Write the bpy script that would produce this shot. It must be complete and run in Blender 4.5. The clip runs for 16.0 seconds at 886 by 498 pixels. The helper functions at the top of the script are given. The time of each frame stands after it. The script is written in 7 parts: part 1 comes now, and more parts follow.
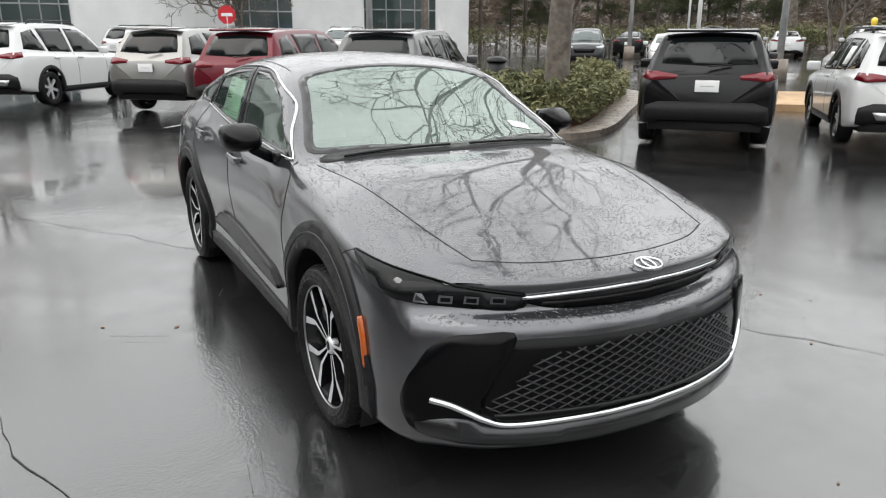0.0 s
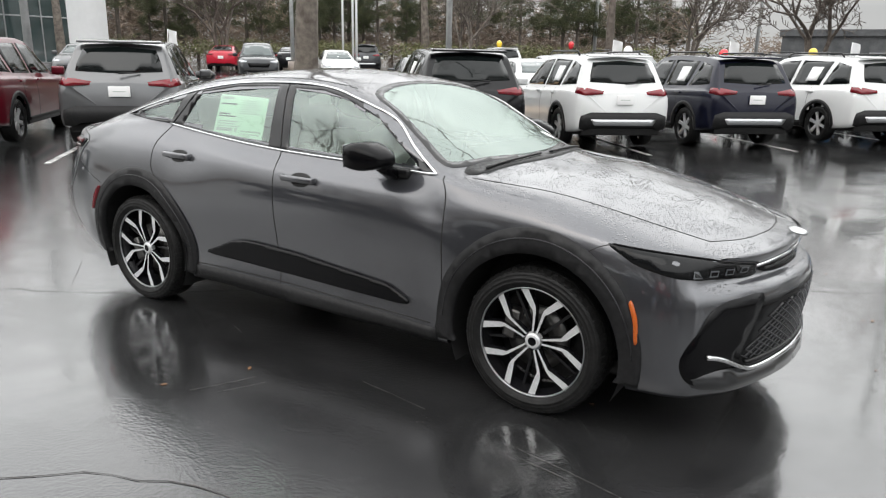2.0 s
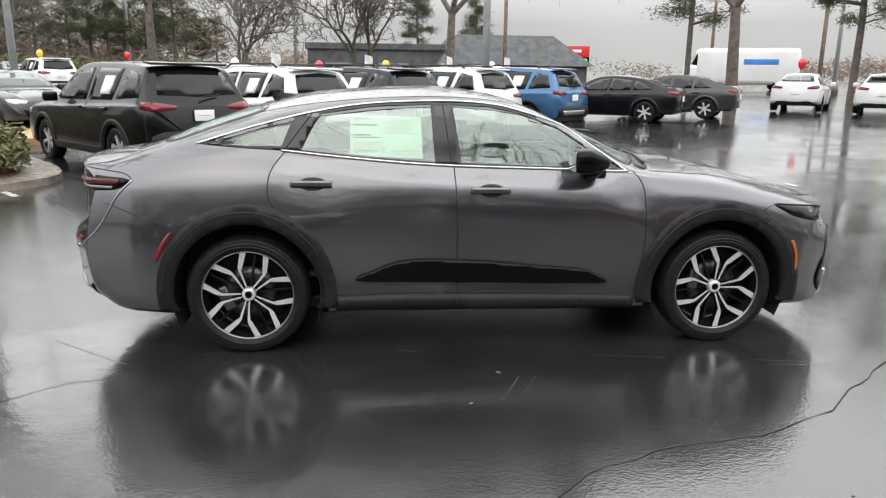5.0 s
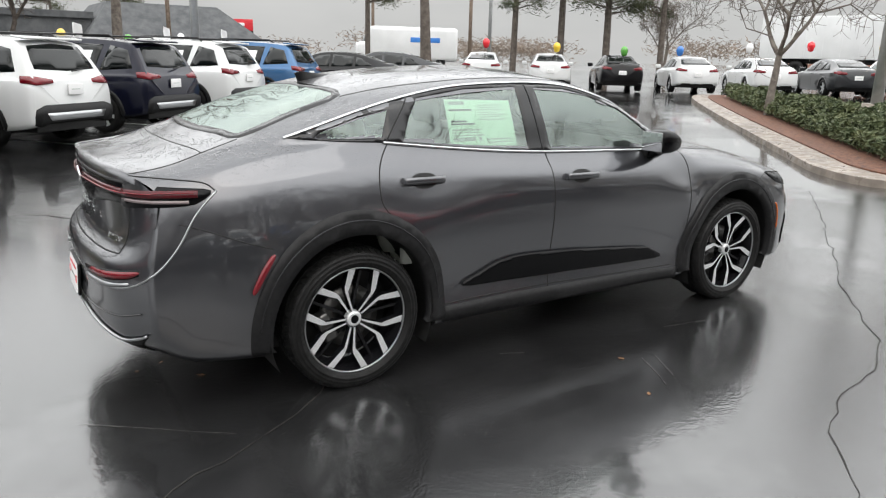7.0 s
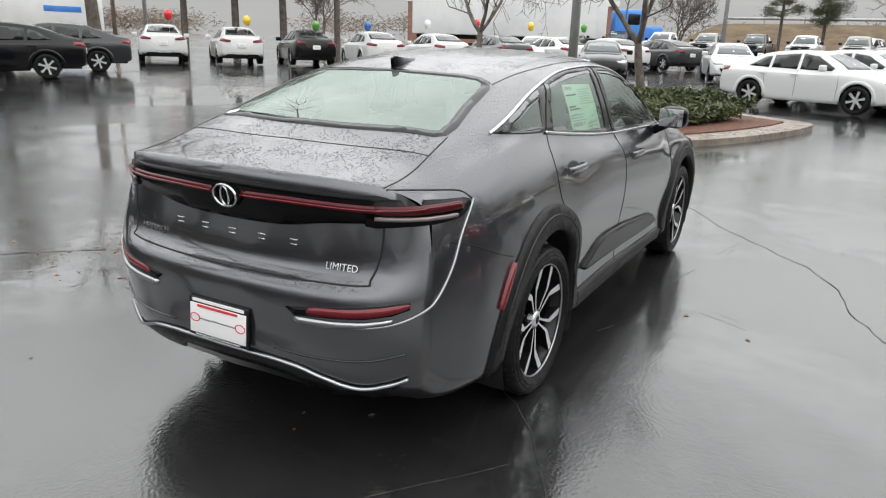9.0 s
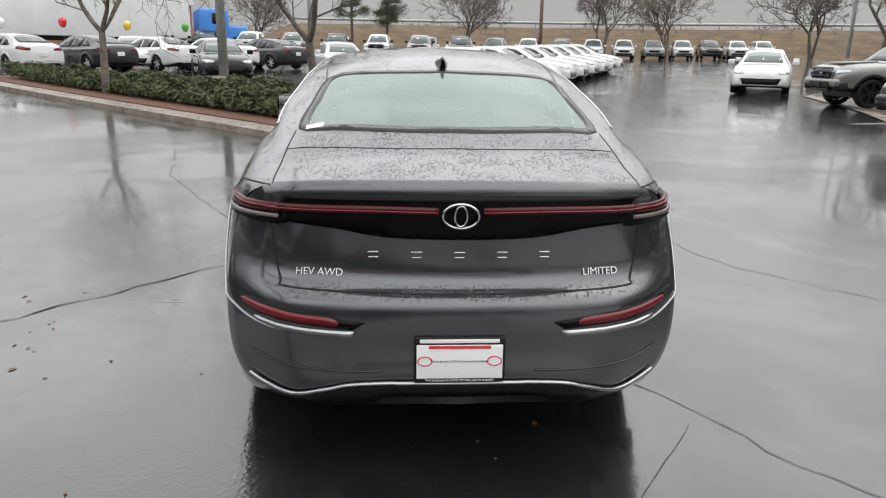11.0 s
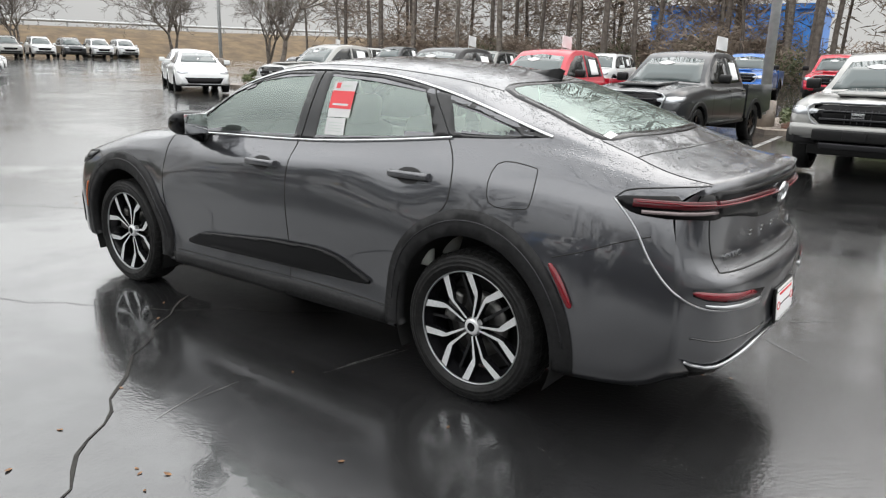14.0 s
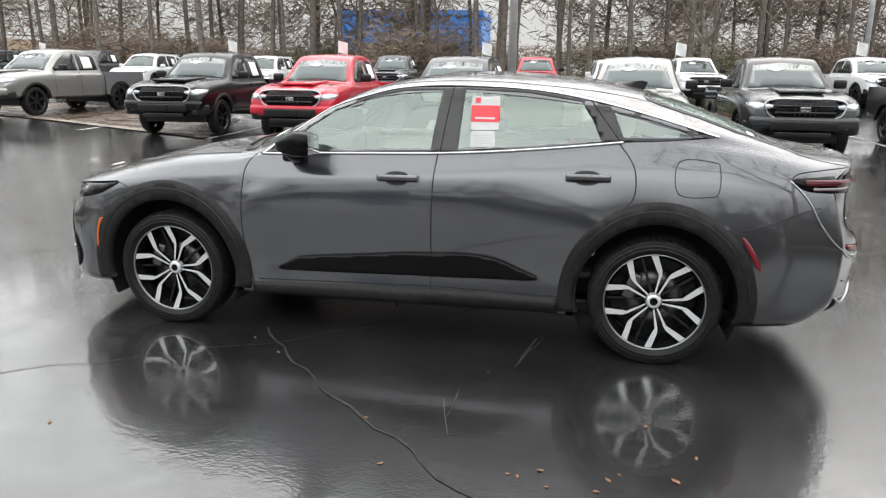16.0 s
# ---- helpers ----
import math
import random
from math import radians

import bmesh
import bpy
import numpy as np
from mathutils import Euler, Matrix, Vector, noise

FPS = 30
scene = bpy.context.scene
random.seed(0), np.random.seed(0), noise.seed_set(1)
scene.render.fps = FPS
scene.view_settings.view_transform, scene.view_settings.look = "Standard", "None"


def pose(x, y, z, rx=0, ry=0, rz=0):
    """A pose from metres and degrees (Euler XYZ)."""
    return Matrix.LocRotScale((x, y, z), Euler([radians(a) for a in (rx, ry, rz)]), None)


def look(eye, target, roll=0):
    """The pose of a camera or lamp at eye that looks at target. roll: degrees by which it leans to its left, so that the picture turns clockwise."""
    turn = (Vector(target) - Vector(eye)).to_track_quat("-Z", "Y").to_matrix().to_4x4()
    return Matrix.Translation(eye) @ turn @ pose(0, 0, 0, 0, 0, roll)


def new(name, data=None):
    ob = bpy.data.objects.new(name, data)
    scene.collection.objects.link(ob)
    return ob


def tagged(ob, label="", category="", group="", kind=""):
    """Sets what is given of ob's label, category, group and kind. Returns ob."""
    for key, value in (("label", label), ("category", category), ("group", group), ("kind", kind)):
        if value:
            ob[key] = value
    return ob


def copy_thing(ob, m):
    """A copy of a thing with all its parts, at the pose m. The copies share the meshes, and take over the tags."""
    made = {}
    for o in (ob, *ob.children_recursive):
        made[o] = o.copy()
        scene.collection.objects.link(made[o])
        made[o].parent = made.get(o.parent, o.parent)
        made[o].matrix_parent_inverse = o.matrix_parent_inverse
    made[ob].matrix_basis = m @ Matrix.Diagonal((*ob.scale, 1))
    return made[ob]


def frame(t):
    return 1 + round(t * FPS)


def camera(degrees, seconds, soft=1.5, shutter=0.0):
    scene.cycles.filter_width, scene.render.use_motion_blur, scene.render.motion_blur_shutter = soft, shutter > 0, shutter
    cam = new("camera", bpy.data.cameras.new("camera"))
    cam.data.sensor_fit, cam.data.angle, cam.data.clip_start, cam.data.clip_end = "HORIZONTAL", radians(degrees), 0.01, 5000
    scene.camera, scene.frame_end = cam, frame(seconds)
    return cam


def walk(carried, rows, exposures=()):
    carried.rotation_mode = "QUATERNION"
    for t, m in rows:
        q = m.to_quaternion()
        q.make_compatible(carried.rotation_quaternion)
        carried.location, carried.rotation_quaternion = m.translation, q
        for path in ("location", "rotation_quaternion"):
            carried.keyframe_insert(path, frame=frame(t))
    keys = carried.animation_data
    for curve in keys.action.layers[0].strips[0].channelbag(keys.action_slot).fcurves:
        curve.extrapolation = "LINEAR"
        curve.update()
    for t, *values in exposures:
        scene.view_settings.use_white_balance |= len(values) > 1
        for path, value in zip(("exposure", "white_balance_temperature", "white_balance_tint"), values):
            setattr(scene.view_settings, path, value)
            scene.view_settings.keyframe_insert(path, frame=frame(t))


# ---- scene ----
from mathutils.bvhtree import BVHTree
from mathutils.geometry import delaunay_2d_cdt

cam = camera(63.5, 16.0, soft=1.2)
PATH = [
    # seconds, eye x y z, yaw, pitch, roll
    (0, 4.149, -1.797, 1.604, 61.28, -16.14, 0.10),
    (0.5, 3.899, -2.376, 1.559, 53.49, -15.06, 1.09),
    (1, 3.557, -2.831, 1.558, 46.51, -14.63, 1.02),
    (1.5, 3.141, -3.252, 1.587, 38.92, -14.92, 1.14),
    (2, 2.731, -3.720, 1.606, 32.31, -14.76, 1.16),
    (2.5, 2.235, -4.068, 1.616, 25.28, -14.55, 1.21),
    (3, 1.749, -4.468, 1.622, 18.90, -14.16, 0.98),
    (3.5, 1.188, -4.682, 1.625, 12.82, -13.57, 0.88),
    (4, 0.577, -4.869, 1.619, 6.74, -13.17, 0.84),
    (4.2, 0.327, -4.933, 1.619, 3.98, -13.13, 1.10),
    (4.7, -0.312, -4.989, 1.606, -1.93, -13.26, 0.72),
    (5.25, -1.004, -4.929, 1.597, -8.96, -13.70, 0.64),
    (5.8, -1.660, -4.730, 1.591, -16.23, -14.25, 0.70),
    (6.5, -2.402, -4.272, 1.590, -25.93, -14.80, 1.09),
    (7, -2.854, -3.837, 1.583, -33.00, -14.88, 1.43),
    (7.5, -3.280, -3.423, 1.541, -39.56, -14.83, 1.22),
    (8, -3.672, -2.956, 1.545, -46.55, -15.50, 1.64),
    (8.2, -3.803, -2.756, 1.556, -49.76, -15.75, 1.94),
    (8.7, -4.166, -2.268, 1.565, -56.72, -16.07, 1.93),
    (9.25, -4.483, -1.710, 1.572, -64.99, -16.05, 1.75),
    (9.8, -4.706, -1.133, 1.568, -73.60, -15.81, 1.42),
    (10.3, -4.838, -0.594, 1.545, -81.84, -15.58, 1.14),
    (10.5, -4.810, -0.362, 1.541, -85.21, -15.45, 1.07),
    (11, -4.766, 0.215, 1.518, -93.89, -15.33, 1.07),
    (11.5, -4.694, 0.788, 1.526, -102.54, -15.25, 1.36),
    (12, -4.470, 1.336, 1.522, -111.62, -14.98, 1.73),
    (12.5, -4.239, 1.898, 1.528, -120.57, -15.07, 1.94),
    (13, -3.891, 2.394, 1.536, -128.55, -14.72, 1.91),
    (13.5, -3.560, 2.934, 1.518, -135.94, -14.84, 1.62),
    (14, -3.158, 3.397, 1.500, -143.07, -14.39, 1.42),
    (14.5, -2.685, 3.808, 1.505, -149.50, -14.13, 1.12),
    (15, -2.165, 4.172, 1.516, -155.74, -14.21, 0.87),
    (15.5, -1.607, 4.423, 1.525, -162.49, -13.93, 0.93),
    (16, -1.075, 4.687, 1.533, -168.05, -13.84, 0.60),
]


def eye_pose(x, y, z, yaw, pitch, roll):
    a, b = radians(yaw), radians(pitch)
    ahead = Vector((-math.sin(a) * math.cos(b), math.cos(a) * math.cos(b), math.sin(b)))
    return look((x, y, z), Vector((x, y, z)) + ahead, roll)


walk(cam, [(t, eye_pose(*row)) for t, *row in PATH], exposures=[(0, -0.03), (0.7, 0.08), (2, 0.16), (4, 0.2), (8, 0.05), (10.5, -0.3), (11.5, -0.25), (12.5, -0.1), (14, 0.12), (15, 0.15), (16, 0.35)])

# ---- sky and light: a bright, even overcast ----
world = bpy.data.worlds.new("overcast")
scene.world = world
world.use_nodes = True
wn, wl = world.node_tree.nodes, world.node_tree.links
wn.clear()
w_out = wn.new("ShaderNodeOutputWorld")
w_sky = wn.new("ShaderNodeTexSky")
w_sky.sky_type, w_sky.sun_disc = "NISHITA", False
w_sky.sun_elevation, w_sky.sun_rotation = radians(50), radians(200)
w_sky.air_density, w_sky.dust_density = 1.0, 4.0
w_dim = wn.new("ShaderNodeVectorMath")
w_dim.operation = "SCALE"
w_dim.inputs["Scale"].default_value = 0.1
w_co = wn.new("ShaderNodeTexCoord")
w_map = wn.new("ShaderNodeMapping")
w_map.inputs["Scale"].default_value = (1.0, 1.0, 3.5)
w_noise = wn.new("ShaderNodeTexNoise")
w_noise.inputs["Scale"].default_value = 2.2
w_noise.inputs["Detail"].default_value = 5
w_ramp = wn.new("ShaderNodeValToRGB")
w_ramp.color_ramp.elements[0].position, w_ramp.color_ramp.elements[0].color = 0.3, (0.71, 0.72, 0.715, 1)
w_ramp.color_ramp.elements[1].position, w_ramp.color_ramp.elements[1].color = 0.72, (0.94, 0.935, 0.92, 1)
w_mix = wn.new("ShaderNodeMix")
w_mix.data_type = "RGBA"
w_mix.inputs["Factor"].default_value = 0.9
w_bg = wn.new("ShaderNodeBackground")
w_bg.inputs["Strength"].default_value = 1.1
wl.new(w_sky.outputs[0], w_dim.inputs[0])
wl.new(w_co.outputs["Generated"], w_map.inputs[0])
wl.new(w_map.outputs[0], w_noise.inputs["Vector"])
wl.new(w_noise.outputs["Fac"], w_ramp.inputs[0])
wl.new(w_dim.outputs[0], w_mix.inputs["A"])
wl.new(w_ramp.outputs[0], w_mix.inputs["B"])
w_sep = wn.new("ShaderNodeSeparateXYZ")
w_up = wn.new("ShaderNodeMapRange")
w_up.inputs["From Min"].default_value, w_up.inputs["From Max"].default_value = 0.07, 0.5
w_up.inputs["To Min"].default_value, w_up.inputs["To Max"].default_value = 0.64, 2.85
w_deck = wn.new("ShaderNodeVectorMath")
w_deck.operation = "SCALE"
wl.new(w_co.outputs["Generated"], w_sep.inputs[0])
wl.new(w_sep.outputs["Z"], w_up.inputs["Value"])
wl.new(w_mix.outputs["Result"], w_deck.inputs[0])
wl.new(w_up.outputs[0], w_deck.inputs["Scale"])
wl.new(w_deck.outputs[0], w_bg.inputs[0])
wl.new(w_bg.outputs[0], w_out.inputs[0])

sun_data = bpy.data.lights.new("sun", "SUN")
sun_data.energy, sun_data.angle, sun_data.color = 0.3, radians(30), (1.0, 0.98, 0.95)
sun = new("sun", sun_data)
sun.matrix_world = look((5, -14, 24), (0, 0, 0))

# ---- materials ----
def material(name, color, rough=0.5, metal=0.0, coat=0.0, ior=1.5):
    m = bpy.data.materials.new(name)
    m.use_nodes = True
    b = m.node_tree.nodes["Principled BSDF"]
    b.inputs["Base Color"].default_value = (*color, 1)
    b.inputs["Roughness"].default_value = rough
    b.inputs["Metallic"].default_value = metal
    b.inputs["Coat Weight"].default_value = coat
    b.inputs["Coat Roughness"].default_value = 0.03
    b.inputs["IOR"].default_value = ior
    return m


def node(m, kind, **values):
    n = m.node_tree.nodes.new(kind)
    for k, v in values.items():
        n.inputs[k.replace("_", " ")].default_value = v
    return n


def wire(m, a, b):
    m.node_tree.links.new(a, b)


def grain(m, scale, color_a, color_b, detail=6, low=0.35, high=0.65, bump=0.0, bump_scale=None, rough=None, use_object=True):
    """Two-scale colour variation, with fine relief and an uneven gloss."""
    b = m.node_tree.nodes["Principled BSDF"]
    co = node(m, "ShaderNodeTexCoord")
    src = co.outputs["Object"]
    big = node(m, "ShaderNodeTexNoise", Scale=scale, Detail=detail, Roughness=0.6)
    ramp = node(m, "ShaderNodeValToRGB")
    e = ramp.color_ramp.elements
    e[0].position, e[0].color, e[1].position, e[1].color = low, (*color_a, 1), high, (*color_b, 1)
    wire(m, src, big.inputs["Vector"])
    wire(m, big.outputs["Fac"], ramp.inputs[0])
    wire(m, ramp.outputs[0], b.inputs["Base Color"])
    if bump:
        fine = node(m, "ShaderNodeTexNoise", Scale=bump_scale or scale * 12, Detail=4)
        bp = node(m, "ShaderNodeBump", Strength=bump, Distance=0.01)
        wire(m, src, fine.inputs["Vector"])
        wire(m, fine.outputs["Fac"], bp.inputs["Height"])
        wire(m, bp.outputs[0], b.inputs["Normal"])
    if rough:
        r = node(m, "ShaderNodeMapRange")
        r.inputs["From Min"].default_value, r.inputs["From Max"].default_value = 0.35, 0.65
        r.inputs["To Min"].default_value, r.inputs["To Max"].default_value = rough
        n2 = node(m, "ShaderNodeTexNoise", Scale=scale * 2.3, Detail=3)
        wire(m, src, n2.inputs["Vector"])
        wire(m, n2.outputs["Fac"], r.inputs["Value"])
        wire(m, r.outputs[0], b.inputs["Roughness"])
    return m


def car_paint(name, color, metal=0.0, rough=0.35, flake=0.0, drops=0.0, coat_ior=1.45):
    m = material(name, color, rough, metal, coat=1.0, ior=1.22)
    b = m.node_tree.nodes["Principled BSDF"]
    b.inputs["Coat Roughness"].default_value = 0.04
    b.inputs["Coat IOR"].default_value = coat_ior
    co = node(m, "ShaderNodeTexCoord")
    if flake:
        n = node(m, "ShaderNodeTexNoise", Scale=900.0, Detail=2)
        ramp = node(m, "ShaderNodeValToRGB")
        e = ramp.color_ramp.elements
        e[0].position, e[0].color = 0.35, (*[c * (1 - flake) for c in color], 1)
        e[1].position, e[1].color = 0.65, (*[min(1, c * (1 + flake)) for c in color], 1)
        wire(m, co.outputs["Object"], n.inputs["Vector"])
        wire(m, n.outputs["Fac"], ramp.inputs[0])
        wire(m, ramp.outputs[0], b.inputs["Base Color"])
    if drops:
        # beads of rain lie on what faces the sky
        wob = node(m, "ShaderNodeTexNoise", Scale=60.0, Detail=2)
        mixv = node(m, "ShaderNodeMix")
        mixv.data_type = "VECTOR"
        mixv.inputs["Factor"].default_value = 0.012
        vor = node(m, "ShaderNodeTexVoronoi", Scale=88.0, Randomness=1.0)
        size = node(m, "ShaderNodeTexNoise", Scale=7.0, Detail=4)
        lim = node(m, "ShaderNodeMapRange")
        lim.inputs["From Min"].default_value, lim.inputs["From Max"].default_value = 0.34, 0.6
        lim.inputs["To Min"].default_value, lim.inputs["To Max"].default_value = 0.2, 0.46
        bead = node(m, "ShaderNodeMath")
        bead.operation = "SUBTRACT"
        top = node(m, "ShaderNodeMath")
        top.operation = "MAXIMUM"
        top.inputs[1].default_value = 0.0
        root = node(m, "ShaderNodeMath")
        root.operation = "POWER"
        root.inputs[1].default_value = 0.5
        geo = node(m, "ShaderNodeNewGeometry")
        sep = node(m, "ShaderNodeSeparateXYZ")
        up = node(m, "ShaderNodeMapRange")
        up.inputs["From Min"].default_value, up.inputs["From Max"].default_value = 0.5, 0.92
        mul = node(m, "ShaderNodeMath")
        mul.operation = "MULTIPLY"
        bp = node(m, "ShaderNodeBump", Strength=drops, Distance=0.009)
        wire(m, co.outputs["Object"], wob.inputs["Vector"])
        wire(m, co.outputs["Object"], mixv.inputs["A"])
        wire(m, wob.outputs["Color"], mixv.inputs["B"])
        wire(m, mixv.outputs["Result"], vor.inputs["Vector"])
        wire(m, co.outputs["Object"], size.inputs["Vector"])
        wire(m, size.outputs["Fac"], lim.inputs["Value"])
        wire(m, lim.outputs[0], bead.inputs[0])
        wire(m, vor.outputs["Distance"], bead.inputs[1])
        wire(m, bead.outputs[0], top.inputs[0])
        wire(m, top.outputs[0], root.inputs[0])
        wire(m, geo.outputs["Normal"], sep.inputs[0])
        wire(m, sep.outputs["Z"], up.inputs["Value"])
        wire(m, root.outputs[0], mul.inputs[0])
        wire(m, up.outputs[0], mul.inputs[1])
        wire(m, mul.outputs[0], bp.inputs["Height"])
        wire(m, bp.outputs[0], b.inputs["Normal"])
        wire(m, bp.outputs[0], b.inputs["Coat Normal"])
    return m


def clear_glass(name, tint, ior=1.6, sky_sheen=0.0):
    """A thin pane: it passes tinted light, mirrors more at a slant and may carry sky sheen as pale colour."""
    m = bpy.data.materials.new(name)
    m.use_nodes = True
    t = m.node_tree
    t.nodes.clear()
    o = t.nodes.new("ShaderNodeOutputMaterial")
    tr = t.nodes.new("ShaderNodeBsdfTransparent")
    tr.inputs[0].default_value = (*tint, 1)
    gl = t.nodes.new("ShaderNodeBsdfGlossy")
    gl.inputs["Roughness"].default_value = 0.015
    gl.inputs["Color"].default_value = (0.80, 0.90, 0.85, 1)
    fr = t.nodes.new("ShaderNodeFresnel")
    fr.inputs[0].default_value = ior
    mx = t.nodes.new("ShaderNodeMixShader")
    t.links.new(fr.outputs[0], mx.inputs[0])
    # pale diffuse share: the overcast's reflection put in as colour, uneven by noise
    film = t.nodes.new("ShaderNodeBsdfDiffuse")
    film.inputs[0].default_value = (0.25, 0.298, 0.278, 1)
    sheen_mix = t.nodes.new("ShaderNodeMixShader")
    patch = t.nodes.new("ShaderNodeTexNoise")
    patch.inputs["Scale"].default_value = 3.0
    amount = t.nodes.new("ShaderNodeMapRange")
    amount.inputs["From Min"].default_value, amount.inputs["From Max"].default_value = 0.3, 0.7
    amount.inputs["To Min"].default_value, amount.inputs["To Max"].default_value = sky_sheen * 0.8, sky_sheen * 1.2
    t.links.new(patch.outputs["Fac"], amount.inputs["Value"])
    t.links.new(amount.outputs[0], sheen_mix.inputs[0])
    t.links.new(tr.outputs[0], sheen_mix.inputs[1])
    t.links.new(film.outputs[0], sheen_mix.inputs[2])
    t.links.new(sheen_mix.outputs[0], mx.inputs[1])
    t.links.new(gl.outputs[0], mx.inputs[2])
    t.links.new(mx.outputs[0], o.inputs[0])
    return m


M = {}
M["hero_paint"] = car_paint("wet grey metallic paint", (0.068, 0.07, 0.078), 0.75, 0.3, 0.3, 0.7, 1.8)
M["glass"] = clear_glass("green tinted car glass", (0.84, 0.93, 0.87), 2.4, 0.06)
M["screen"] = clear_glass("windscreen glass", (0.80, 0.87, 0.80), 2.2, 0.4)
M["frit"] = material("black glass border", (0.008, 0.008, 0.009), 0.1, 0, 0.0, 1.5)
M["gloss_black"] = material("gloss black plastic", (0.002, 0.002, 0.0025), 0.2, 0, 0.0, 1.25)
M["satin_black"] = grain(material("satin black plastic", (0.01, 0.01, 0.01), 0.45, ior=1.38), 30, (0.003, 0.003, 0.003), (0.008, 0.008, 0.0085), rough=(0.3, 0.5))
M["clad"] = grain(material("dark grey cladding", (0.009, 0.009, 0.0095), 0.5, ior=1.3), 40, (0.009, 0.009, 0.0095), (0.016, 0.016, 0.0168), rough=(0.4, 0.55))
M["seam"] = material("dark panel gap", (0.006, 0.006, 0.006), 0.7)
M["chrome"] = material("bright chrome", (0.58, 0.59, 0.6), 0.1, 1.0)
M["satin_chrome"] = material("satin silver trim", (0.42, 0.43, 0.44), 0.3, 1.0)
M["alloy"] = grain(material("machined alloy", (0.8, 0.81, 0.82), 0.35, 0.55), 60, (0.64, 0.65, 0.66), (0.76, 0.77, 0.78), rough=(0.28, 0.4))
M["black_rim"] = material("black painted rim", (0.006, 0.006, 0.007), 0.25, 0, 0.0, 1.4)
M["rubber"] = grain(material("wet tyre rubber", (0.012, 0.012, 0.012), 0.5, ior=1.3), 25, (0.005, 0.005, 0.005), (0.012, 0.012, 0.012), bump=0.3, bump_scale=90, rough=(0.35, 0.65))
M["disc"] = material("brake disc steel", (0.12, 0.118, 0.115), 0.4, 0.9)
M["amber"] = material("amber reflector", (0.42, 0.085, 0.008), 0.2, 0, 0.2)
M["red_lens"] = material("dark red tail lens", (0.062, 0.003, 0.006), 0.08, 0, 0.0, 1.4)
M["pale_lens"] = material("clear tail lens", (0.20, 0.16, 0.16), 0.1, 0.2, 0.4)
M["red_mark"] = material("red reflector", (0.15, 0.004, 0.010), 0.15, 0, 0.1)
M["lamp_glass"] = material("smoked lamp lens", (0.005, 0.0055, 0.006), 0.06, 0, 0.0, 1.3)
M["led"] = material("clear lamp reflector", (0.10, 0.105, 0.112), 0.2, 0.4)
M["paper"] = grain(material("sticker paper", (0.62, 0.82, 0.66), 0.6), 8, (0.60, 0.80, 0.64), (0.66, 0.86, 0.70))
M["white"] = material("white print", (0.8, 0.8, 0.8), 0.5)
M["tag"] = grain(material("matt white tag", (0.52, 0.52, 0.52), 0.6), 9, (0.48, 0.48, 0.48), (0.55, 0.55, 0.55))
M["ink"] = material("dark print", (0.06, 0.07, 0.07), 0.6)
M["ink_grey"] = material("pale grey print", (0.4, 0.46, 0.42), 0.6)
M["red_ink"] = material("red print", (0.62, 0.04, 0.05), 0.5)
M["cabin"] = grain(material("pale cabin trim", (0.56, 0.58, 0.54), 0.7), 12, (0.5, 0.52, 0.48), (0.62, 0.64, 0.6), bump=0.2)
M["cabin_dark"] = grain(material("dark cabin trim", (0.05, 0.05, 0.05), 0.6), 12, (0.04, 0.04, 0.04), (0.07, 0.07, 0.07), bump=0.2)
M["tint"] = material("dark tinted car window", (0.006, 0.008, 0.008), 0.04, 0, 0.0, 1.42)
M["van_glass"] = material("pale reflecting car window", (0.04, 0.058, 0.058), 0.03, 0, 0.0, 1.75)
M["head_lens"] = material("headlamp lens", (0.42, 0.44, 0.46), 0.08, 0.5, 0.8)
M["mesh_grey"] = material("dark grey mesh", (0.035, 0.035, 0.038), 0.28, 0.6)
M["lip"] = car_paint("dark grey lip", (0.022, 0.0225, 0.024), 0.6, 0.3)

# ---- mesh helpers ----
def part(name, bm, mat, parent=None, label="", smooth=True):
    me = bpy.data.meshes.new(name)
    bm.normal_update()
    bm.to_mesh(me)
    bm.free()
    for m in mat if isinstance(mat, (list, tuple)) else [mat]:
        me.materials.append(m)
    if smooth:
        me.polygons.foreach_set("use_smooth", [True] * len(me.polygons))
    ob = new(name, me)
    if parent:
        ob.parent = parent
    if label:
        ob["label"] = label
    return ob


def sharpen(ob, degrees=35):
    ob.data.set_sharp_from_angle(angle=radians(degrees))
    return ob


def thing(name, label, category, group="", at=None, kind=""):
    ob = new(name)
    ob.empty_display_size = 0.2
    if at is not None:
        ob.matrix_basis = at
    return tagged(ob, label, category, group, kind)


def box(bm, size, m=None, bevel=0.0):
    v = bmesh.ops.create_cube(bm, size=1.0)["verts"]
    bmesh.ops.scale(bm, vec=size, verts=v)
    if bevel:
        r = bmesh.ops.bevel(bm, geom=list({e for a in v for e in a.link_edges}), offset=bevel, segments=2, affect="EDGES", profile=0.6)
        v = list({a for f in r["faces"] for a in f.verts} | {a for a in v if a.is_valid})
    if m is not None:
        bmesh.ops.transform(bm, matrix=m, verts=v)
    return v


def block(size, m=None, bevel=0.0):
    bm = bmesh.new()
    box(bm, size, m, bevel)
    return bm


def cone(bm, r1, r2, depth, m=None, segs=16, caps=True):
    v = bmesh.ops.create_cone(bm, cap_ends=caps, segments=segs, radius1=r1, radius2=r2, depth=depth)["verts"]
    if m is not None:
        bmesh.ops.transform(bm, matrix=m, verts=v)
    return v


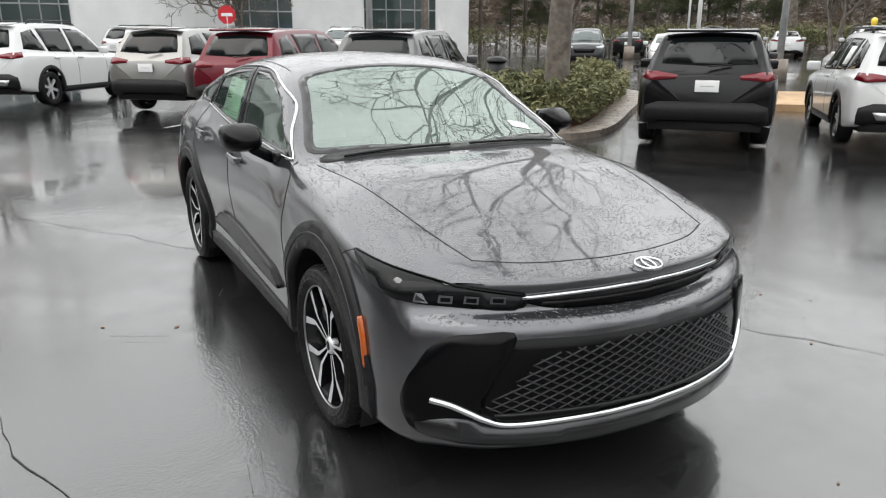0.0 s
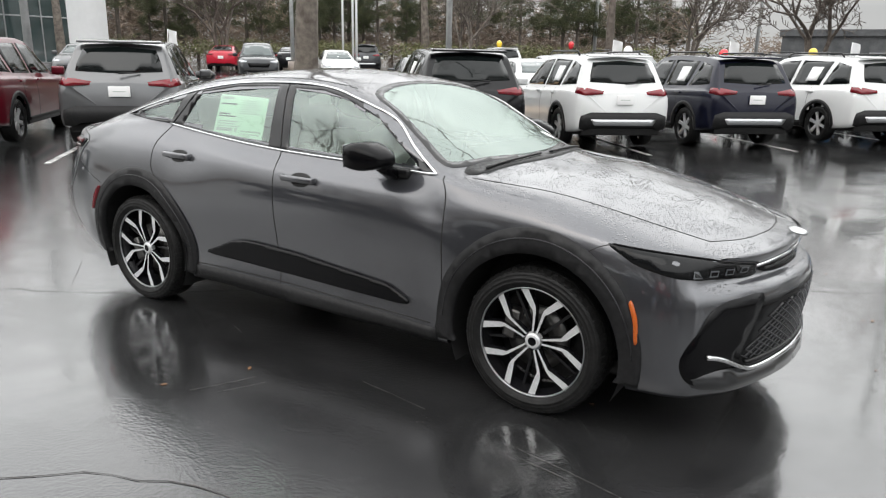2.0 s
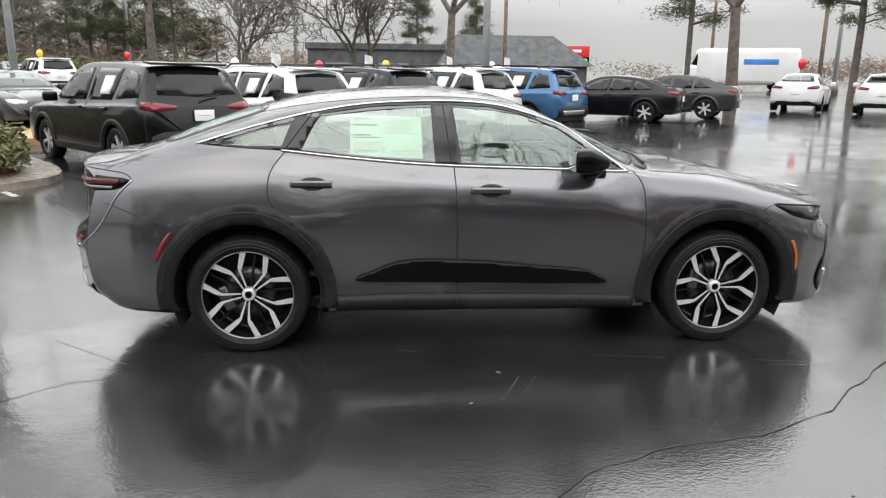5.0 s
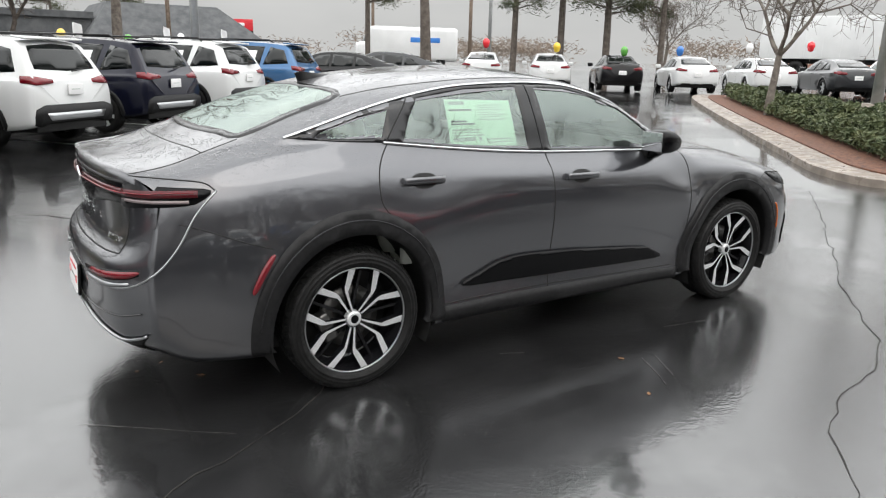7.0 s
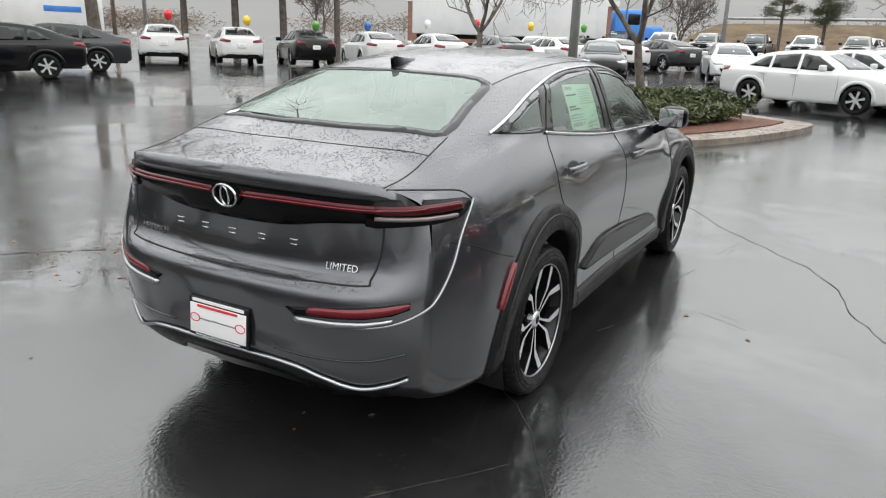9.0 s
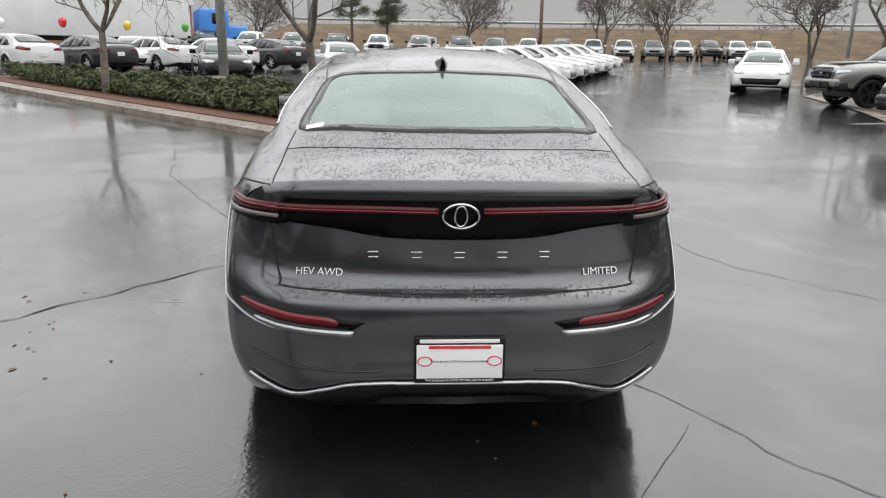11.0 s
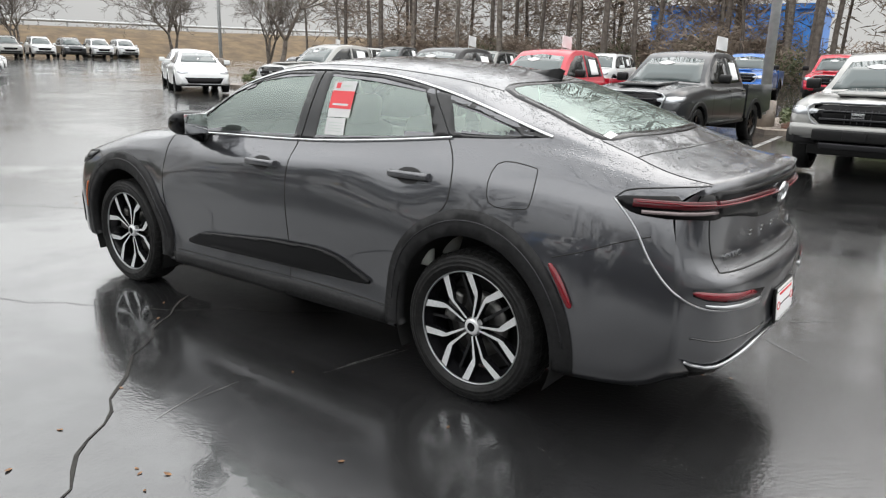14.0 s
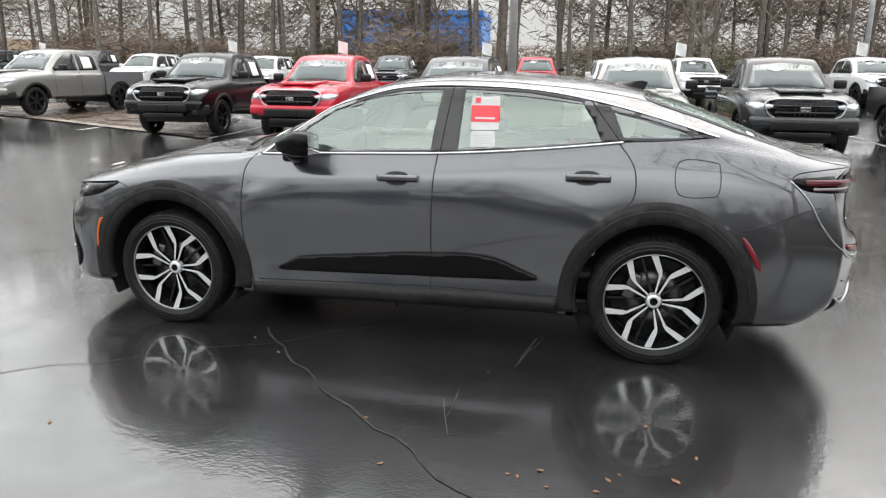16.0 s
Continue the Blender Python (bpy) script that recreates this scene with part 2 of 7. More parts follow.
def lathe(profile, segs=48, closed=False):
    """Turns a profile of (radius, height) about the y axis."""
    bm = bmesh.new()
    rings = []
    for k in range(segs):
        a = 2 * math.pi * k / segs
        rings.append([bm.verts.new((r * math.cos(a), h, r * math.sin(a))) for r, h in profile])
    n = len(profile)
    for k in range(segs):
        p, q = rings[k], rings[(k + 1) % segs]
        for i in range(n if closed else n - 1):
            j = (i + 1) % n
            bm.faces.new((p[i], p[j], q[j], q[i]))
    bmesh.ops.recalc_face_normals(bm, faces=bm.faces)
    return bm


def spline(points, n):
    """Uniform Catmull-Rom through points (vectors), n steps a span."""
    pts = np.asarray(points, float)
    ext = np.vstack([2 * pts[:1] - pts[1:2], pts, 2 * pts[-1:] - pts[-2:-1]])
    out = []
    for i in range(len(pts) - 1):
        p0, p1, p2, p3 = ext[i:i + 4]
        for k in range(n):
            t = k / n
            out.append(0.5 * (2 * p1 + (p2 - p0) * t + (2 * p0 - 5 * p1 + 4 * p2 - p3) * t**2 + (3 * p1 - p0 - 3 * p2 + p3) * t**3))
    out.append(pts[-1])
    return np.array(out)


def sheet_of(rows, nu, nv):
    """A dense grid through a grid of control points."""
    a = np.asarray(rows, float)
    u = np.stack([spline(a[:, j], nu) for j in range(a.shape[1])], 1)
    return np.stack([spline(u[i], nv) for i in range(u.shape[0])], 0)


def add_grid(bm, g, flip=False, mirror=False):
    s = np.array((1, -1, 1)) if mirror else np.array((1, 1, 1))
    vs = [[bm.verts.new(p * s) for p in row] for row in g]
    for i in range(len(vs) - 1):
        for j in range(len(vs[0]) - 1):
            q = (vs[i][j], vs[i + 1][j], vs[i + 1][j + 1], vs[i][j + 1])
            bm.faces.new(q[::-1] if flip ^ mirror else q)


def inside(p, poly):
    x, y = p
    c = False
    for (x1, y1), (x2, y2) in zip(poly, poly[1:] + poly[:1]):
        if (y1 > y) != (y2 > y) and x < (x2 - x1) * (y - y1) / (y2 - y1) + x1:
            c = not c
    return c


def inset(poly, d):
    """A polygon drawn in by d."""
    area = sum(a[0] * b[1] - b[0] * a[1] for a, b in zip(poly, poly[1:] + poly[:1]))
    s = 1 if area > 0 else -1
    out = []
    for i, p in enumerate(poly):
        a, b, c = Vector(poly[i - 1]), Vector(p), Vector(poly[(i + 1) % len(poly)])
        e, f = (b - a).normalized(), (c - b).normalized()
        n1, n2 = Vector((-e.y, e.x)) * s, Vector((-f.y, f.x)) * s
        n = (n1 + n2)
        n = n / max(n.length_squared / 2, 0.35) if n.length > 1e-6 else n1
        out.append(tuple(b + n * d))
    return out


def refine(poly, step, closed=True):
    out = []
    pairs = list(zip(poly, poly[1:] + poly[:1])) if closed else list(zip(poly, poly[1:]))
    for a, b in pairs:
        a, b = Vector(a), Vector(b)
        n = max(1, round((b - a).length / step))
        out += [tuple(a.lerp(b, k / n)) for k in range(n)]
    if not closed:
        out.append(tuple(poly[-1]))
    return out


def smooth_poly(poly, n=5, closed=True):
    if closed:
        p = [poly[-1]] + list(poly) + [poly[0], poly[1]]
        s = spline(p, n)
        return [tuple(v) for v in s[n:-n - 0][:len(poly) * n]]
    return [tuple(v) for v in spline(poly, n)]


class Skin:
    """A body surface on to which panels, strips and seams are laid."""

    def __init__(self, bm):
        self.tree = BVHTree.FromBMesh(bm)

    def drop(self, uv, side, lift=0.0):
        u, v = uv
        if side in ("R", "L"):
            s = -1 if side == "R" else 1
            o, d = Vector((u, 3.0 * s, v)), Vector((0, -s, 0))
        elif side == "F":
            o, d = Vector((6, u, v)), Vector((-1, 0, 0))
        elif side == "B":
            o, d = Vector((-6, u, v)), Vector((1, 0, 0))
        elif side == "T":
            o, d = Vector((u, v, 5)), Vector((0, 0, -1))
        else:
            # a slanted side: side is (direction, right axis), from outside inwards
            d, r = side
            up = r.cross(d)
            o = r * u + up * v - d * 6
        hit, n, _, _ = self.tree.ray_cast(o, d)
        if hit is None:
            near, n, _, _ = self.tree.find_nearest(o + d * (6 if not isinstance(side, str) else 3 if side in "RLT" else 4))
            hit = near
        if n.dot(d) > 0:
            n = -n
        return hit + n * lift, n

    def panel(self, poly, side, lift=0.004, step=0.05, skirt=0.012, holes=(), depth=0.0):
        """A thin panel of an outline, lying on the skin with its rim turned in."""
        edge = refine(list(poly), step)
        pts = [Vector(p) for p in edge]
        edges = [(i, (i + 1) % len(pts)) for i in range(len(pts))]
        for h in holes:
            hh = refine(list(h), step)
            k = len(pts)
            pts += [Vector(p) for p in hh]
            edges += [(k + i, k + (i + 1) % len(hh)) for i in range(len(hh))]
        us, vs = [p[0] for p in edge], [p[1] for p in edge]
        small = inset(edge, step * 0.4)
        u = min(us) + step * 0.5
        while u < max(us):
            v = min(vs) + step * 0.5
            while v < max(vs):
                if inside((u, v), small) and not any(inside((u, v), list(h)) for h in holes):
                    pts.append(Vector((u, v)))
                v += step
            u += step
        co, _, fs, *_ = delaunay_2d_cdt(pts, edges, [], 1, 1e-5)
        bm = bmesh.new()
        got = [self.drop(p, side, lift) for p in co]
        verts = [bm.verts.new(g[0]) for g in got]
        out = got[0][1]
        for f in fs:
            c = sum((co[i] for i in f), Vector((0, 0))) / len(f)
            if any(inside(c, list(h)) for h in holes):
                continue
            try:
                bm.faces.new([verts[i] for i in f])
            except ValueError:
                pass
        bm.verts.ensure_lookup_table()
        bm.normal_update()
        for f in bm.faces:
            if f.normal.dot(got[f.verts[0].index][1]) < 0:
                f.normal_flip()
        if skirt:
            rim = [e for e in bm.edges if e.is_boundary]
            norm = {v: got[v.index][1] for v in bm.verts}
            r = bmesh.ops.extrude_edge_only(bm, edges=rim)
            moved = [v for v in r["geom"] if isinstance(v, bmesh.types.BMVert)]
            for v in moved:
                near = [e.other_vert(v) for e in v.link_edges if e.other_vert(v) in norm]
                if near:
                    v.co = near[0].co - norm[near[0]] * (skirt + lift)
        loose = [v for v in bm.verts if not v.link_faces]
        bmesh.ops.delete(bm, geom=loose, context="VERTS")
        return bm

    def strip(self, line, side, width, height, step=0.03, lift=0.0, closed=False):
        """A raised bead along a line on the skin."""
        pts = [self.drop(p, side, lift) for p in refine(list(line), step, closed)]
        return bead([p for p, _ in pts], [n for _, n in pts], width, height, closed)


def bead(pts, norms, width, height, closed=False):
    bm = bmesh.new()
    n = len(pts)
    rings = []
    for i, (p, nn) in enumerate(zip(pts, norms)):
        a = pts[(i - 1) % n] if closed or i else p
        b = pts[(i + 1) % n] if closed or i < n - 1 else p
        t = (b - a).normalized()
        s = t.cross(nn).normalized()
        k = t.cross(s).normalized()
        if k.dot(nn) < 0:
            k = -k
        prof = [(-0.5, -0.25), (-0.48, 0.3), (-0.25, 0.85), (0.25, 0.85), (0.48, 0.3), (0.5, -0.25)]
        rings.append([bm.verts.new(p + s * (u * width) + k * (v * height)) for u, v in prof])
    m = 6
    for i in range(n if closed else n - 1):
        p, q = rings[i], rings[(i + 1) % n]
        for j in range(m):
            bm.faces.new((p[j], p[(j + 1) % m], q[(j + 1) % m], q[j]))
    if not closed:
        bm.faces.new(rings[0])
        bm.faces.new(rings[-1][::-1])
    bmesh.ops.recalc_face_normals(bm, faces=bm.faces)
    return bm


def tube(pts, radius, segs=8, radii=None):
    """A round rod along points."""
    bm = bmesh.new()
    pts = [Vector(p) for p in pts]
    rings = []
    ref = Vector((0.13, 0.31, 0.94))
    for i, p in enumerate(pts):
        t = (pts[min(i + 1, len(pts) - 1)] - pts[max(i - 1, 0)]).normalized()
        a = t.cross(ref if abs(t.dot(ref)) < 0.95 else Vector((1, 0, 0))).normalized()
        b = t.cross(a)
        r = radii[i] if radii else radius
        rings.append([bm.verts.new(p + (a * math.cos(2 * math.pi * k / segs) + b * math.sin(2 * math.pi * k / segs)) * r) for k in range(segs)])
    for p, q in zip(rings, rings[1:]):
        for k in range(segs):
            bm.faces.new((p[k], p[(k + 1) % segs], q[(k + 1) % segs], q[k]))
    bm.faces.new(rings[0][::-1])
    bm.faces.new(rings[-1])
    bmesh.ops.recalc_face_normals(bm, faces=bm.faces)
    return bm


def mirror_y(poly):
    return [(u, -v) for u, v in poly]

# ---- the grey saloon in the aisle: origin on the ground amid the wheels, nose to +x ----
AXLE, HUB = 1.425, 0.35

# rows: x, then ten (y, z) from the sill to the middle of the roof
STATIONS = [
    (-2.18, (.60, .22), (.78, .27), (.835, .45), (.85, .68), (.815, .92), (.765, 1.04), (.69, 1.095), (.56, 1.128), (.32, 1.148), (0, 1.153)),
    (-2.0, (.66, .22), (.82, .25), (.875, .43), (.89, .68), (.85, .95), (.78, 1.085), (.715, 1.135), (.60, 1.178), (.36, 1.2), (0, 1.21)),
    (-1.75, (.68, .22), (.85, .24), (.90, .43), (.91, .70), (.865, .98), (.785, 1.13), (.73, 1.18), (.655, 1.235), (.40, 1.30), (0, 1.318)),
    (-1.5, (.69, .22), (.86, .24), (.905, .43), (.915, .70), (.868, .99), (.78, 1.15), (.74, 1.205), (.695, 1.285), (.42, 1.375), (0, 1.40)),
    (-1.25, (.70, .22), (.86, .24), (.90, .43), (.91, .70), (.862, 1.0), (.765, 1.165), (.725, 1.255), (.665, 1.355), (.42, 1.44), (0, 1.467)),
    (-1.0, (.70, .22), (.86, .24), (0.865, .44), (0.903, .76), (.855, .99), (.765, 1.155), (.715, 1.285), (.65, 1.405), (.41, 1.482), (0, 1.51)),
    (-.6, (.70, .22), (.855, .245), (0.853, .44), (0.890, .76), (0.866, 0.985), (.78, 1.122), (.715, 1.30), (.628, 1.455), (.40, 1.518), (0, 1.54)),
    (-.2, (.70, .22), (.855, .245), (0.852, .44), (0.888, .76), (0.871, 0.965), (.788, 1.098), (.72, 1.30), (.623, 1.468), (.39, 1.522), (0, 1.542)),
    (.15, (.70, .22), (.855, .245), (0.855, .44), (0.891, .76), (0.874, 0.955), (.792, 1.086), (.728, 1.28), (.64, 1.43), (.40, 1.468), (0, 1.482)),
    (.4, (.70, .22), (.855, .24), (0.858, .44), (0.894, .76), (0.876, 0.945), (.797, 1.078), (.742, 1.23), (.672, 1.345), (.40, 1.375), (0, 1.392)),
    (.65, (.70, .22), (.855, .24), (0.862, .44), (0.898, .76), (0.878, 0.935), (.805, 1.066), (.777, 1.13), (.735, 1.192), (.42, 1.26), (0, 1.283)),
    (.88, (.70, .22), (.86, .235), (0.868, .44), (0.904, .76), (.875, .90), (.825, 1.03), (.79, 1.055), (.72, 1.085), (.40, 1.155), (0, 1.18)),
    (1.08, (.70, .22), (.865, .235), (.893, .42), (.90, .64), (.878, .89), (.838, .985), (.785, 1.028), (.67, 1.058), (.36, 1.088), (0, 1.098)),
    (1.4, (.70, .22), (.87, .235), (.90, .42), (.905, .63), (.882, .87), (.845, .95), (.775, 1.0), (.63, 1.032), (.34, 1.06), (0, 1.07)),
    (1.65, (.70, .22), (.87, .235), (.90, .42), (.905, .62), (.882, .84), (.84, .91), (.76, .955), (.60, .985), (.32, 1.012), (0, 1.022)),
    (1.9, (.68, .22), (.855, .235), (.885, .41), (.89, .61), (.862, .80), (.81, .866), (.72, .90), (.56, .925), (.30, .95), (0, .96)),
    (2.03, (.66, .22), (.835, .235), (.862, .41), (.865, .61), (.83, .785), (.765, .846), (.67, .874), (.51, .894), (.275, .915), (0, .923)),
]
REAR_CORNER = [(-2.30, .55, .25), (-2.30, .735, .33), (-2.32, .80, .47), (-2.325, .81, .67), (-2.29, .79, .86), (-2.26, .755, 1.0), (-2.34, .66, 1.075), (-2.41, .5, 1.10), (-2.45, .26, 1.108), (-2.465, 0, 1.11)]
NOSE_CORNER = [(2.10, .60, .21), (2.12, .79, .23), (2.135, .815, .40), (2.135, .815, .635), (2.10, .78, .74), (2.155, .69, .82), (2.245, .56, .826), (2.325, .40, .828), (2.375, .2, .832), (2.392, 0, .834)]
NOSE = [  # rows from the lip upwards, each from the corner to the middle
    [NOSE_CORNER[0], (2.20, .52, .20), (2.30, .38, .20), (2.36, .2, .20), (2.38, 0, .20)],
    [NOSE_CORNER[1], (2.27, .62, .24), (2.37, .42, .255), (2.435, .21, .27), (2.455, 0, .275)],
    [NOSE_CORNER[2], (2.27, .63, .38), (2.36, .42, .385), (2.415, .21, .39), (2.435, 0, .39)],
    [NOSE_CORNER[3], (2.278, .62, .658), (2.376, .42, .668), (2.438, .21, .672), (2.458, 0, .672)],
    [NOSE_CORNER[4], (2.215, .59, .733), (2.295, .41, .732), (2.35, .205, .731), (2.37, 0, .731)],
    NOSE_CORNER[5:],
]
TAIL = [
    [REAR_CORNER[0], (-2.39, .44, .28), (-2.43, .3, .30), (-2.45, .15, .31), (-2.46, 0, .31)],
    [REAR_CORNER[1], (-2.43, .57, .36), (-2.495, .4, .40), (-2.515, .2, .43), (-2.52, 0, .435)],
    [REAR_CORNER[2], (-2.445, .60, .50), (-2.50, .4, .52), (-2.515, .2, .53), (-2.52, 0, .535)],
    [REAR_CORNER[3], (-2.45, .61, .69), (-2.497, .41, .697), (-2.517, .2, .70), (-2.522, 0, .70)],
    [REAR_CORNER[4], (-2.375, .63, .80), (-2.415, .42, .795), (-2.432, .2, .79), (-2.437, 0, .79)],
    REAR_CORNER[5:],
]
NU, NV = 9, 7


def hero_body():
    rows = [REAR_CORNER] + [[(x, y, z) for y, z in ring] for x, *ring in STATIONS] + [NOSE_CORNER]
    bm = bmesh.new()
    for mir in (False, True):
        add_grid(bm, sheet_of(rows, NU, NV), True, mir)
        add_grid(bm, sheet_of(NOSE, NV, NV), False, mir)
        add_grid(bm, sheet_of(TAIL, NV, NV), True, mir)
    bmesh.ops.remove_doubles(bm, verts=bm.verts, dist=0.0008)
    bmesh.ops.recalc_face_normals(bm, faces=bm.faces)
    if sum(f.normal.z for f in bm.faces if f.calc_center_median().z > 1.4) < 0:
        bmesh.ops.reverse_faces(bm, faces=bm.faces)
    return bm


def arc(cx, cz, rx, rz, a0, a1, n=28):
    return [(cx + rx * math.cos(radians(a0 + (a1 - a0) * k / n)), cz + rz * math.sin(radians(a0 + (a1 - a0) * k / n))) for k in range(n + 1)]


# outlines on the flank as (x, z)
DLO_TOP = [(-1.70, 1.218), (-1.35, 1.322), (-1.025, 1.40), (-.697, 1.449), (-.285, 1.466), (.0, 1.452), (.20, 1.41), (.456, 1.323), (.656, 1.188), (.836, 1.062)]
DLO_LOW = [(.55, 1.072), (.306, 1.08), (.0, 1.088), (-.223, 1.096), (-.50, 1.112), (-.771, 1.135), (-1.0, 1.158), (-1.214, 1.182), (-1.45, 1.196)]
DLO = smooth_poly(DLO_TOP, 4, False) + smooth_poly([DLO_TOP[-1]] + DLO_LOW + [DLO_TOP[0]], 4, False)[1:-1]
FRONT_GLASS = [(-.17, 1.113), (-.215, 1.438), (.0, 1.432), (.18, 1.395), (.42, 1.308), (.62, 1.175), (.735, 1.085), (.3, 1.095)]
REAR_GLASS = [(-.325, 1.118), (-.345, 1.444), (-.69, 1.43), (-.985, 1.388), (-1.045, 1.30), (-1.10, 1.185), (-.77, 1.15)]
QUARTER = [(-1.215, 1.205), (-1.16, 1.335), (-1.33, 1.30), (-1.52, 1.245), (-1.565, 1.215), (-1.4, 1.207)]
WINDSCREEN = [(.16, 0), (.18, .3), (.27, .555), (.45, .615), (.65, .675), (.84, .725), (.93, .6), (1.02, .3), (1.05, 0)]
WINDSCREEN = smooth_poly(WINDSCREEN + mirror_y(WINDSCREEN[1:-1])[::-1], 3)
BACKLIGHT = [(-1.36, 0), (-1.345, .3), (-1.33, .52), (-1.6, .572), (-1.87, .60), (-1.93, .45), (-1.965, .22), (-1.975, 0)]
BACKLIGHT = smooth_poly(BACKLIGHT + mirror_y(BACKLIGHT[1:-1])[::-1], 3)
ARCH = {1: (AXLE, .35, .436, .44), -1: (-AXLE, .35, .43, .442)}

hero = thing("saloon_car", "dark grey metallic saloon car with wet paint standing in the aisle", "car")
bm = hero_body()
skin = Skin(bm)
holes_side = [inset(DLO, 0.03)]
holes_top = [inset(WINDSCREEN, 0.035), inset(BACKLIGHT, 0.035)]
dead = []
for f in bm.faces:
    c = f.calc_center_median()
    if abs(c.y) > 0.5 and any(inside((c.x, c.z), h) for h in holes_side):
        dead.append(f)
    elif f.normal.z > 0.15 and c.z > 1.0 and any(inside((c.x, c.y), h) for h in holes_top):
        dead.append(f)
    elif abs(c.y) > 0.45 and any(((c.x - a[0]) / (a[2] + .03))**2 + ((c.z - a[1]) / (a[3] + .03))**2 < 1 for a in ARCH.values()):
        dead.append(f)
bmesh.ops.delete(bm, geom=dead, context="FACES")
hero_shell = part("body", bm, M["hero_paint"], hero, "dark grey metallic painted body beaded with rain")

# floor pan and wheel wells
part("underbody", block((4.3, 1.36, 0.08), pose(0, 0, 0.24), 0.02), M["satin_black"], hero)
for sx in (1, -1):
    for sy in (1, -1):
        bmw = bmesh.new()
        cx, cz, rx, rz = ARCH[sx]
        outer = arc(cx, cz, rx, rz, -25, 205, 36)
        ra = [bmw.verts.new((x, sy * .89, z)) for x, z in outer]
        rb = [bmw.verts.new((x, sy * .55, z)) for x, z in outer]
        for i in range(len(ra) - 1):
            bmw.faces.new((ra[i], ra[i + 1], rb[i + 1], rb[i]))
        bmw.faces.new(rb)
        part("wheel_well", bmw, M["seam"], hero, smooth=False)

# glass, pillars and bright trim
wind = part("windscreen", skin.panel(inset(WINDSCREEN, .03), "T", 0.001, 0.07, 0), M["screen"], hero, "pale reflecting windscreen spotted with rain")
part("border", skin.panel(WINDSCREEN, "T", 0.003, 0.05, 0.01, holes=[inset(WINDSCREEN, .045)]), M["frit"], wind)
back = part("rear_window", skin.panel(inset(BACKLIGHT, .03), "T", 0.001, 0.07, 0), M["screen"], hero, "pale reflecting rear window")
part("border", skin.panel(BACKLIGHT, "T", 0.003, 0.05, 0.01, holes=[inset(BACKLIGHT, .04)]), M["frit"], back)
for side in "RL":
    part("window_frame", skin.panel(DLO, side, 0.002, 0.04, 0.006, holes=[FRONT_GLASS, REAR_GLASS, QUARTER]), M["frit"], hero, "gloss black window pillars")
    for nm, poly in (("front_door_window", FRONT_GLASS), ("rear_door_window", REAR_GLASS), ("quarter_window", QUARTER)):
        g = part(nm, skin.panel(inset(smooth_poly(poly, 3), -0.004), side, -0.002, 0.06, 0), M["glass"], hero)
        g.visible_shadow = False
    s = spline(DLO_TOP, 6)
    part("window_trim", skin.strip([tuple(p) for p in s], side, 0.015, 0.005, 0.03, 0.002), M["chrome"], hero, "bright chrome window trim")
    s = spline([DLO_TOP[-1]] + DLO_LOW[:-1], 6)
    part("window_trim", skin.strip([tuple(p) for p in s], side, 0.014, 0.01, 0.03, 0.003), M["chrome"], hero, "bright chrome window trim")
    part("pillar_gap", skin.strip([(-.276, 1.455), (-.226, 1.1)], side, 0.006, 0.003, 0.03, 0.003), M["seam"], hero)
    part("pillar_gap", skin.strip([(-1.035, 1.395), (-1.20, 1.182)], side, 0.006, 0.003, 0.03, 0.003), M["seam"], hero)
for g in (wind, back):
    g.visible_shadow = False

# panel gaps
GAPS = [
    [(.875, 1.06), (.915, 1.0), (.932, .91), (.938, .62), (.915, .42), (.878, .24)],
    [(-.215, 1.098), (-.205, .9), (-.197, .6), (-.193, .33), (-.193, .25)],
    [(-1.19, 1.18), (-1.255, 1.10), (-1.283, 1.03), (-1.285, .93), (-1.25, .865), (-1.17, .80), (-1.06, .66), (-.98, .47), (-.94, .335)],
    [(.86, .322), (.3, .333), (-.19, .345), (-.6, .345), (-.938, .34)],
]
for side in "RL":
    for line in GAPS:
        part("door_gap", skin.strip([tuple(p) for p in spline(line, 5)], side, 0.007, 0.0025, 0.03, 0.0), M["seam"], hero)
    part("bumper_gap", skin.strip([tuple(p) for p in spline([(-1.83, .76), (-1.95, .80), (-2.1, .86), (-2.2, .89)], 5)], side, 0.005, 0.002, 0.03, 0.0), M["seam"], hero)
    part("bumper_gap", skin.strip([tuple(p) for p in spline([(1.775, .872), (1.71, .85), (1.655, .815)], 5)], side, 0.005, 0.002, 0.03, 0.0), M["seam"], hero)
fuel = smooth_poly([(-1.50, 1.098), (-1.50, .94), (-1.66, .93), (-1.70, .96), (-1.70, 1.07), (-1.67, 1.10)], 4)
part("fuel_flap", skin.strip(fuel, "L", 0.005, 0.002, 0.02, 0.0, closed=True), M["seam"], hero)
for s in (1, -1):
    part("bonnet_gap", skin.strip([tuple(p) for p in spline([(2.10, .56 * s), (1.85, .615 * s), (1.5, .665 * s), (1.2, .70 * s), (1.0, .73 * s)], 5)], "T", 0.006, 0.002, 0.03, 0.0), M["seam"], hero)
    part("boot_gap", skin.strip([tuple(p) for p in spline([(-1.88, .61 * s), (-2.05, .625 * s), (-2.25, .635 * s), (-2.355, .63 * s)], 5)], "T", 0.006, 0.002, 0.03, 0.0), M["seam"], hero)
    part("rail_gap", skin.strip([tuple(p) for p in spline([(.17, .58 * s), (-.2, .585 * s), (-.7, .57 * s), (-1.2, .545 * s), (-1.34, .535 * s)], 5)], "T", 0.006, 0.002, 0.03, 0.0), M["seam"], hero)
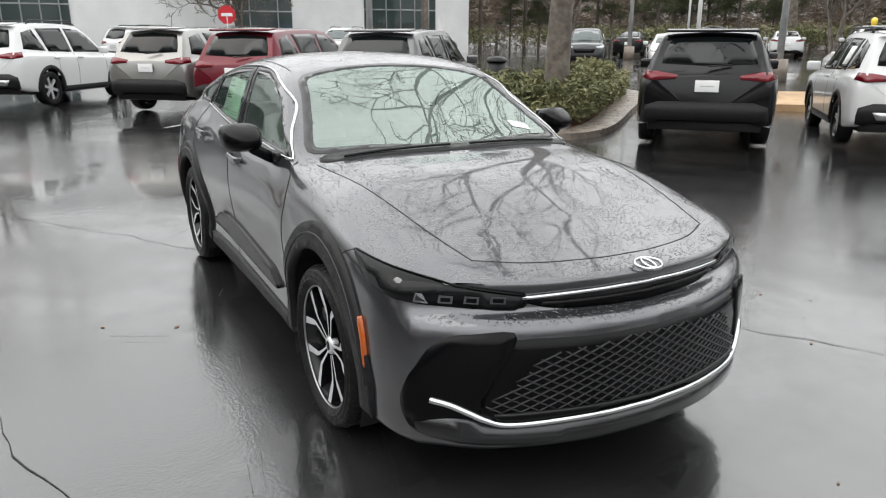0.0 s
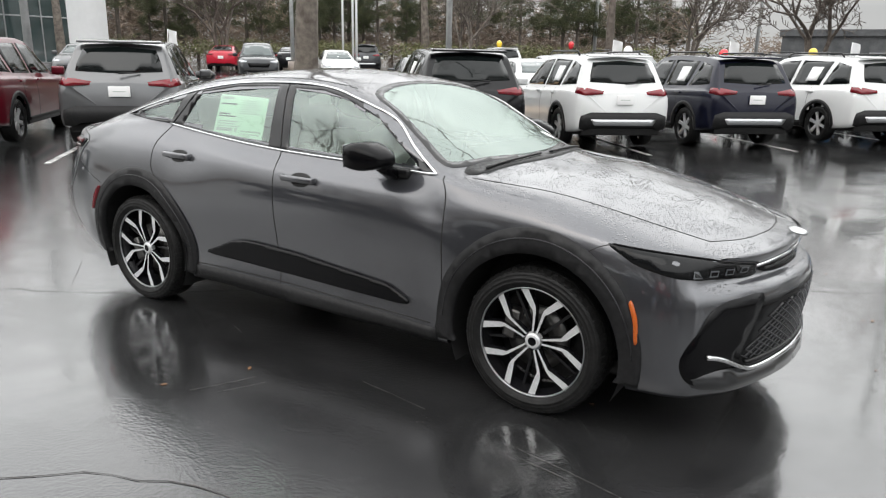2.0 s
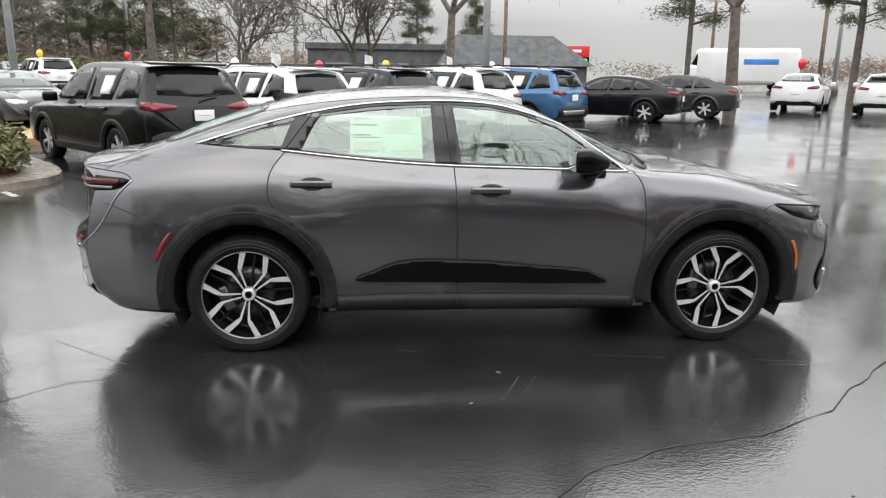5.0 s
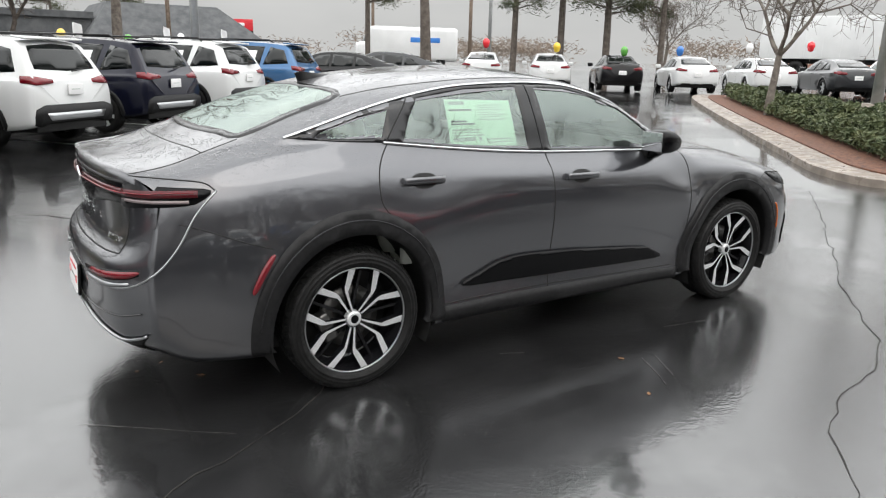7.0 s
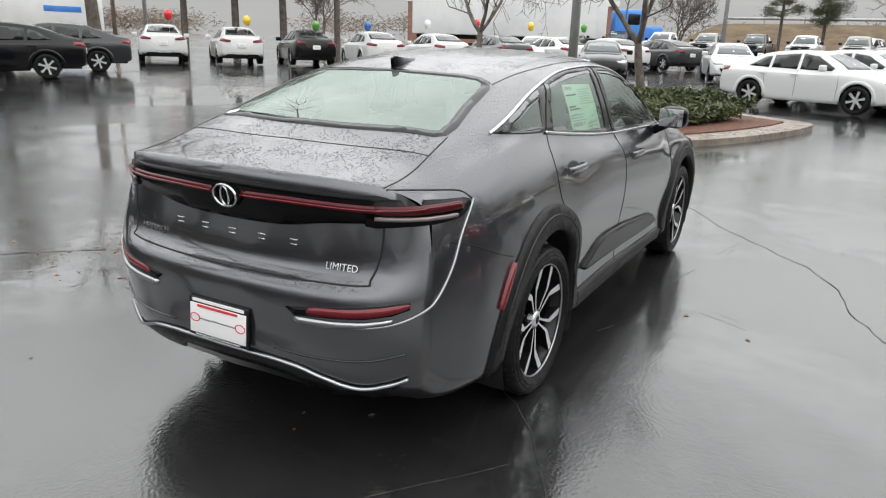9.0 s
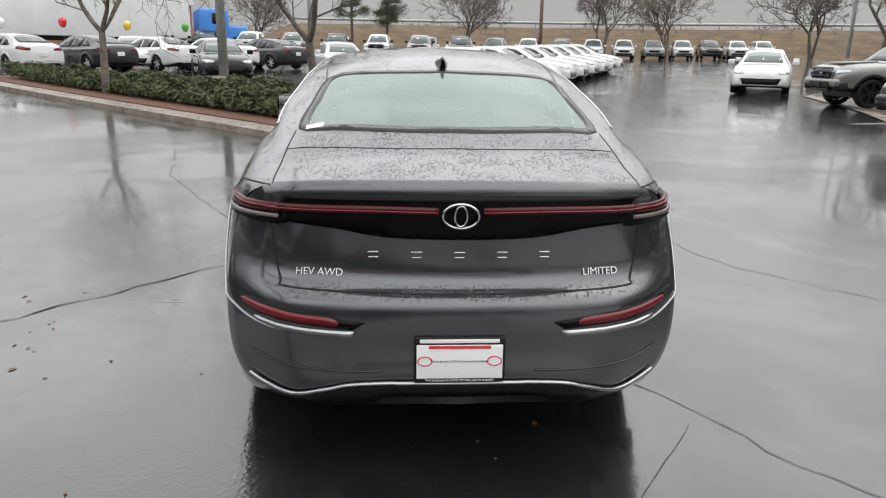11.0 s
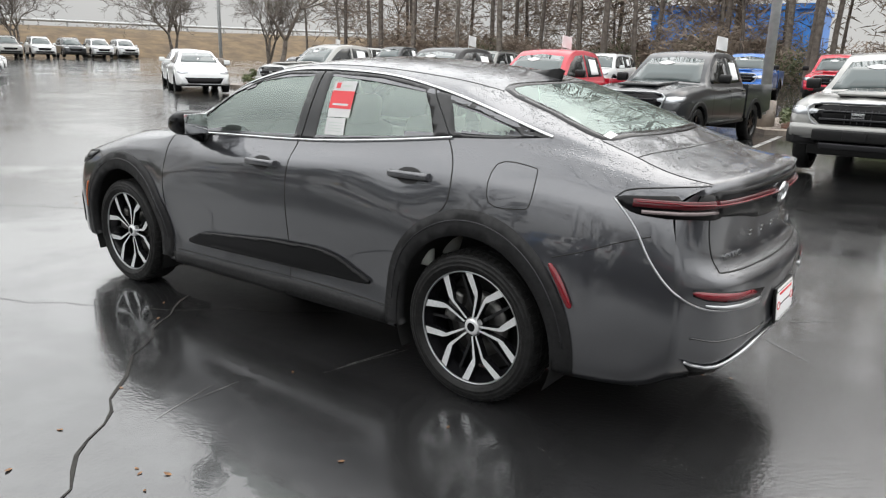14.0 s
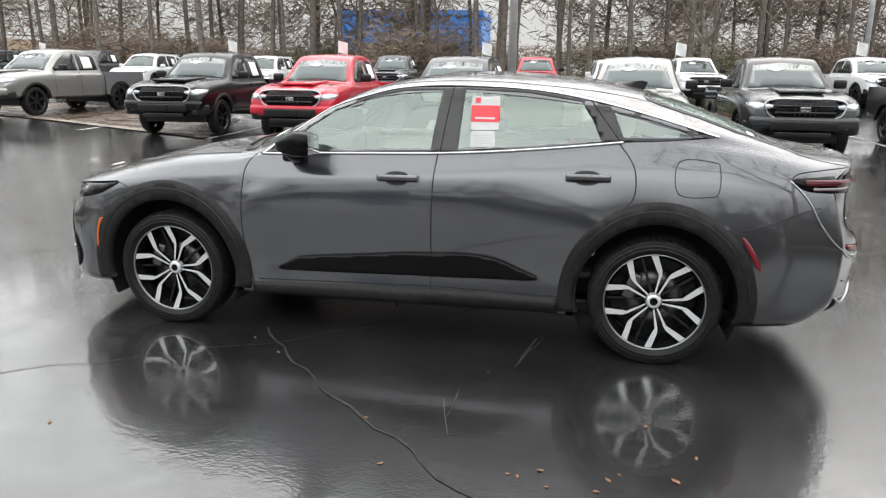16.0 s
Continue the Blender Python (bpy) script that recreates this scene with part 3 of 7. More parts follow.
part("bonnet_gap", skin.strip([tuple(p) for p in spline([(2.10, -.56), (2.2, -.38), (2.255, -.18), (2.27, 0), (2.255, .18), (2.2, .38), (2.10, .56)], 5)], "T", 0.006, 0.002, 0.03, 0.0), M["seam"], hero)
part("cowl", skin.panel(smooth_poly([(1.0, -.68), (1.06, -.4), (1.10, 0), (1.06, .4), (1.0, .68), (.92, .66), (1.0, .35), (1.035, 0), (1.0, -.35), (.92, -.66)], 3), "T", 0.004, 0.05, 0.01), M["satin_black"], hero)
part("boot_gap", skin.strip([tuple(p) for p in spline([(-2.045, -.625), (-2.09, -.3), (-2.10, 0), (-2.09, .3), (-2.045, .625)], 5)], "T", 0.006, 0.002, 0.03, 0.0), M["seam"], hero)
BOOT = [(-.64, 1.02), (-.632, .86), (-.61, .765), (-.585, .742), (-.3, .735), (0, .732), (.3, .735), (.585, .742), (.61, .765), (.632, .86), (.64, 1.02)]
part("boot_gap", skin.strip([tuple(p) for p in spline(BOOT, 5)], "B", 0.008, 0.003, 0.03, 0.0), M["seam"], hero)

# cladding
for side in "RL":
    for sx in (1, -1):
        cx, cz, rx, rz = ARCH[sx]
        inner = arc(cx, cz, rx - .012, rz - .012, -18, 198, 40)
        outer = arc(cx, cz, rx + .082, rz + .10, 196, -16, 40)
        inner = [(x, max(z, .27)) for x, z in inner]
        outer = [(x, max(z, .262)) for x, z in outer]
        part("wheel_arch", skin.panel(inner + outer, side, 0.014, 0.045, 0.03), M["clad"], hero, "dark grey plastic wheel arch cladding")
        # bead of paler grey: the highlight on the cladding's edge put into its colour
        mid = [(x, z) for x, z in arc(cx, cz, rx + .045, rz + .055, 4, 176, 44)]
        part("arch_highlight", skin.strip(mid, side, 0.006, 0.005, 0.03, 0.013), M["mesh_grey"], hero)
    door = [(-.80, .428), (-.68, .488), (-.60, .522), (-.53, .54), (-.43, .55), (-.30, .548), (-.05, .536), (.166, .515), (.42, .492), (.574, .476), (.63, .458), (.725, .395), (.45, .392), (-.03, .402), (-.5, .415)]
    part("door_cladding", skin.panel(smooth_poly(door, 3), side, 0.019, 0.02, 0.015), M["gloss_black"], hero, "gloss black lower door cladding")
    sill = [(-.92, .325), (-.5, .33), (.3, .32), (.90, .30), (.90, .235), (.3, .235), (-.5, .245), (-.92, .25)]
    part("sill", skin.panel(sill, side, 0.012, 0.05, 0.02), M["clad"], hero, "dark grey plastic sill")
    amber = smooth_poly([(1.872, .635), (1.884, .64), (1.911, .57), (1.921, .475), (1.907, .472), (1.897, .56)], 4)
    part("side_marker", skin.panel(amber, side, 0.016, 0.03, 0.012), M["amber"], hero, "amber side marker")
    red = smooth_poly([(-1.845, .725), (-1.825, .73), (-1.865, .66), (-1.915, .575), (-1.93, .58), (-1.89, .665)], 4)
    part("side_marker", skin.panel(red, side, 0.016, 0.03, 0.012), M["red_mark"], hero, "red side reflector")

# door handles and mirrors
for s, side in ((-1, "R"), (1, "L")):
    for hx, hz in ((.0, .965), (-1.035, 1.005)):
        p, n = skin.drop((hx, hz), side)
        # no hollow is cut: a flat dark patch draws the shade behind the handle
        cup = part("recess_shade", skin.panel(smooth_poly([(hx - .075, hz), (hx - .04, hz + .028), (hx + .04, hz + .028), (hx + .075, hz), (hx + .04, hz - .038), (hx - .04, hz - .038)], 4), side, 0.002, 0.03, 0), M["satin_black"], hero)
        line = [(-.125, .0, .0), (-.12, .026, .002), (-.07, .034, .003), (0, .037, .003), (.07, .034, .002), (.105, .026, 0), (.112, .0, -.002)]
        bmh = bmesh.new()
        rows = []
        for k, (u, d, w) in enumerate(spline(line, 4)):
            c = Vector((hx + u, p.y + s * d, hz + w))
            rows.append([bmh.verts.new(c + Vector((0, s * .011 * math.cos(a), .0175 * math.sin(a)))) for a in [2 * math.pi * q / 10 for q in range(10)]])
        for a, b in zip(rows, rows[1:]):
            for q in range(10):
                bmh.faces.new((a[q], a[(q + 1) % 10], b[(q + 1) % 10], b[q]))
        bmh.faces.new(rows[0])
        bmh.faces.new(rows[-1][::-1])
        bmesh.ops.recalc_face_normals(bmh, faces=bmh.faces)
        part("door_handle", bmh, M["hero_paint"], hero, "body coloured door handle")
    mirror = new("mirror")
    mirror.parent = hero
    mirror["label"] = "gloss black door mirror with a grey back"
    bmm = bmesh.new()
    v = bmesh.ops.create_uvsphere(bmm, u_segments=24, v_segments=14, radius=1)["verts"]
    for q in v:
        x, y, z = q.co
        x = math.copysign(abs(x)**.7, x)
        y = math.copysign(abs(y)**.62, y)
        z = math.copysign(abs(z)**.62, z)
        taper = 1 - .45 * max(x, 0)
        q.co = Vector((.55 + .122 * x - .02 * y, s * (.965 + .098 * y * (1 - .25 * max(x, 0))), 1.145 + .07 * z * taper - .012 * max(x, 0)))
        if q.co.x < .45:
            q.co.x = .45
    part("housing", bmm, M["gloss_black"], mirror)
    part("mirror_glass", block((.004, .15, .11), pose(.448, s * .965, 1.145), 0.0015), M["chrome"], mirror)
    part("stalk", block((.075, .13, .055), pose(.60, s * .88, 1.072, s * 30), 0.018), M["gloss_black"], mirror)
    part("foot", block((.15, .05, .05), pose(.62, s * .815, 1.055), 0.015), M["satin_black"], mirror)


# wheels
def rim_arm(angles, radii, width, y0, y1):
    bm = bmesh.new()
    pts = [Vector((r * math.cos(a), 0, r * math.sin(a))) for a, r in zip(angles, radii)]
    lo, hi = [], []
    for i, p in enumerate(pts):
        t = (pts[min(i + 1, len(pts) - 1)] - pts[max(i - 1, 0)]).normalized()
        n = Vector((-t.z, 0, t.x))
        w = width[i] / 2
        yy = y0 + (y1 - y0) * (p.length / radii[-1])**1.5
        hi.append((p + n * w + Vector((0, yy, 0)), p - n * w + Vector((0, yy, 0))))
        lo.append((p + n * w * 1.15 + Vector((0, yy - .035, 0)), p - n * w * 1.15 + Vector((0, yy - .035, 0))))
    vs = [[bm.verts.new(c) for c in (a, b, d, e)] for (a, b), (e, d) in zip(hi, lo)]
    for p, q in zip(vs, vs[1:]):
        for j in range(4):
            f = bm.faces.new((p[j], p[(j + 1) % 4], q[(j + 1) % 4], q[j]))
            f.material_index = 0 if j == 0 else 1
    bm.faces.new(vs[0])
    bm.faces.new(vs[-1][::-1])
    bmesh.ops.recalc_face_normals(bm, faces=bm.faces)
    return bm


def make_hero_wheel(parent, x, s, turn):
    """A wheel whose outer face looks along y; s is the side."""
    w = new("wheel")
    w.parent = parent
    w.matrix_basis = pose(x, s * .79, HUB, 0, turn, 0 if s > 0 else 180)
    w["label"] = "machined alloy wheel with black pockets and a wet tyre"
    prof = [(.268, -.10), (.29, -.113), (.32, -.112), (.342, -.098), (.350, -.07), (.351, -.03), (.351, .03), (.350, .07), (.342, .096), (.333, .104), (.330, .1075), (.326, .106), (.315, .111), (.311, .1145), (.307, .112), (.297, .1135), (.294, .1165), (.29, .113), (.28, .108), (.268, .098)]
    t = part("tyre", lathe(prof, 72), M["rubber"], w, "black wet road tyre")
    lugs = bmesh.new()
    for k in range(64):
        for yy, sl in ((.083, 10), (-.083, -10), (.022, 24), (-.022, -24)):
            b2 = block((.020, .034 if abs(yy) > .05 else .026, .006), pose(0, 0, 0, 0, 360 * k / 64) @ pose(0, yy, .3495 if abs(yy) < .05 else .3455, -math.copysign(24, yy) if abs(yy) > .05 else 0, 0, sl))
            tmp = bpy.data.meshes.new("lug")
            b2.to_mesh(tmp)
            b2.free()
            lugs.from_mesh(tmp)
            bpy.data.meshes.remove(tmp)
    tagged(part("tread", lugs, M["rubber"], w, smooth=False), kind="stuff")
    for yy in (-.045, 0, .045):
        part("tread_groove", lathe([(.3515, yy - .004), (.353, yy), (.3515, yy + .004)], 60, True), M["seam"], w)
    part("rim", lathe([(.272, -.095), (.25, -.09), (.235, -.03), (.24, .05), (.256, .075), (.258, .09)], 60), M["black_rim"], w)
    part("rim_lip", lathe([(.259, .086), (.260, .095), (.264, .098), (.267, .096), (.265, .088)], 72, True), M["satin_chrome"], w)
    part("brake_disc", lathe([(.06, .012), (.155, .012), (.155, -.012), (.06, -.012)], 40, True), M["disc"], w)
    part("barrel", lathe([(.0, -.05), (.23, -.05)], 40), M["satin_black"], w)
    part("caliper", block((.07, .07, .15), pose(.135, .02, .03), .015), M["disc"], w)
    for k in range(5):
        a = radians(90 + 72 * k)
        for d in (1, -1):
            ang = [a + d * radians(q) for q in (13, 9.6, 9, 11.5, 21.5)]
            rad = [.045, .10, .152, .172, .264]
            ob = part("spoke", rim_arm(ang, rad, [.009, .011, .015, .026, .034], .068, .088), [M["alloy"], M["black_rim"]], w, smooth=False)
        ang = [a + radians(36)] * 3
        part("rib", rim_arm(ang, [.04, .15, .262], [.016, .014, .012], .03, .05), [M["black_rim"], M["black_rim"]], w, smooth=False)
    part("hub_cap", lathe([(0, .076), (.028, .076), (.036, .0735), (.040, .066), (.042, .04)], 28), M["alloy"], w)
    part("hub_badge", lathe([(0, .0785), (.017, .078), (.021, .0765)], 24), M["gloss_black"], w)
    return w


for x, s, turn in ((AXLE, -1, -11), (-AXLE, -1, 25), (AXLE, 1, -16), (-AXLE, 1, -18)):
    make_hero_wheel(hero, x, s, turn)

# nose: slot, lamps, grille, lip
SLOT = [(-.46, .772), (-.3, .782), (0, .787), (.3, .782), (.46, .772), (.45, .752), (.33, .726), (0, .72), (-.33, .726), (-.45, .752)]
part("upper_grille", skin.panel(smooth_poly(SLOT, 3), "F", 0.004, 0.05, 0.012), M["gloss_black"], hero, "gloss black slot between the headlamps")
part("nose_trim", skin.strip([tuple(p) for p in spline([(-.47, .776), (-.3, .787), (0, .793), (.3, .787), (.47, .776)], 6)], "F", 0.013, 0.012, 0.04, 0.003), M["chrome"], hero, "bright chrome strip under the bonnet edge")
part("slot_bar", skin.strip([tuple(p) for p in spline([(-.40, .752), (-.3, .752), (0, .753), (.3, .752), (.40, .752)], 6)], "F", 0.012, 0.01, 0.04, 0.004), M["satin_black"], hero)
GRILLE = [(-.43, .60), (-.2, .637), (0, .645), (.2, .637), (.43, .60), (.62, .40), (.55, .365), (.3, .372), (0, .375), (-.3, .372), (-.55, .365), (-.62, .40)]
MOUTH = [(-.52, .648), (-.3, .652), (0, .656), (.3, .652), (.52, .648), (.56, .58), (.61, .45), (.62, .36), (.52, .32), (0, .33), (-.52, .32), (-.62, .36), (-.61, .45), (-.56, .58)]
part("lower_grille", skin.panel(smooth_poly(MOUTH, 3), "F", 0.005, 0.05, 0.015), M["gloss_black"], hero, "gloss black bumper opening")
for d in (1, -1):
    for k in range(-18, 19):
        # slanted bars of the diamond mesh
        x0 = k * .062
        seg = []
        for q in range(25):
            z = .37 + .28 * q / 24
            y = x0 + d * (z - .51) * 1.9
            if inside((y, z), GRILLE):
                seg.append((y, z))
        if len(seg) > 3:
            part("grille_bar", skin.strip(seg, "F", 0.0055, 0.006, 0.04, 0.005), M["mesh_grey"], hero)
part("air_slat", skin.strip([tuple(p) for p in spline([(-.58, .372), (-.3, .378), (0, .38), (.3, .378), (.58, .372)], 5)], "F", 0.014, 0.02, 0.05, 0.004), M["satin_black"], hero)
LIP = [(-.765, .425), (-.70, .405), (-.60, .352), (-.52, .335), (-.3, .343), (0, .348), (.3, .343), (.52, .335), (.60, .352), (.70, .405), (.765, .425)]
part("bumper_trim", skin.strip([tuple(p) for p in spline(LIP, 6)], "F", 0.024, 0.022, 0.03, 0.004), M["chrome"], hero, "bright chrome lower bumper strip")
CHIN = [(-.79, .33), (-.66, .36), (-.54, .325), (-.3, .332), (0, .338), (.3, .332), (.54, .325), (.66, .36), (.79, .33), (.74, .275), (.5, .262), (0, .278), (-.5, .262), (-.74, .275)]
part("bumper_lip", skin.panel(smooth_poly(CHIN, 3), "F", 0.012, 0.05, 0.02), M["lip"], hero, "dark silver bumper lip")
for s in (1, -1):
    d = Vector((-.62, -.78 * s, 0)).normalized()
    slant = (d, Vector((0, 0, 1)).cross(d) * -1)
    ax = slant[1]

    def on(p, ax=ax, d=d):
        up = ax.cross(d)
        v = Vector(p)
        return (v.dot(ax), v.dot(up))

    lamp = [on(p) for p in ((1.775, .878 * s, .866), (1.90, .84 * s, .852), (2.05, .75 * s, .833), (2.18, .62 * s, .808), (2.285, .46 * s, .782), (2.29, .455 * s, .762), (2.275, .50 * s, .728), (2.16, .68 * s, .740), (2.02, .80 * s, .757), (1.90, .862 * s, .79), (1.84, .872 * s, .82))]
    hl = part("headlamp", skin.panel(smooth_poly(lamp, 3), slant, 0.006, 0.04, 0.015), M["lamp_glass"], hero, "slim smoked headlamp")
    for k, (fx, fy) in enumerate(((2.085, .735), (2.135, .67), (2.185, .60), (2.235, .53))):
        c = on((fx, fy * s, .768))
        sg = 1 if c[0] > on((2.0, .8 * s, .768))[0] else -1
        q = [(c[0] - .027, c[1] - .014), (c[0] - .022, c[1] + .016), (c[0] + .024, c[1] + .014), (c[0] + .02, c[1] - .016)]
        part("lamp_cell", skin.panel(q, slant, 0.0095, 0.03, 0), M["led"], hl)
        part("lamp_eye", skin.panel(inset(q, .007), slant, 0.0115, 0.03, 0), M["gloss_black"], hl)
    top = [on(p) for p in ((1.79, .88 * s, .868), (1.90, .84 * s, .856), (2.05, .75 * s, .838), (2.18, .62 * s, .814), (2.285, .46 * s, .787))]
    part("lamp_line", skin.strip([tuple(p) for p in spline(top, 5)], slant, 0.008, 0.006, 0.03, 0.004), M["gloss_black"], hl)
    wing = [on(p) for p in ((2.305, .50 * s, .672), (2.24, .62 * s, .665), (2.21, .68 * s, .657), (2.17, .74 * s, .628), (2.135, .785 * s, .55), (2.09, .83 * s, .42), (2.11, .82 * s, .33), (2.16, .77 * s, .30), (2.25, .62 * s, .34), (2.27, .585 * s, .45), (2.30, .51 * s, .60))]
    part("bumper_vent", skin.panel(smooth_poly(wing, 3), slant, 0.009, 0.05, 0.015), M["gloss_black"], hero, "gloss black corner of the bumper")

# badges: plain ovals and rings only
def badge(x, z, face, rad):
    p, n = skin.drop((0, z), face)
    e = new("badge")
    e.parent = hero
    e["label"] = "chrome oval badge"
    up = Vector((0, 1, 0)).cross(n).normalized()
    if up.z < 0:
        up = -up
    yy = up.cross(n)
    for nm, a, b, w, dz in (("outer_ring", rad, rad * .70, .010, 0), ("inner_ring", rad * .34, rad * .60, .008, 0)):
        pts = [p + n * .014 + yy * (a * math.cos(t)) + up * (b * math.sin(t) + dz) for t in [2 * math.pi * k / 40 for k in range(40)]]
        part(nm, bead(pts, [n] * 40, w, .01, True), M["chrome"], e)


badge(2.35, .838, "F", .056)
badge(-2.47, 1.0, "B", .060)

# tail: light bar, lamps, letters, plate, trim
BAR = [(-.64, 1.052), (-.5, 1.058), (-.3, 1.064), (0, 1.066), (.3, 1.064), (.5, 1.058), (.64, 1.052), (.645, .975), (.60, .962), (.55, .956), (.42, .945), (.25, .918), (0, .912), (-.25, .918), (-.42, .945), (-.55, .956), (-.60, .962), (-.645, .975)]
bar = part("tail_panel", skin.panel(smooth_poly(BAR, 3), "B", 0.005, 0.05, 0.012), M["gloss_black"], hero, "gloss black panel across the tail")
for s in (1, -1):
    part("light_strip", skin.strip([tuple(p) for p in spline([(.075 * s, 1.012), (.3 * s, 1.014), (.63 * s, 1.008)], 6)], "B", 0.03, 0.012, 0.03, 0.006), M["red_lens"], bar, "dark red light strip")
    part("light_line", skin.strip([tuple(p) for p in spline([(.075 * s, 1.012), (.3 * s, 1.014), (.64 * s, 1.008)], 6)], "B", 0.005, 0.008, 0.03, 0.017), M["red_mark"], bar)
    d = Vector((.70, -.71 * s, 0)).normalized()
    ax = Vector((0, 0, 1)).cross(d) * -1

    def onb(p, ax=ax, d=d):
        up = ax.cross(d)
        v = Vector(p)
        return (v.dot(ax), v.dot(up))

    lampb = [onb(p) for p in ((-2.08, .83 * s, 1.022), (-2.2, .78 * s, 1.034), (-2.3, .72 * s, 1.04), (-2.38, .63 * s, 1.044), (-2.40, .61 * s, .955), (-2.32, .72 * s, .956), (-2.2, .79 * s, .962), (-2.12, .82 * s, .975))]
    tl = part("tail_lamp", skin.panel(smooth_poly(lampb, 3), (d, ax), 0.008, 0.04, 0.015), M["gloss_black"], hero, "wraparound tail lamp with a red band over a clear one")
    for nm, zz, wide, tall, x0, y0, mat in (("red_band", 1.008, .034, .010, -2.125, .815, "red_lens"), ("red_line", 1.010, .007, .016, -2.14, .81, "red_mark"), ("clear_band", .978, .016, .008, -2.15, .805, "pale_lens")):
        ln = [onb(p) for p in ((x0, y0 * s, zz), (-2.2, .785 * s, zz), (-2.3, .72 * s, zz), (-2.385, .625 * s, zz))]
        part(nm, skin.strip([tuple(p) for p in spline(ln, 5)], (d, ax), wide, tall, 0.03, 0.008), M[mat], tl)
    # body edge and silver line that sweeps down the corner
    sweep = [onb(p) for p in ((-2.06, .835 * s, 1.02), (-2.13, .82 * s, .92), (-2.20, .82 * s, .80), (-2.28, .80 * s, .70), (-2.36, .74 * s, .635), (-2.42, .64 * s, .605), (-2.47, .50 * s, .60), (-2.49, .36 * s, .602))]
    part("bumper_trim", skin.strip([tuple(p) for p in spline(sweep, 6)], (d, ax), 0.009, 0.006, 0.03, 0.002), M["satin_chrome"], hero, "silver line round the bumper corner")
    part("tail_gap", skin.strip([tuple(p) for p in spline([onb(p) for p in ((-2.36, .65 * s, 1.08), (-2.25, .73 * s, 1.07), (-2.12, .81 * s, 1.055), (-2.06, .835 * s, 1.02))], 6)], (d, ax), 0.006, 0.002, 0.03, 0.001), M["seam"], hero)
    refl = [(.42 * s, .628), (.52 * s, .632), (.62 * s, .640), (.70 * s, .655), (.745 * s, .675), (.745 * s, .69), (.66 * s, .677), (.55 * s, .664), (.44 * s, .656), (.41 * s, .642)]
    blade = [(.37 * s, .588), (.50 * s, .592), (.62 * s, .605), (.70 * s, .625), (.70 * s, .634), (.62 * s, .621), (.50 * s, .613), (.35 * s, .610)]
    part("bumper_blade", skin.panel(blade, "B", 0.010, 0.03, 0.01), M["satin_chrome"], hero, "flat silver end of the bumper line")
    part("reflector_frame", skin.panel(inset([(.33 * s, .640), (.36 * s, .622)] + refl[1:8], -.006), "B", 0.004, 0.04, 0.008), M["gloss_black"], hero)
    part("rear_reflector", skin.panel(smooth_poly(refl, 3), "B", 0.006, 0.04, 0.01), M["red_mark"], hero, "red bumper reflector")
    # the fold in the bumper: its shade drawn as a dark grey strip
    part("crease_shade", skin.strip([tuple(p) for p in spline([(.26 * s, .468), (.45 * s, .462), (.62 * s, .468), (.74 * s, .50)], 6)], "B", 0.008, 0.005, 0.03, 0.001), M["lip"], hero)
part("bumper_trim", skin.strip([tuple(p) for p in spline([(-.735, .40), (-.68, .375), (-.58, .355), (-.45, .395), (-.33, .425), (0, .43), (.33, .425), (.45, .395), (.58, .355), (.68, .375), (.735, .40)], 6)], "B", 0.012, 0.012, 0.03, 0.008), M["satin_chrome"], hero, "bright chrome strip under the rear bumper")
UNDER = [(-.72, .38), (-.66, .365), (-.58, .343), (-.45, .383), (-.33, .413), (0, .418), (.33, .413), (.45, .383), (.58, .343), (.66, .365), (.72, .38), (.62, .30), (.45, .285), (0, .30), (-.45, .285), (-.62, .30)]
part("rear_valance", skin.panel(UNDER, "B", 0.009, 0.05, 0.015), M["satin_black"], hero)
for k, yy in enumerate((.292, .146, 0.0, -.146, -.292)):
    # the five spaced letters of the model name as plain strokes
    p, n = skin.drop((yy, .855), "B")
    part("name_bar", block((.006, .038, .006), pose(p.x - .004, yy, .866), .002), M["chrome"], hero)
    part("name_bar", block((.006, .034, .005), pose(p.x - .004, yy, .848), .002), M["chrome"], hero)


def lettering(text, size, m, mat, parent, name="lettering", thick=0.002):
    cu = bpy.data.curves.new(name, "FONT")
    cu.body, cu.size, cu.extrude, cu.align_x, cu.align_y = text, size, thick, "CENTER", "CENTER"
    tmp = bpy.data.objects.new(name, cu)
    scene.collection.objects.link(tmp)
    dg = bpy.context.evaluated_depsgraph_get()
    me = bpy.data.meshes.new_from_object(tmp.evaluated_get(dg))
    bpy.data.objects.remove(tmp)
    me.materials.clear()
    me.materials.append(mat)
    ob = new(name, me)
    ob.parent = parent
    ob.matrix_basis = m
    return ob


def on_tail(y, z, lift=.003):
    p, n = skin.drop((y, z), "B")
    right = Vector((0, 0, 1)).cross(n).normalized()
    m = Matrix((right, n.cross(right), n)).transposed().to_4x4()
    m.translation = p + n * lift
    return m


lettering("LIMITED", .036, on_tail(-.495, .79, .006), M["chrome"], hero, "trim_lettering")
lettering("HEV AWD", .036, on_tail(.475, .79, .006), M["chrome"], hero, "trim_lettering")

plate = new("number_plate")
plate.parent = hero
plate["label"] = "white dealer plate in a dark frame with red print"
plate.matrix_basis = pose(-2.532, 0, .517, 0, 4, 0)
part("plate_frame", block((.014, .31, .158), None, .005), M["satin_black"], plate)
part("plate_sheet", block((.004, .292, .118), pose(-.008, 0, -.006), .001), M["white"], plate)
part("print_bar", block((.003, .27, .013), pose(-.008, 0, .066), .001), M["white"], plate)
part("print_bar", block((.003, .21, .010), pose(-.0115, 0, .046), .001), M["red_ink"], plate)
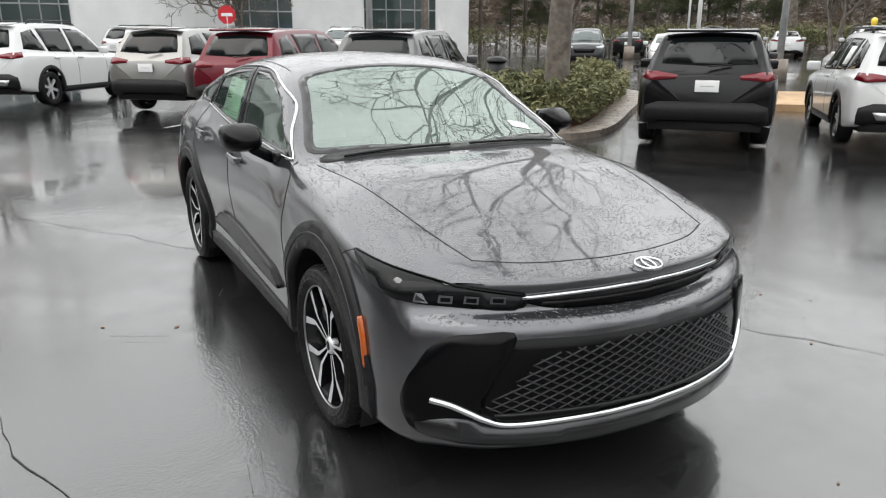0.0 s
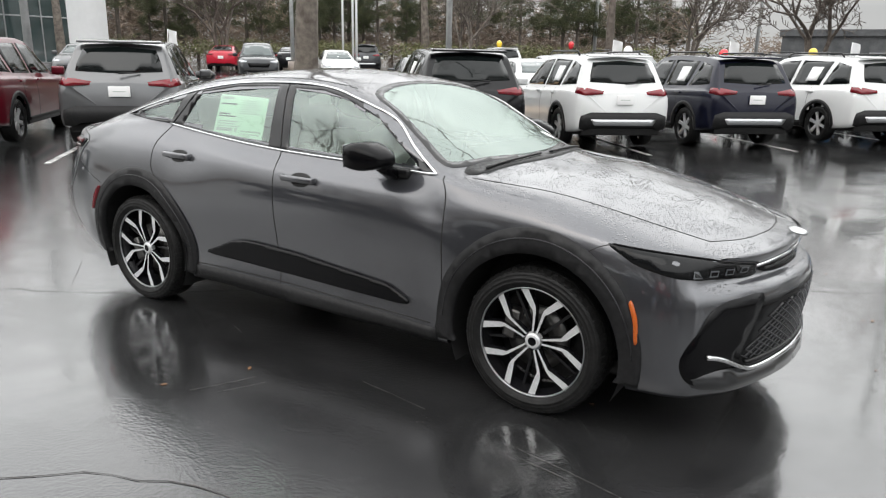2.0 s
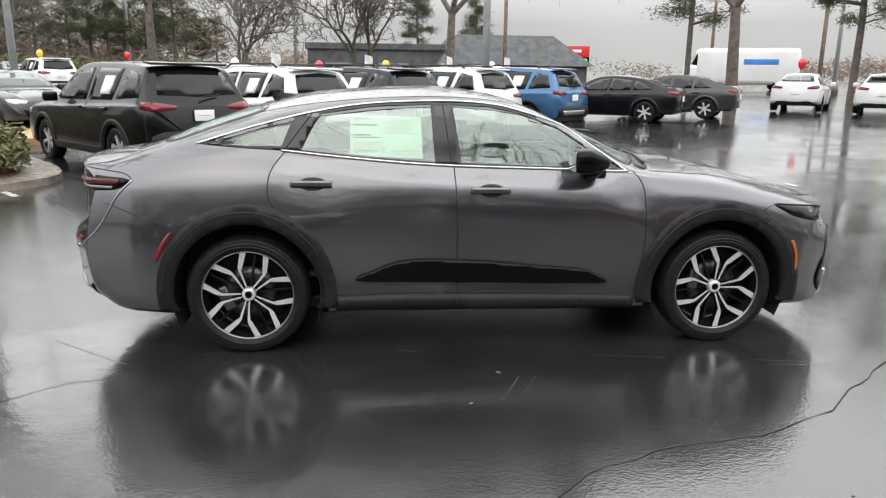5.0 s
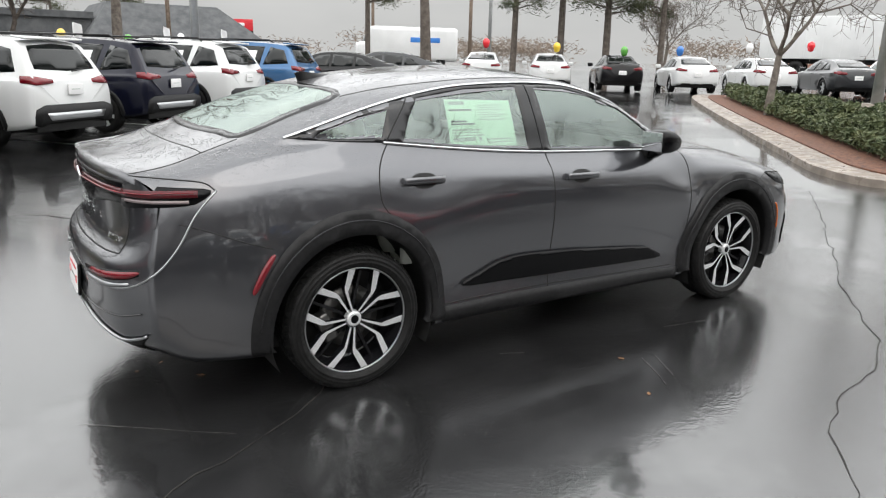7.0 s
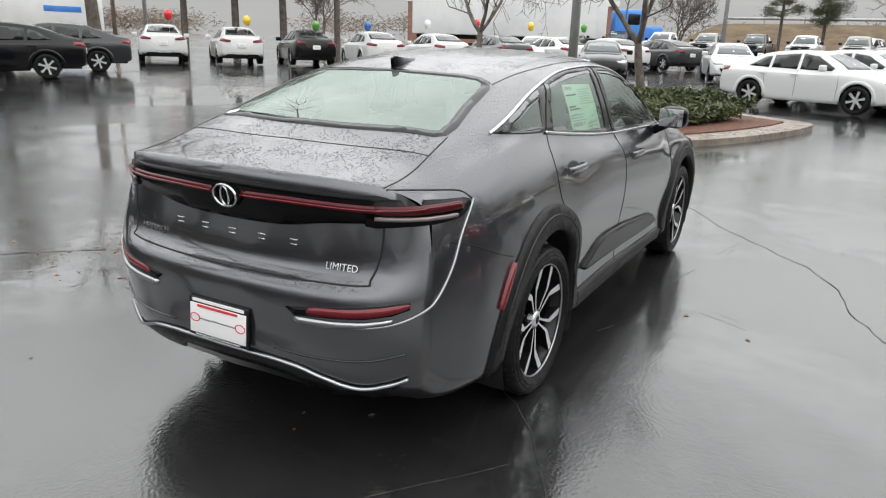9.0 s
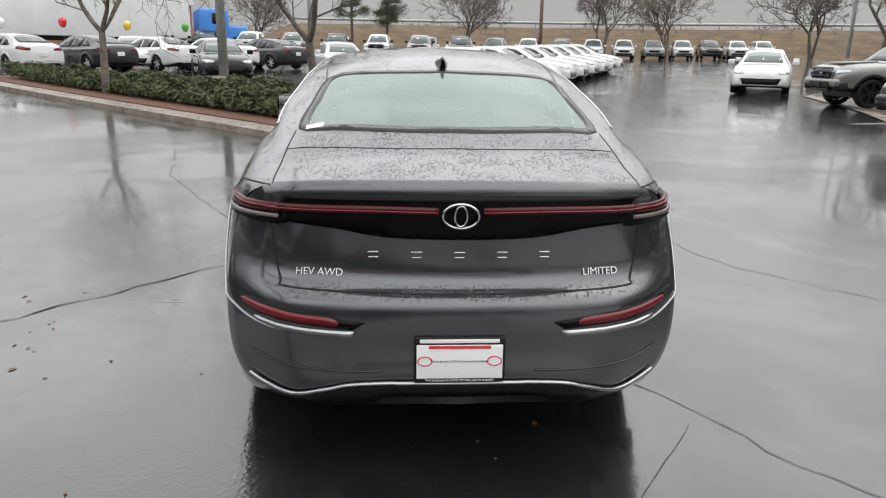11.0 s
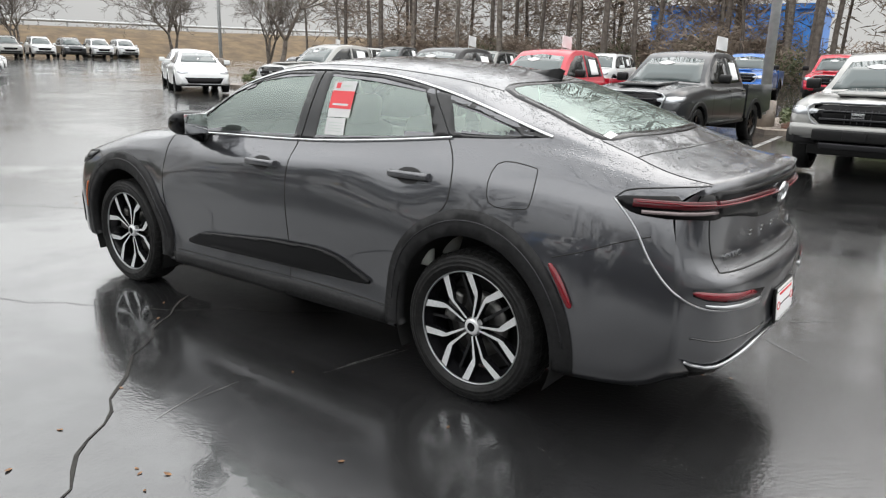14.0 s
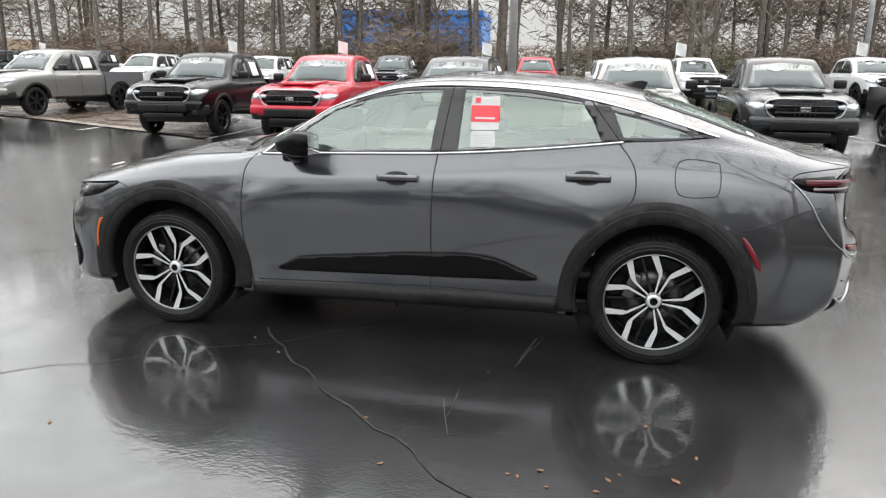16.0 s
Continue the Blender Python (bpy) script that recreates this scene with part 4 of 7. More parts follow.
lettering("You're going to LOVE the way you're treated!", .0105, pose(-.011, 0, -.004, 90, 0, -90), M["ink"], plate, "slogan", .0006)
lettering("You're going to LOVE the way you're treated!", .0125, pose(-.0085, 0, -.0715, 90, 0, -90), M["white"], plate, "slogan", .0006)
for s in (1, -1):
    ring = [Vector((-.0105, s * .118 + .024 * math.cos(a), -.004 + .016 * math.sin(a))) for a in [2 * math.pi * k / 24 for k in range(24)]]
    part("print_ring", bead(ring, [Vector((-1, 0, 0))] * 24, .004, .002, True), M["red_ink"], plate)

# roof fin, wipers, stickers
bmf = bmesh.new()
fin_rows = []
for k in range(9):
    t = k / 8
    x = -1.12 - .22 * t
    z0 = skin.drop((x, 0), "T")[0].z - .004
    h = .062 * (t**1.5) * (1 if t < .93 else .75)
    w = .032 * math.sin(math.pi * min(1, .12 + t * .8))**.6
    fin_rows.append([bmf.verts.new(q) for q in ((x, w, z0), (x - .02 * t, .006, z0 + h), (x - .02 * t, -.006, z0 + h), (x, -w, z0))])
for a, b in zip(fin_rows, fin_rows[1:]):
    for q in range(3):
        bmf.faces.new((a[q], a[q + 1], b[q + 1], b[q]))
bmf.faces.new(fin_rows[-1])
bmesh.ops.recalc_face_normals(bmf, faces=bmf.faces)
sharpen(part("roof_fin", bmf, M["gloss_black"], hero, "gloss black shark fin aerial"), 50)
for a, b in (((1.005, -.60), (1.045, -.06)), ((1.05, .05), (1.0, .60))):
    line = refine([a, ((a[0] + b[0]) / 2 + .01, (a[1] + b[1]) / 2), b], .05, False)
    pts = [skin.drop(p, "T", .014)[0] for p in line]
    part("wiper", tube(pts, .007, 6), M["satin_black"], hero, "black wiper arm")


def sticker(poly, side, lift, mat, bars, label):
    st = part("window_sticker", skin.panel(poly, side, lift, .06, 0), mat, hero, label)
    for (x0, z0, x1, z1), m in bars:
        part("print_bar", skin.panel([(x0, z0), (x1, z0), (x1, z1), (x0, z1)], side, lift + .0012, .08, 0), m, st)


rows_r = [((-.80 + .001, 1.355, -.70, 1.372), M["ink_grey"]), ((-.80, 1.325, -.66, 1.333), M["ink"]), ((-.80, 1.268, -.70, 1.276), M["ink"]), ((-.80, 1.255, -.65, 1.262), M["ink"])]
rows_r += [((-.80, 1.24 - .014 * k, -.60 - .02 * (k % 3), 1.246 - .014 * k), M["ink_grey"]) for k in range(1, 4)]
rows_r += [((-.80, 1.172, -.66, 1.192), M["ink_grey"]), ((-.64, 1.172, -.62, 1.192), M["ink_grey"]), ((-.59, 1.175, -.42, 1.181), M["ink_grey"]), ((-.59, 1.16, -.42, 1.165), M["ink_grey"])]
rows_r += [((-.62, 1.35 - .012 * k, -.45 - .03 * (k % 2), 1.354 - .012 * k), M["ink_grey"]) for k in range(7)]
sticker([(-.82, 1.155), (-.395, 1.14), (-.405, 1.375), (-.82, 1.385)], "R", -.007, M["paper"], rows_r, "large pale green price sheet with grey print")
sticker([(-.547, 1.229), (-.392, 1.226), (-.385, 1.405), (-.541, 1.408)], "L", .004, M["tag"], [((-.545, 1.27, -.388, 1.358), M["red_ink"]), ((-.435, 1.37, -.405, 1.398), M["red_ink"]), ((-.52, 1.325, -.41, 1.333), M["tag"]), ((-.52, 1.285, -.41, 1.295), M["tag"]), ((-.51, 1.38, -.45, 1.386), M["ink_grey"])], "white hanging tag with a red band")
sticker([(-.534, 1.14), (-.396, 1.137), (-.392, 1.222), (-.524, 1.224)], "L", .004, M["tag"], [((-.51, 1.155 + .014 * k, -.415, 1.158 + .014 * k), M["ink_grey"]) for k in range(4)], "white paper tag with grey print")
part("glass_label", skin.panel([(-1.86, .50), (-1.86, .57), (-1.895, .57), (-1.895, .50)], "T", .004, .05, 0), M["white"], hero, "small white label on the rear glass")
part("glass_label", skin.panel([(.80, .44), (.80, .56), (.86, .56), (.86, .44)], "T", .004, .05, 0), M["white"], hero, "small white label on the windscreen")

# cabin
part("cabin_floor", block((2.9, 1.36, .04), pose(-.35, 0, .42), .01), M["cabin_dark"], hero)
part("dashboard", block((.55, 1.40, .30), pose(.80, 0, .92, 0, 14), .06), M["cabin_dark"], hero)
part("parcel_shelf", block((.62, 1.15, .03), pose(-1.70, 0, 1.06), .01), M["cabin"], hero)
for s in (1, -1):
    part("door_lining", block((1.9, .05, .50), pose(-.15, s * .74, .80), .02), M["cabin"], hero)
part("steering_wheel", lathe([(.175, -.012), (.187, 0), (.175, .012), (.163, 0)], 32, True), M["cabin_dark"], hero).matrix_basis = pose(.42, .37, 1.0, 0, 0, 90) @ pose(0, 0, 0, -22)


def make_seat(x, y, wide):
    e = new("seat")
    e.parent = hero
    part("cushion", block((.52, wide, .16), pose(x + .12, y, .58, 0, -8), .05), M["cabin"], e)
    part("seat_back", block((.16, wide, .62), pose(x - .20, y, .88, 0, -16), .06), M["cabin"], e)
    for k in ((0,) if wide < .8 else (-.38, .38)):
        part("headrest", block((.10, .26, .17), pose(x - .31, y + k, 1.25, 0, -12), .045), M["cabin"], e)


make_seat(.02, .38, .50)
make_seat(.02, -.38, .50)
make_seat(-.92, 0, 1.26)

# ---- ground ----
def wet_asphalt():
    m = material("wet asphalt", (0.03, 0.03, 0.031), 0.2)
    b = m.node_tree.nodes["Principled BSDF"]
    b.inputs["Specular IOR Level"].default_value = 0.5
    b.inputs["IOR"].default_value = 1.6
    b.inputs["Coat IOR"].default_value = 1.52
    co = node(m, "ShaderNodeTexCoord")
    src = co.outputs["Object"]
    big = node(m, "ShaderNodeTexNoise", Scale=0.32, Detail=7, Roughness=0.55, Distortion=0.6)
    mid = node(m, "ShaderNodeTexNoise", Scale=1.3, Detail=8, Roughness=0.7)
    fine = node(m, "ShaderNodeTexNoise", Scale=75.0, Detail=5)
    stone = node(m, "ShaderNodeTexVoronoi", Scale=60.0)
    for n in (big, mid, fine, stone):
        wire(m, src, n.inputs["Vector"])
    ramp = node(m, "ShaderNodeValToRGB")
    e = ramp.color_ramp.elements
    e[0].position, e[0].color, e[1].position, e[1].color = 0.3, (0.009, 0.009, 0.0093, 1), 0.75, (0.026, 0.026, 0.0266, 1)
    wire(m, mid.outputs["Fac"], ramp.inputs[0])
    # pale grit and scraps left by the rain
    chip = node(m, "ShaderNodeTexVoronoi", Scale=34.0)
    few = node(m, "ShaderNodeTexNoise", Scale=2.1, Detail=3)
    wire(m, src, chip.inputs["Vector"])
    wire(m, src, few.inputs["Vector"])
    size = node(m, "ShaderNodeMapRange")
    size.inputs["From Min"].default_value, size.inputs["From Max"].default_value = 0.5, 0.75
    size.inputs["To Min"].default_value, size.inputs["To Max"].default_value = 0.03, 0.16
    less = node(m, "ShaderNodeMath")
    less.operation = "LESS_THAN"
    wire(m, few.outputs["Fac"], size.inputs["Value"])
    wire(m, chip.outputs["Distance"], less.inputs[0])
    wire(m, size.outputs[0], less.inputs[1])
    grit = node(m, "ShaderNodeMix")
    grit.data_type = "RGBA"
    grit.inputs["B"].default_value = (0.10, 0.097, 0.09, 1)
    wire(m, less.outputs[0], grit.inputs["Factor"])
    wire(m, ramp.outputs[0], grit.inputs["A"])
    wire(m, grit.outputs["Result"], b.inputs["Base Color"])
    # standing water: the low spots lie smooth, the rest keeps its grit
    add = node(m, "ShaderNodeMath")
    add.operation = "MULTIPLY_ADD"
    add.inputs[1].default_value = 0.35
    wire(m, mid.outputs["Fac"], add.inputs[0])
    wire(m, big.outputs["Fac"], add.inputs[2])
    dry = node(m, "ShaderNodeMapRange")
    dry.inputs["From Min"].default_value, dry.inputs["From Max"].default_value = 0.6, 0.72
    wire(m, add.outputs[0], dry.inputs["Value"])
    rough = node(m, "ShaderNodeMapRange")
    rough.inputs["To Min"].default_value, rough.inputs["To Max"].default_value = 0.012, 0.045
    wire(m, dry.outputs[0], rough.inputs["Value"])
    wire(m, rough.outputs[0], b.inputs["Coat Roughness"])
    under = node(m, "ShaderNodeMapRange")
    under.inputs["To Min"].default_value, under.inputs["To Max"].default_value = 0.12, 0.32
    wire(m, mid.outputs["Fac"], under.inputs["Value"])
    wire(m, under.outputs[0], b.inputs["Roughness"])
    film = node(m, "ShaderNodeMapRange")
    film.inputs["To Min"].default_value, film.inputs["To Max"].default_value = 1.0, 0.72
    wire(m, dry.outputs[0], film.inputs["Value"])
    wire(m, film.outputs[0], b.inputs["Coat Weight"])
    mul = node(m, "ShaderNodeMath")
    mul.operation = "MULTIPLY"
    mixh = node(m, "ShaderNodeMath")
    mixh.operation = "ADD"
    wire(m, fine.outputs["Fac"], mixh.inputs[0])
    wire(m, stone.outputs["Distance"], mixh.inputs[1])
    wire(m, mixh.outputs[0], mul.inputs[0])
    keep = node(m, "ShaderNodeMapRange")
    keep.inputs["To Min"].default_value = 0.06
    wire(m, dry.outputs[0], keep.inputs["Value"])
    wire(m, keep.outputs[0], mul.inputs[1])
    bp = node(m, "ShaderNodeBump", Strength=0.42, Distance=0.0013)
    wire(m, mul.outputs[0], bp.inputs["Height"])
    slow = node(m, "ShaderNodeTexNoise", Scale=9.0, Detail=5)
    wire(m, src, slow.inputs["Vector"])
    bp2 = node(m, "ShaderNodeBump", Strength=0.10, Distance=0.01)
    wire(m, slow.outputs["Fac"], bp2.inputs["Height"])
    wire(m, bp2.outputs[0], bp.inputs["Normal"])
    wire(m, bp.outputs[0], b.inputs["Normal"])
    wire(m, bp.outputs[0], b.inputs["Coat Normal"])
    return m


M["asphalt"] = wet_asphalt()


def rise(x, y):
    """The lot climbs gently away from its drained middle."""
    r = math.hypot(x, y)
    if r < 6:
        return 0.0
    if r < 8:
        return 0.0055 * (r - 6)**2
    return 0.022 * (min(r, 80) - 7)


bm = bmesh.new()
radii = [0, 3, 6, 6.5, 7, 7.5, 8, 9, 10, 11, 12, 13, 14, 16, 18, 20, 23, 26, 29, 32, 36, 40, 45, 55, 70, 90, 115, 160, 300, 700, 1500]
spokes = 96
middle = bm.verts.new((0, 0, 0))
last = None
for r in radii[1:]:
    ring = [bm.verts.new((r * math.cos(2 * math.pi * k / spokes), r * math.sin(2 * math.pi * k / spokes), rise(r, 0))) for k in range(spokes)]
    for k in range(spokes):
        if last is None:
            bm.faces.new((middle, ring[k], ring[(k + 1) % spokes]))
        else:
            bm.faces.new((last[k], ring[k], ring[(k + 1) % spokes], last[(k + 1) % spokes]))
    last = ring
ground = tagged(part("ground", bm, M["asphalt"]), "wet black asphalt car park with shallow puddles", "asphalt", kind="structure")

# ---- parked vehicles: one of each kind is built, then copied ----
PAINT = {
    "white": car_paint("white paint", (0.63, 0.64, 0.64), 0.0, 0.35),
    "black": car_paint("black paint", (0.003, 0.003, 0.004), 0.0, 0.3, coat_ior=1.3),
    "grey": car_paint("mid grey paint", (0.10, 0.102, 0.106), 0.5, 0.35),
    "dark_grey": car_paint("dark grey paint", (0.032, 0.034, 0.037), 0.4, 0.35, coat_ior=1.42),
    "silver": car_paint("silver paint", (0.25, 0.25, 0.24), 0.7, 0.32),
    "red": car_paint("deep red paint", (0.105, 0.003, 0.011), 0.3, 0.3, coat_ior=1.35),
    "bright_red": car_paint("bright red paint", (0.42, 0.012, 0.03), 0.1, 0.32),
    "navy": car_paint("navy paint", (0.005, 0.006, 0.016), 0.2, 0.3, coat_ior=1.33),
    "blue": car_paint("mid blue paint", (0.035, 0.11, 0.24), 0.4, 0.32),
    "sky_blue": car_paint("strong blue paint", (0.02, 0.12, 0.42), 0.2, 0.32),
}
SWAP = PAINT["white"]
SHAPES = {
    "suv": [(-2.27, .80, .42, .95, 1.02, .72), (-2.2, .87, .36, 1.02, 1.12, .73), (-2.02, .91, .32, 1.08, 1.43, .67), (-1.85, .925, .3, 1.09, 1.61, .63), (-1.3, .93, .25, 1.08, 1.675, .61), (-.5, .925, .24, 1.05, 1.70, .61), (.1, .925, .24, 1.03, 1.68, .61), (.45, .925, .24, 1.02, 1.58, .63), (.85, .925, .24, 1.01, 1.30, .70), (1.1, .925, .24, 1.0, 1.09, .76), (1.6, .925, .25, .97, 1.05, .72), (2.0, .90, .27, .92, 1.0, .68), (2.22, .84, .3, .8, .92, .62), (2.32, .76, .34, .66, .80, .55)],
    "saloon": [(-2.33, .74, .4, .86, .98, .62), (-2.25, .82, .34, .92, 1.06, .64), (-1.95, .88, .28, .95, 1.12, .62), (-1.7, .895, .26, .95, 1.19, .58), (-1.2, .90, .22, .95, 1.36, .54), (-.7, .90, .2, .94, 1.435, .54), (-.1, .90, .2, .93, 1.445, .54), (.3, .90, .2, .92, 1.38, .56), (.75, .90, .2, .92, 1.17, .64), (1.05, .90, .2, .92, 1.0, .70), (1.6, .89, .22, .86, .93, .66), (2.0, .86, .25, .76, .84, .6), (2.25, .78, .28, .62, .72, .5), (2.33, .7, .3, .5, .6, .45)],
    "pickup": [(-.97, .88, .5, 1.13, 1.55, .62), (-.88, .93, .45, 1.15, 1.72, .63), (-.3, .93, .45, 1.15, 1.79, .63), (.3, .93, .45, 1.14, 1.76, .63), (.6, .93, .45, 1.13, 1.6, .66), (.95, .93, .45, 1.13, 1.32, .72), (1.15, .93, .45, 1.13, 1.18, .78), (1.7, .93, .45, 1.10, 1.17, .74), (2.2, .92, .5, 1.05, 1.12, .7), (2.45, .88, .52, .95, 1.04, .66), (2.53, .82, .54, .86, .96, .6)],
}
WHEELBASE = {"suv": 1.345, "saloon": 1.36, "pickup": 1.62}
TYRE = {"suv": .355, "saloon": .33, "pickup": .385}
VEHICLE_PARTS = {}


def loft_vehicle(kind):
    rows = []
    for x, w, zb, belt, top, wt in SHAPES[kind]:
        rows.append([(x, w - .16, zb), (x, w - .03, zb + .03), (x, w, zb + (belt - zb) * .35), (x, w, zb + (belt - zb) * .7), (x, w - .025, belt - .06), (x, w - .075, belt), (x, wt + (w - .075 - wt) * .12, top - (top - belt) * .16), (x, wt - .09, top - .015), (x, 0, top + .012)])
    bm = bmesh.new()
    g = sheet_of(rows, 4, 4)
    for mir in (False, True):
        add_grid(bm, g, True, mir)
        s = -1 if mir else 1
        for row in (g[0], g[-1]):
            vs = [bm.verts.new((p[0], p[1] * s, p[2])) for p in row]
            low = bm.verts.new((row[0][0], 0, row[0][2]))
            for a, b in zip(vs, vs[1:]):
                bm.faces.new((low, a, b))
    bmesh.ops.remove_doubles(bm, verts=bm.verts, dist=0.0008)
    bmesh.ops.recalc_face_normals(bm, faces=bm.faces)
    return bm


def add_vehicle_wheel(parent, x, s, r, rim):
    w = new("wheel")
    w.parent = parent
    w.matrix_basis = pose(x, s * .80, r, 0, 11 * x, 0 if s > 0 else 180)
    key = ("wheel", r)
    if key not in VEHICLE_PARTS:
        t = part("tyre", lathe([(r * .70, -.10), (r * .86, -.115), (r * .97, -.10), (r, -.06), (r, .06), (r * .97, .10), (r * .86, .115), (r * .70, .10)], 32), M["rubber"])
        b = part("rim", lathe([(r * .70, -.09), (r * .64, .03), (r * .69, .09), (r * .72, .10)], 32), M["black_rim"])
        d = part("dish", lathe([(0, .0), (r * .64, .0)], 24), M["satin_black"])
        bms = bmesh.new()
        star = []
        for k in range(6):
            a = math.pi * 2 * k / 6
            for da, rr in ((-.52, .17), (-.20, .34), (-.15, .67), (.15, .67), (.20, .34)):
                star.append((rr * r * math.cos(a + da), rr * r * math.sin(a + da)))
        fa = [bms.verts.new((x, .075, z)) for x, z in star]
        fb = [bms.verts.new((x, .045, z)) for x, z in star]
        bms.faces.new(fa)
        for i in range(len(fa)):
            bms.faces.new((fa[i], fa[(i + 1) % len(fa)], fb[(i + 1) % len(fa)], fb[i]))
        bmesh.ops.recalc_face_normals(bms, faces=bms.faces)
        h = part("wheel_centre", bms, M["alloy"], smooth=False)
        VEHICLE_PARTS[key] = [t.data, b.data, d.data, h.data]
        for o in (t, b, d, h):
            bpy.data.objects.remove(o)
    for nm, me in zip(("tyre", "rim", "dish", "wheel_centre"), VEHICLE_PARTS[key]):
        o = new(nm, me)
        o.parent = w
        if nm == "wheel_centre" and not rim:
            o.material_slots[0].link = "OBJECT"
            o.material_slots[0].material = M["black_rim"]


def make_vehicle(kind, name, label, category, van=False):
    car = thing(name, label, category)
    bm = loft_vehicle(kind)
    sk = Skin(bm)
    wb, r = WHEELBASE[kind], TYRE[kind]
    dead = [f for f in bm.faces if abs(f.calc_center_median().y) > .4 and any((f.calc_center_median().x - x)**2 + (f.calc_center_median().z - r)**2 < (r + .07)**2 for x in (wb, -wb))]
    bmesh.ops.delete(bm, geom=dead, context="FACES")
    part("body", bm, SWAP, car)
    length = 4.3 if kind != "pickup" else 4.9
    part("underbody", block((length, 1.5, .14), pose(-.05 if kind != "pickup" else -.1, 0, .34 if kind != "pickup" else .5), .02), M["satin_black"], car)
    for x in (wb, -wb):
        part("axle_well", block((r * 2.1, 1.42, .55), pose(x, 0, r + .16), .02), M["satin_black"], car)
    for x in (wb, -wb):
        if kind == "pickup" and x < 0:
            continue
        for side in "RL":
            poly = arc(x, r, r + .05, r + .05, -8, 188, 16) + arc(x, r, r + .135, r + .125, 188, -8, 16)
            part("wheel_arch", sk.panel([(a, max(b, .26 if kind != "pickup" else .46)) for a, b in poly], side, .012, .08, .03), M["clad"] if kind != "saloon" else SWAP, car)
    for x in (wb, -wb):
        for s in (1, -1):
            add_vehicle_wheel(car, x, s, r, kind != "pickup" or x > 5)
    tops = {
        "suv": ([[(-1.98, 1.16), (-1.83, 1.48), (-1.45, 1.56), (-1.30, 1.12)], [(-1.20, 1.11), (-1.30, 1.57), (-.42, 1.59), (-.36, 1.09)], [(-.27, 1.09), (-.31, 1.59), (.22, 1.56), (.5, 1.44), (.86, 1.12), (.78, 1.07)]],
                [(-.62, 1.20), (-.60, 1.32), (-.52, 1.53), (0, 1.57), (.52, 1.53), (.60, 1.32), (.62, 1.20), (0, 1.17)],
                [(-.70, 1.09), (-.56, 1.53), (0, 1.59), (.56, 1.53), (.70, 1.09), (0, 1.11)]),
        "saloon": ([[(-1.52, 1.02), (-1.15, 1.25), (-.98, 1.28), (-.95, 1.0)], [(-.87, 1.0), (-.90, 1.30), (-.24, 1.355), (-.20, .98)], [(-.12, .98), (-.16, 1.355), (.22, 1.30), (.72, 1.03), (.66, .97)]],
                   [(-.58, 1.12), (-.48, 1.35), (0, 1.39), (.48, 1.35), (.58, 1.12), (0, 1.12)],
                   [(-.62, 1.02), (-.50, 1.33), (0, 1.37), (.50, 1.33), (.62, 1.02), (0, 1.02)]),
        "pickup": ([[(-.80, 1.22), (-.78, 1.62), (-.12, 1.67), (-.08, 1.2)], [(0, 1.2), (-.04, 1.67), (.30, 1.64), (.55, 1.5), (.88, 1.24), (.84, 1.19)]],
                   [(-.66, 1.25), (-.56, 1.60), (0, 1.64), (.56, 1.60), (.66, 1.25), (0, 1.25)],
                   [(-.68, 1.20), (-.54, 1.62), (0, 1.67), (.54, 1.62), (.68, 1.20), (0, 1.24)]),
    }[kind]
    for side in "RL":
        for k, poly in enumerate(tops[0]):
            part("side_window", sk.panel(poly, side, .006, .12, .008), M["tint"], car)
    part("rear_window", sk.panel(tops[1], "B", .006, .12, .008), M["tint"], car)
    part("windscreen", sk.panel(tops[2], "F", .006, .12, .008), M["van_glass"], car)
    if kind == "suv":
        low = [(-.80, .62), (-.62, .68), (.62, .68), (.80, .62), (.80, .40), (.6, .36), (-.6, .36), (-.80, .40)]
        part("rear_bumper", sk.panel(low, "B", .03, .12, .03), M["clad"], car)
        if not van:
            part("skid_plate", sk.panel([(-.62, .56), (.62, .56), (.55, .45), (-.55, .45)], "B", .045, .12, .03), M["satin_chrome"], car)
        part("roof_spoiler", block((.25, 1.2, .035), pose(-1.88, 0, 1.655, 0, -6), .015), SWAP, car)
        for s in (1, -1):
            if not van:
                part("roof_rail", tube([(-1.5, s * .60, 1.66), (-1.4, s * .60, 1.735), (.0, s * .60, 1.745), (.2, s * .60, 1.67)], .018, 6), M["satin_black"], car)
            d = Vector((.8, -.6 * s, 0)).normalized()
            ax = Vector((0, 0, 1)).cross(d) * -1
            up = ax.cross(d)
            q = [(Vector(p).dot(ax), Vector(p).dot(up)) for p in ((-2.15, .90 * s, 1.0), (-2.15, .88 * s, 1.10), (-2.22, .70 * s, 1.09), (-2.26, .42 * s, 1.04), (-2.26, .42 * s, 1.0), (-2.24, .72 * s, .97))]
            part("tail_lamp", sk.panel(q, (d, ax), .016, .08, .02), M["red_mark"], car)
        part("lower_bumper", sk.panel([(-.70, .52), (.70, .52), (.68, .38), (-.68, .38)], "F", .02, .12, .03), M["clad"], car)
        part("grille", sk.panel([(-.5, .76), (.5, .76), (.42, .58), (-.42, .58)], "F", .015, .12, .02), M["gloss_black"], car)
        part("wiper", tube([(-2.26, 0, 1.17), (-2.20, -.3, 1.19)], .012, 5), M["satin_black"], car)
        for side in "RL":
            part("sill", sk.panel([(-.92, .37), (.92, .37), (.92, .27), (-.92, .27)], side, .014, .12, .02), M["clad"], car)
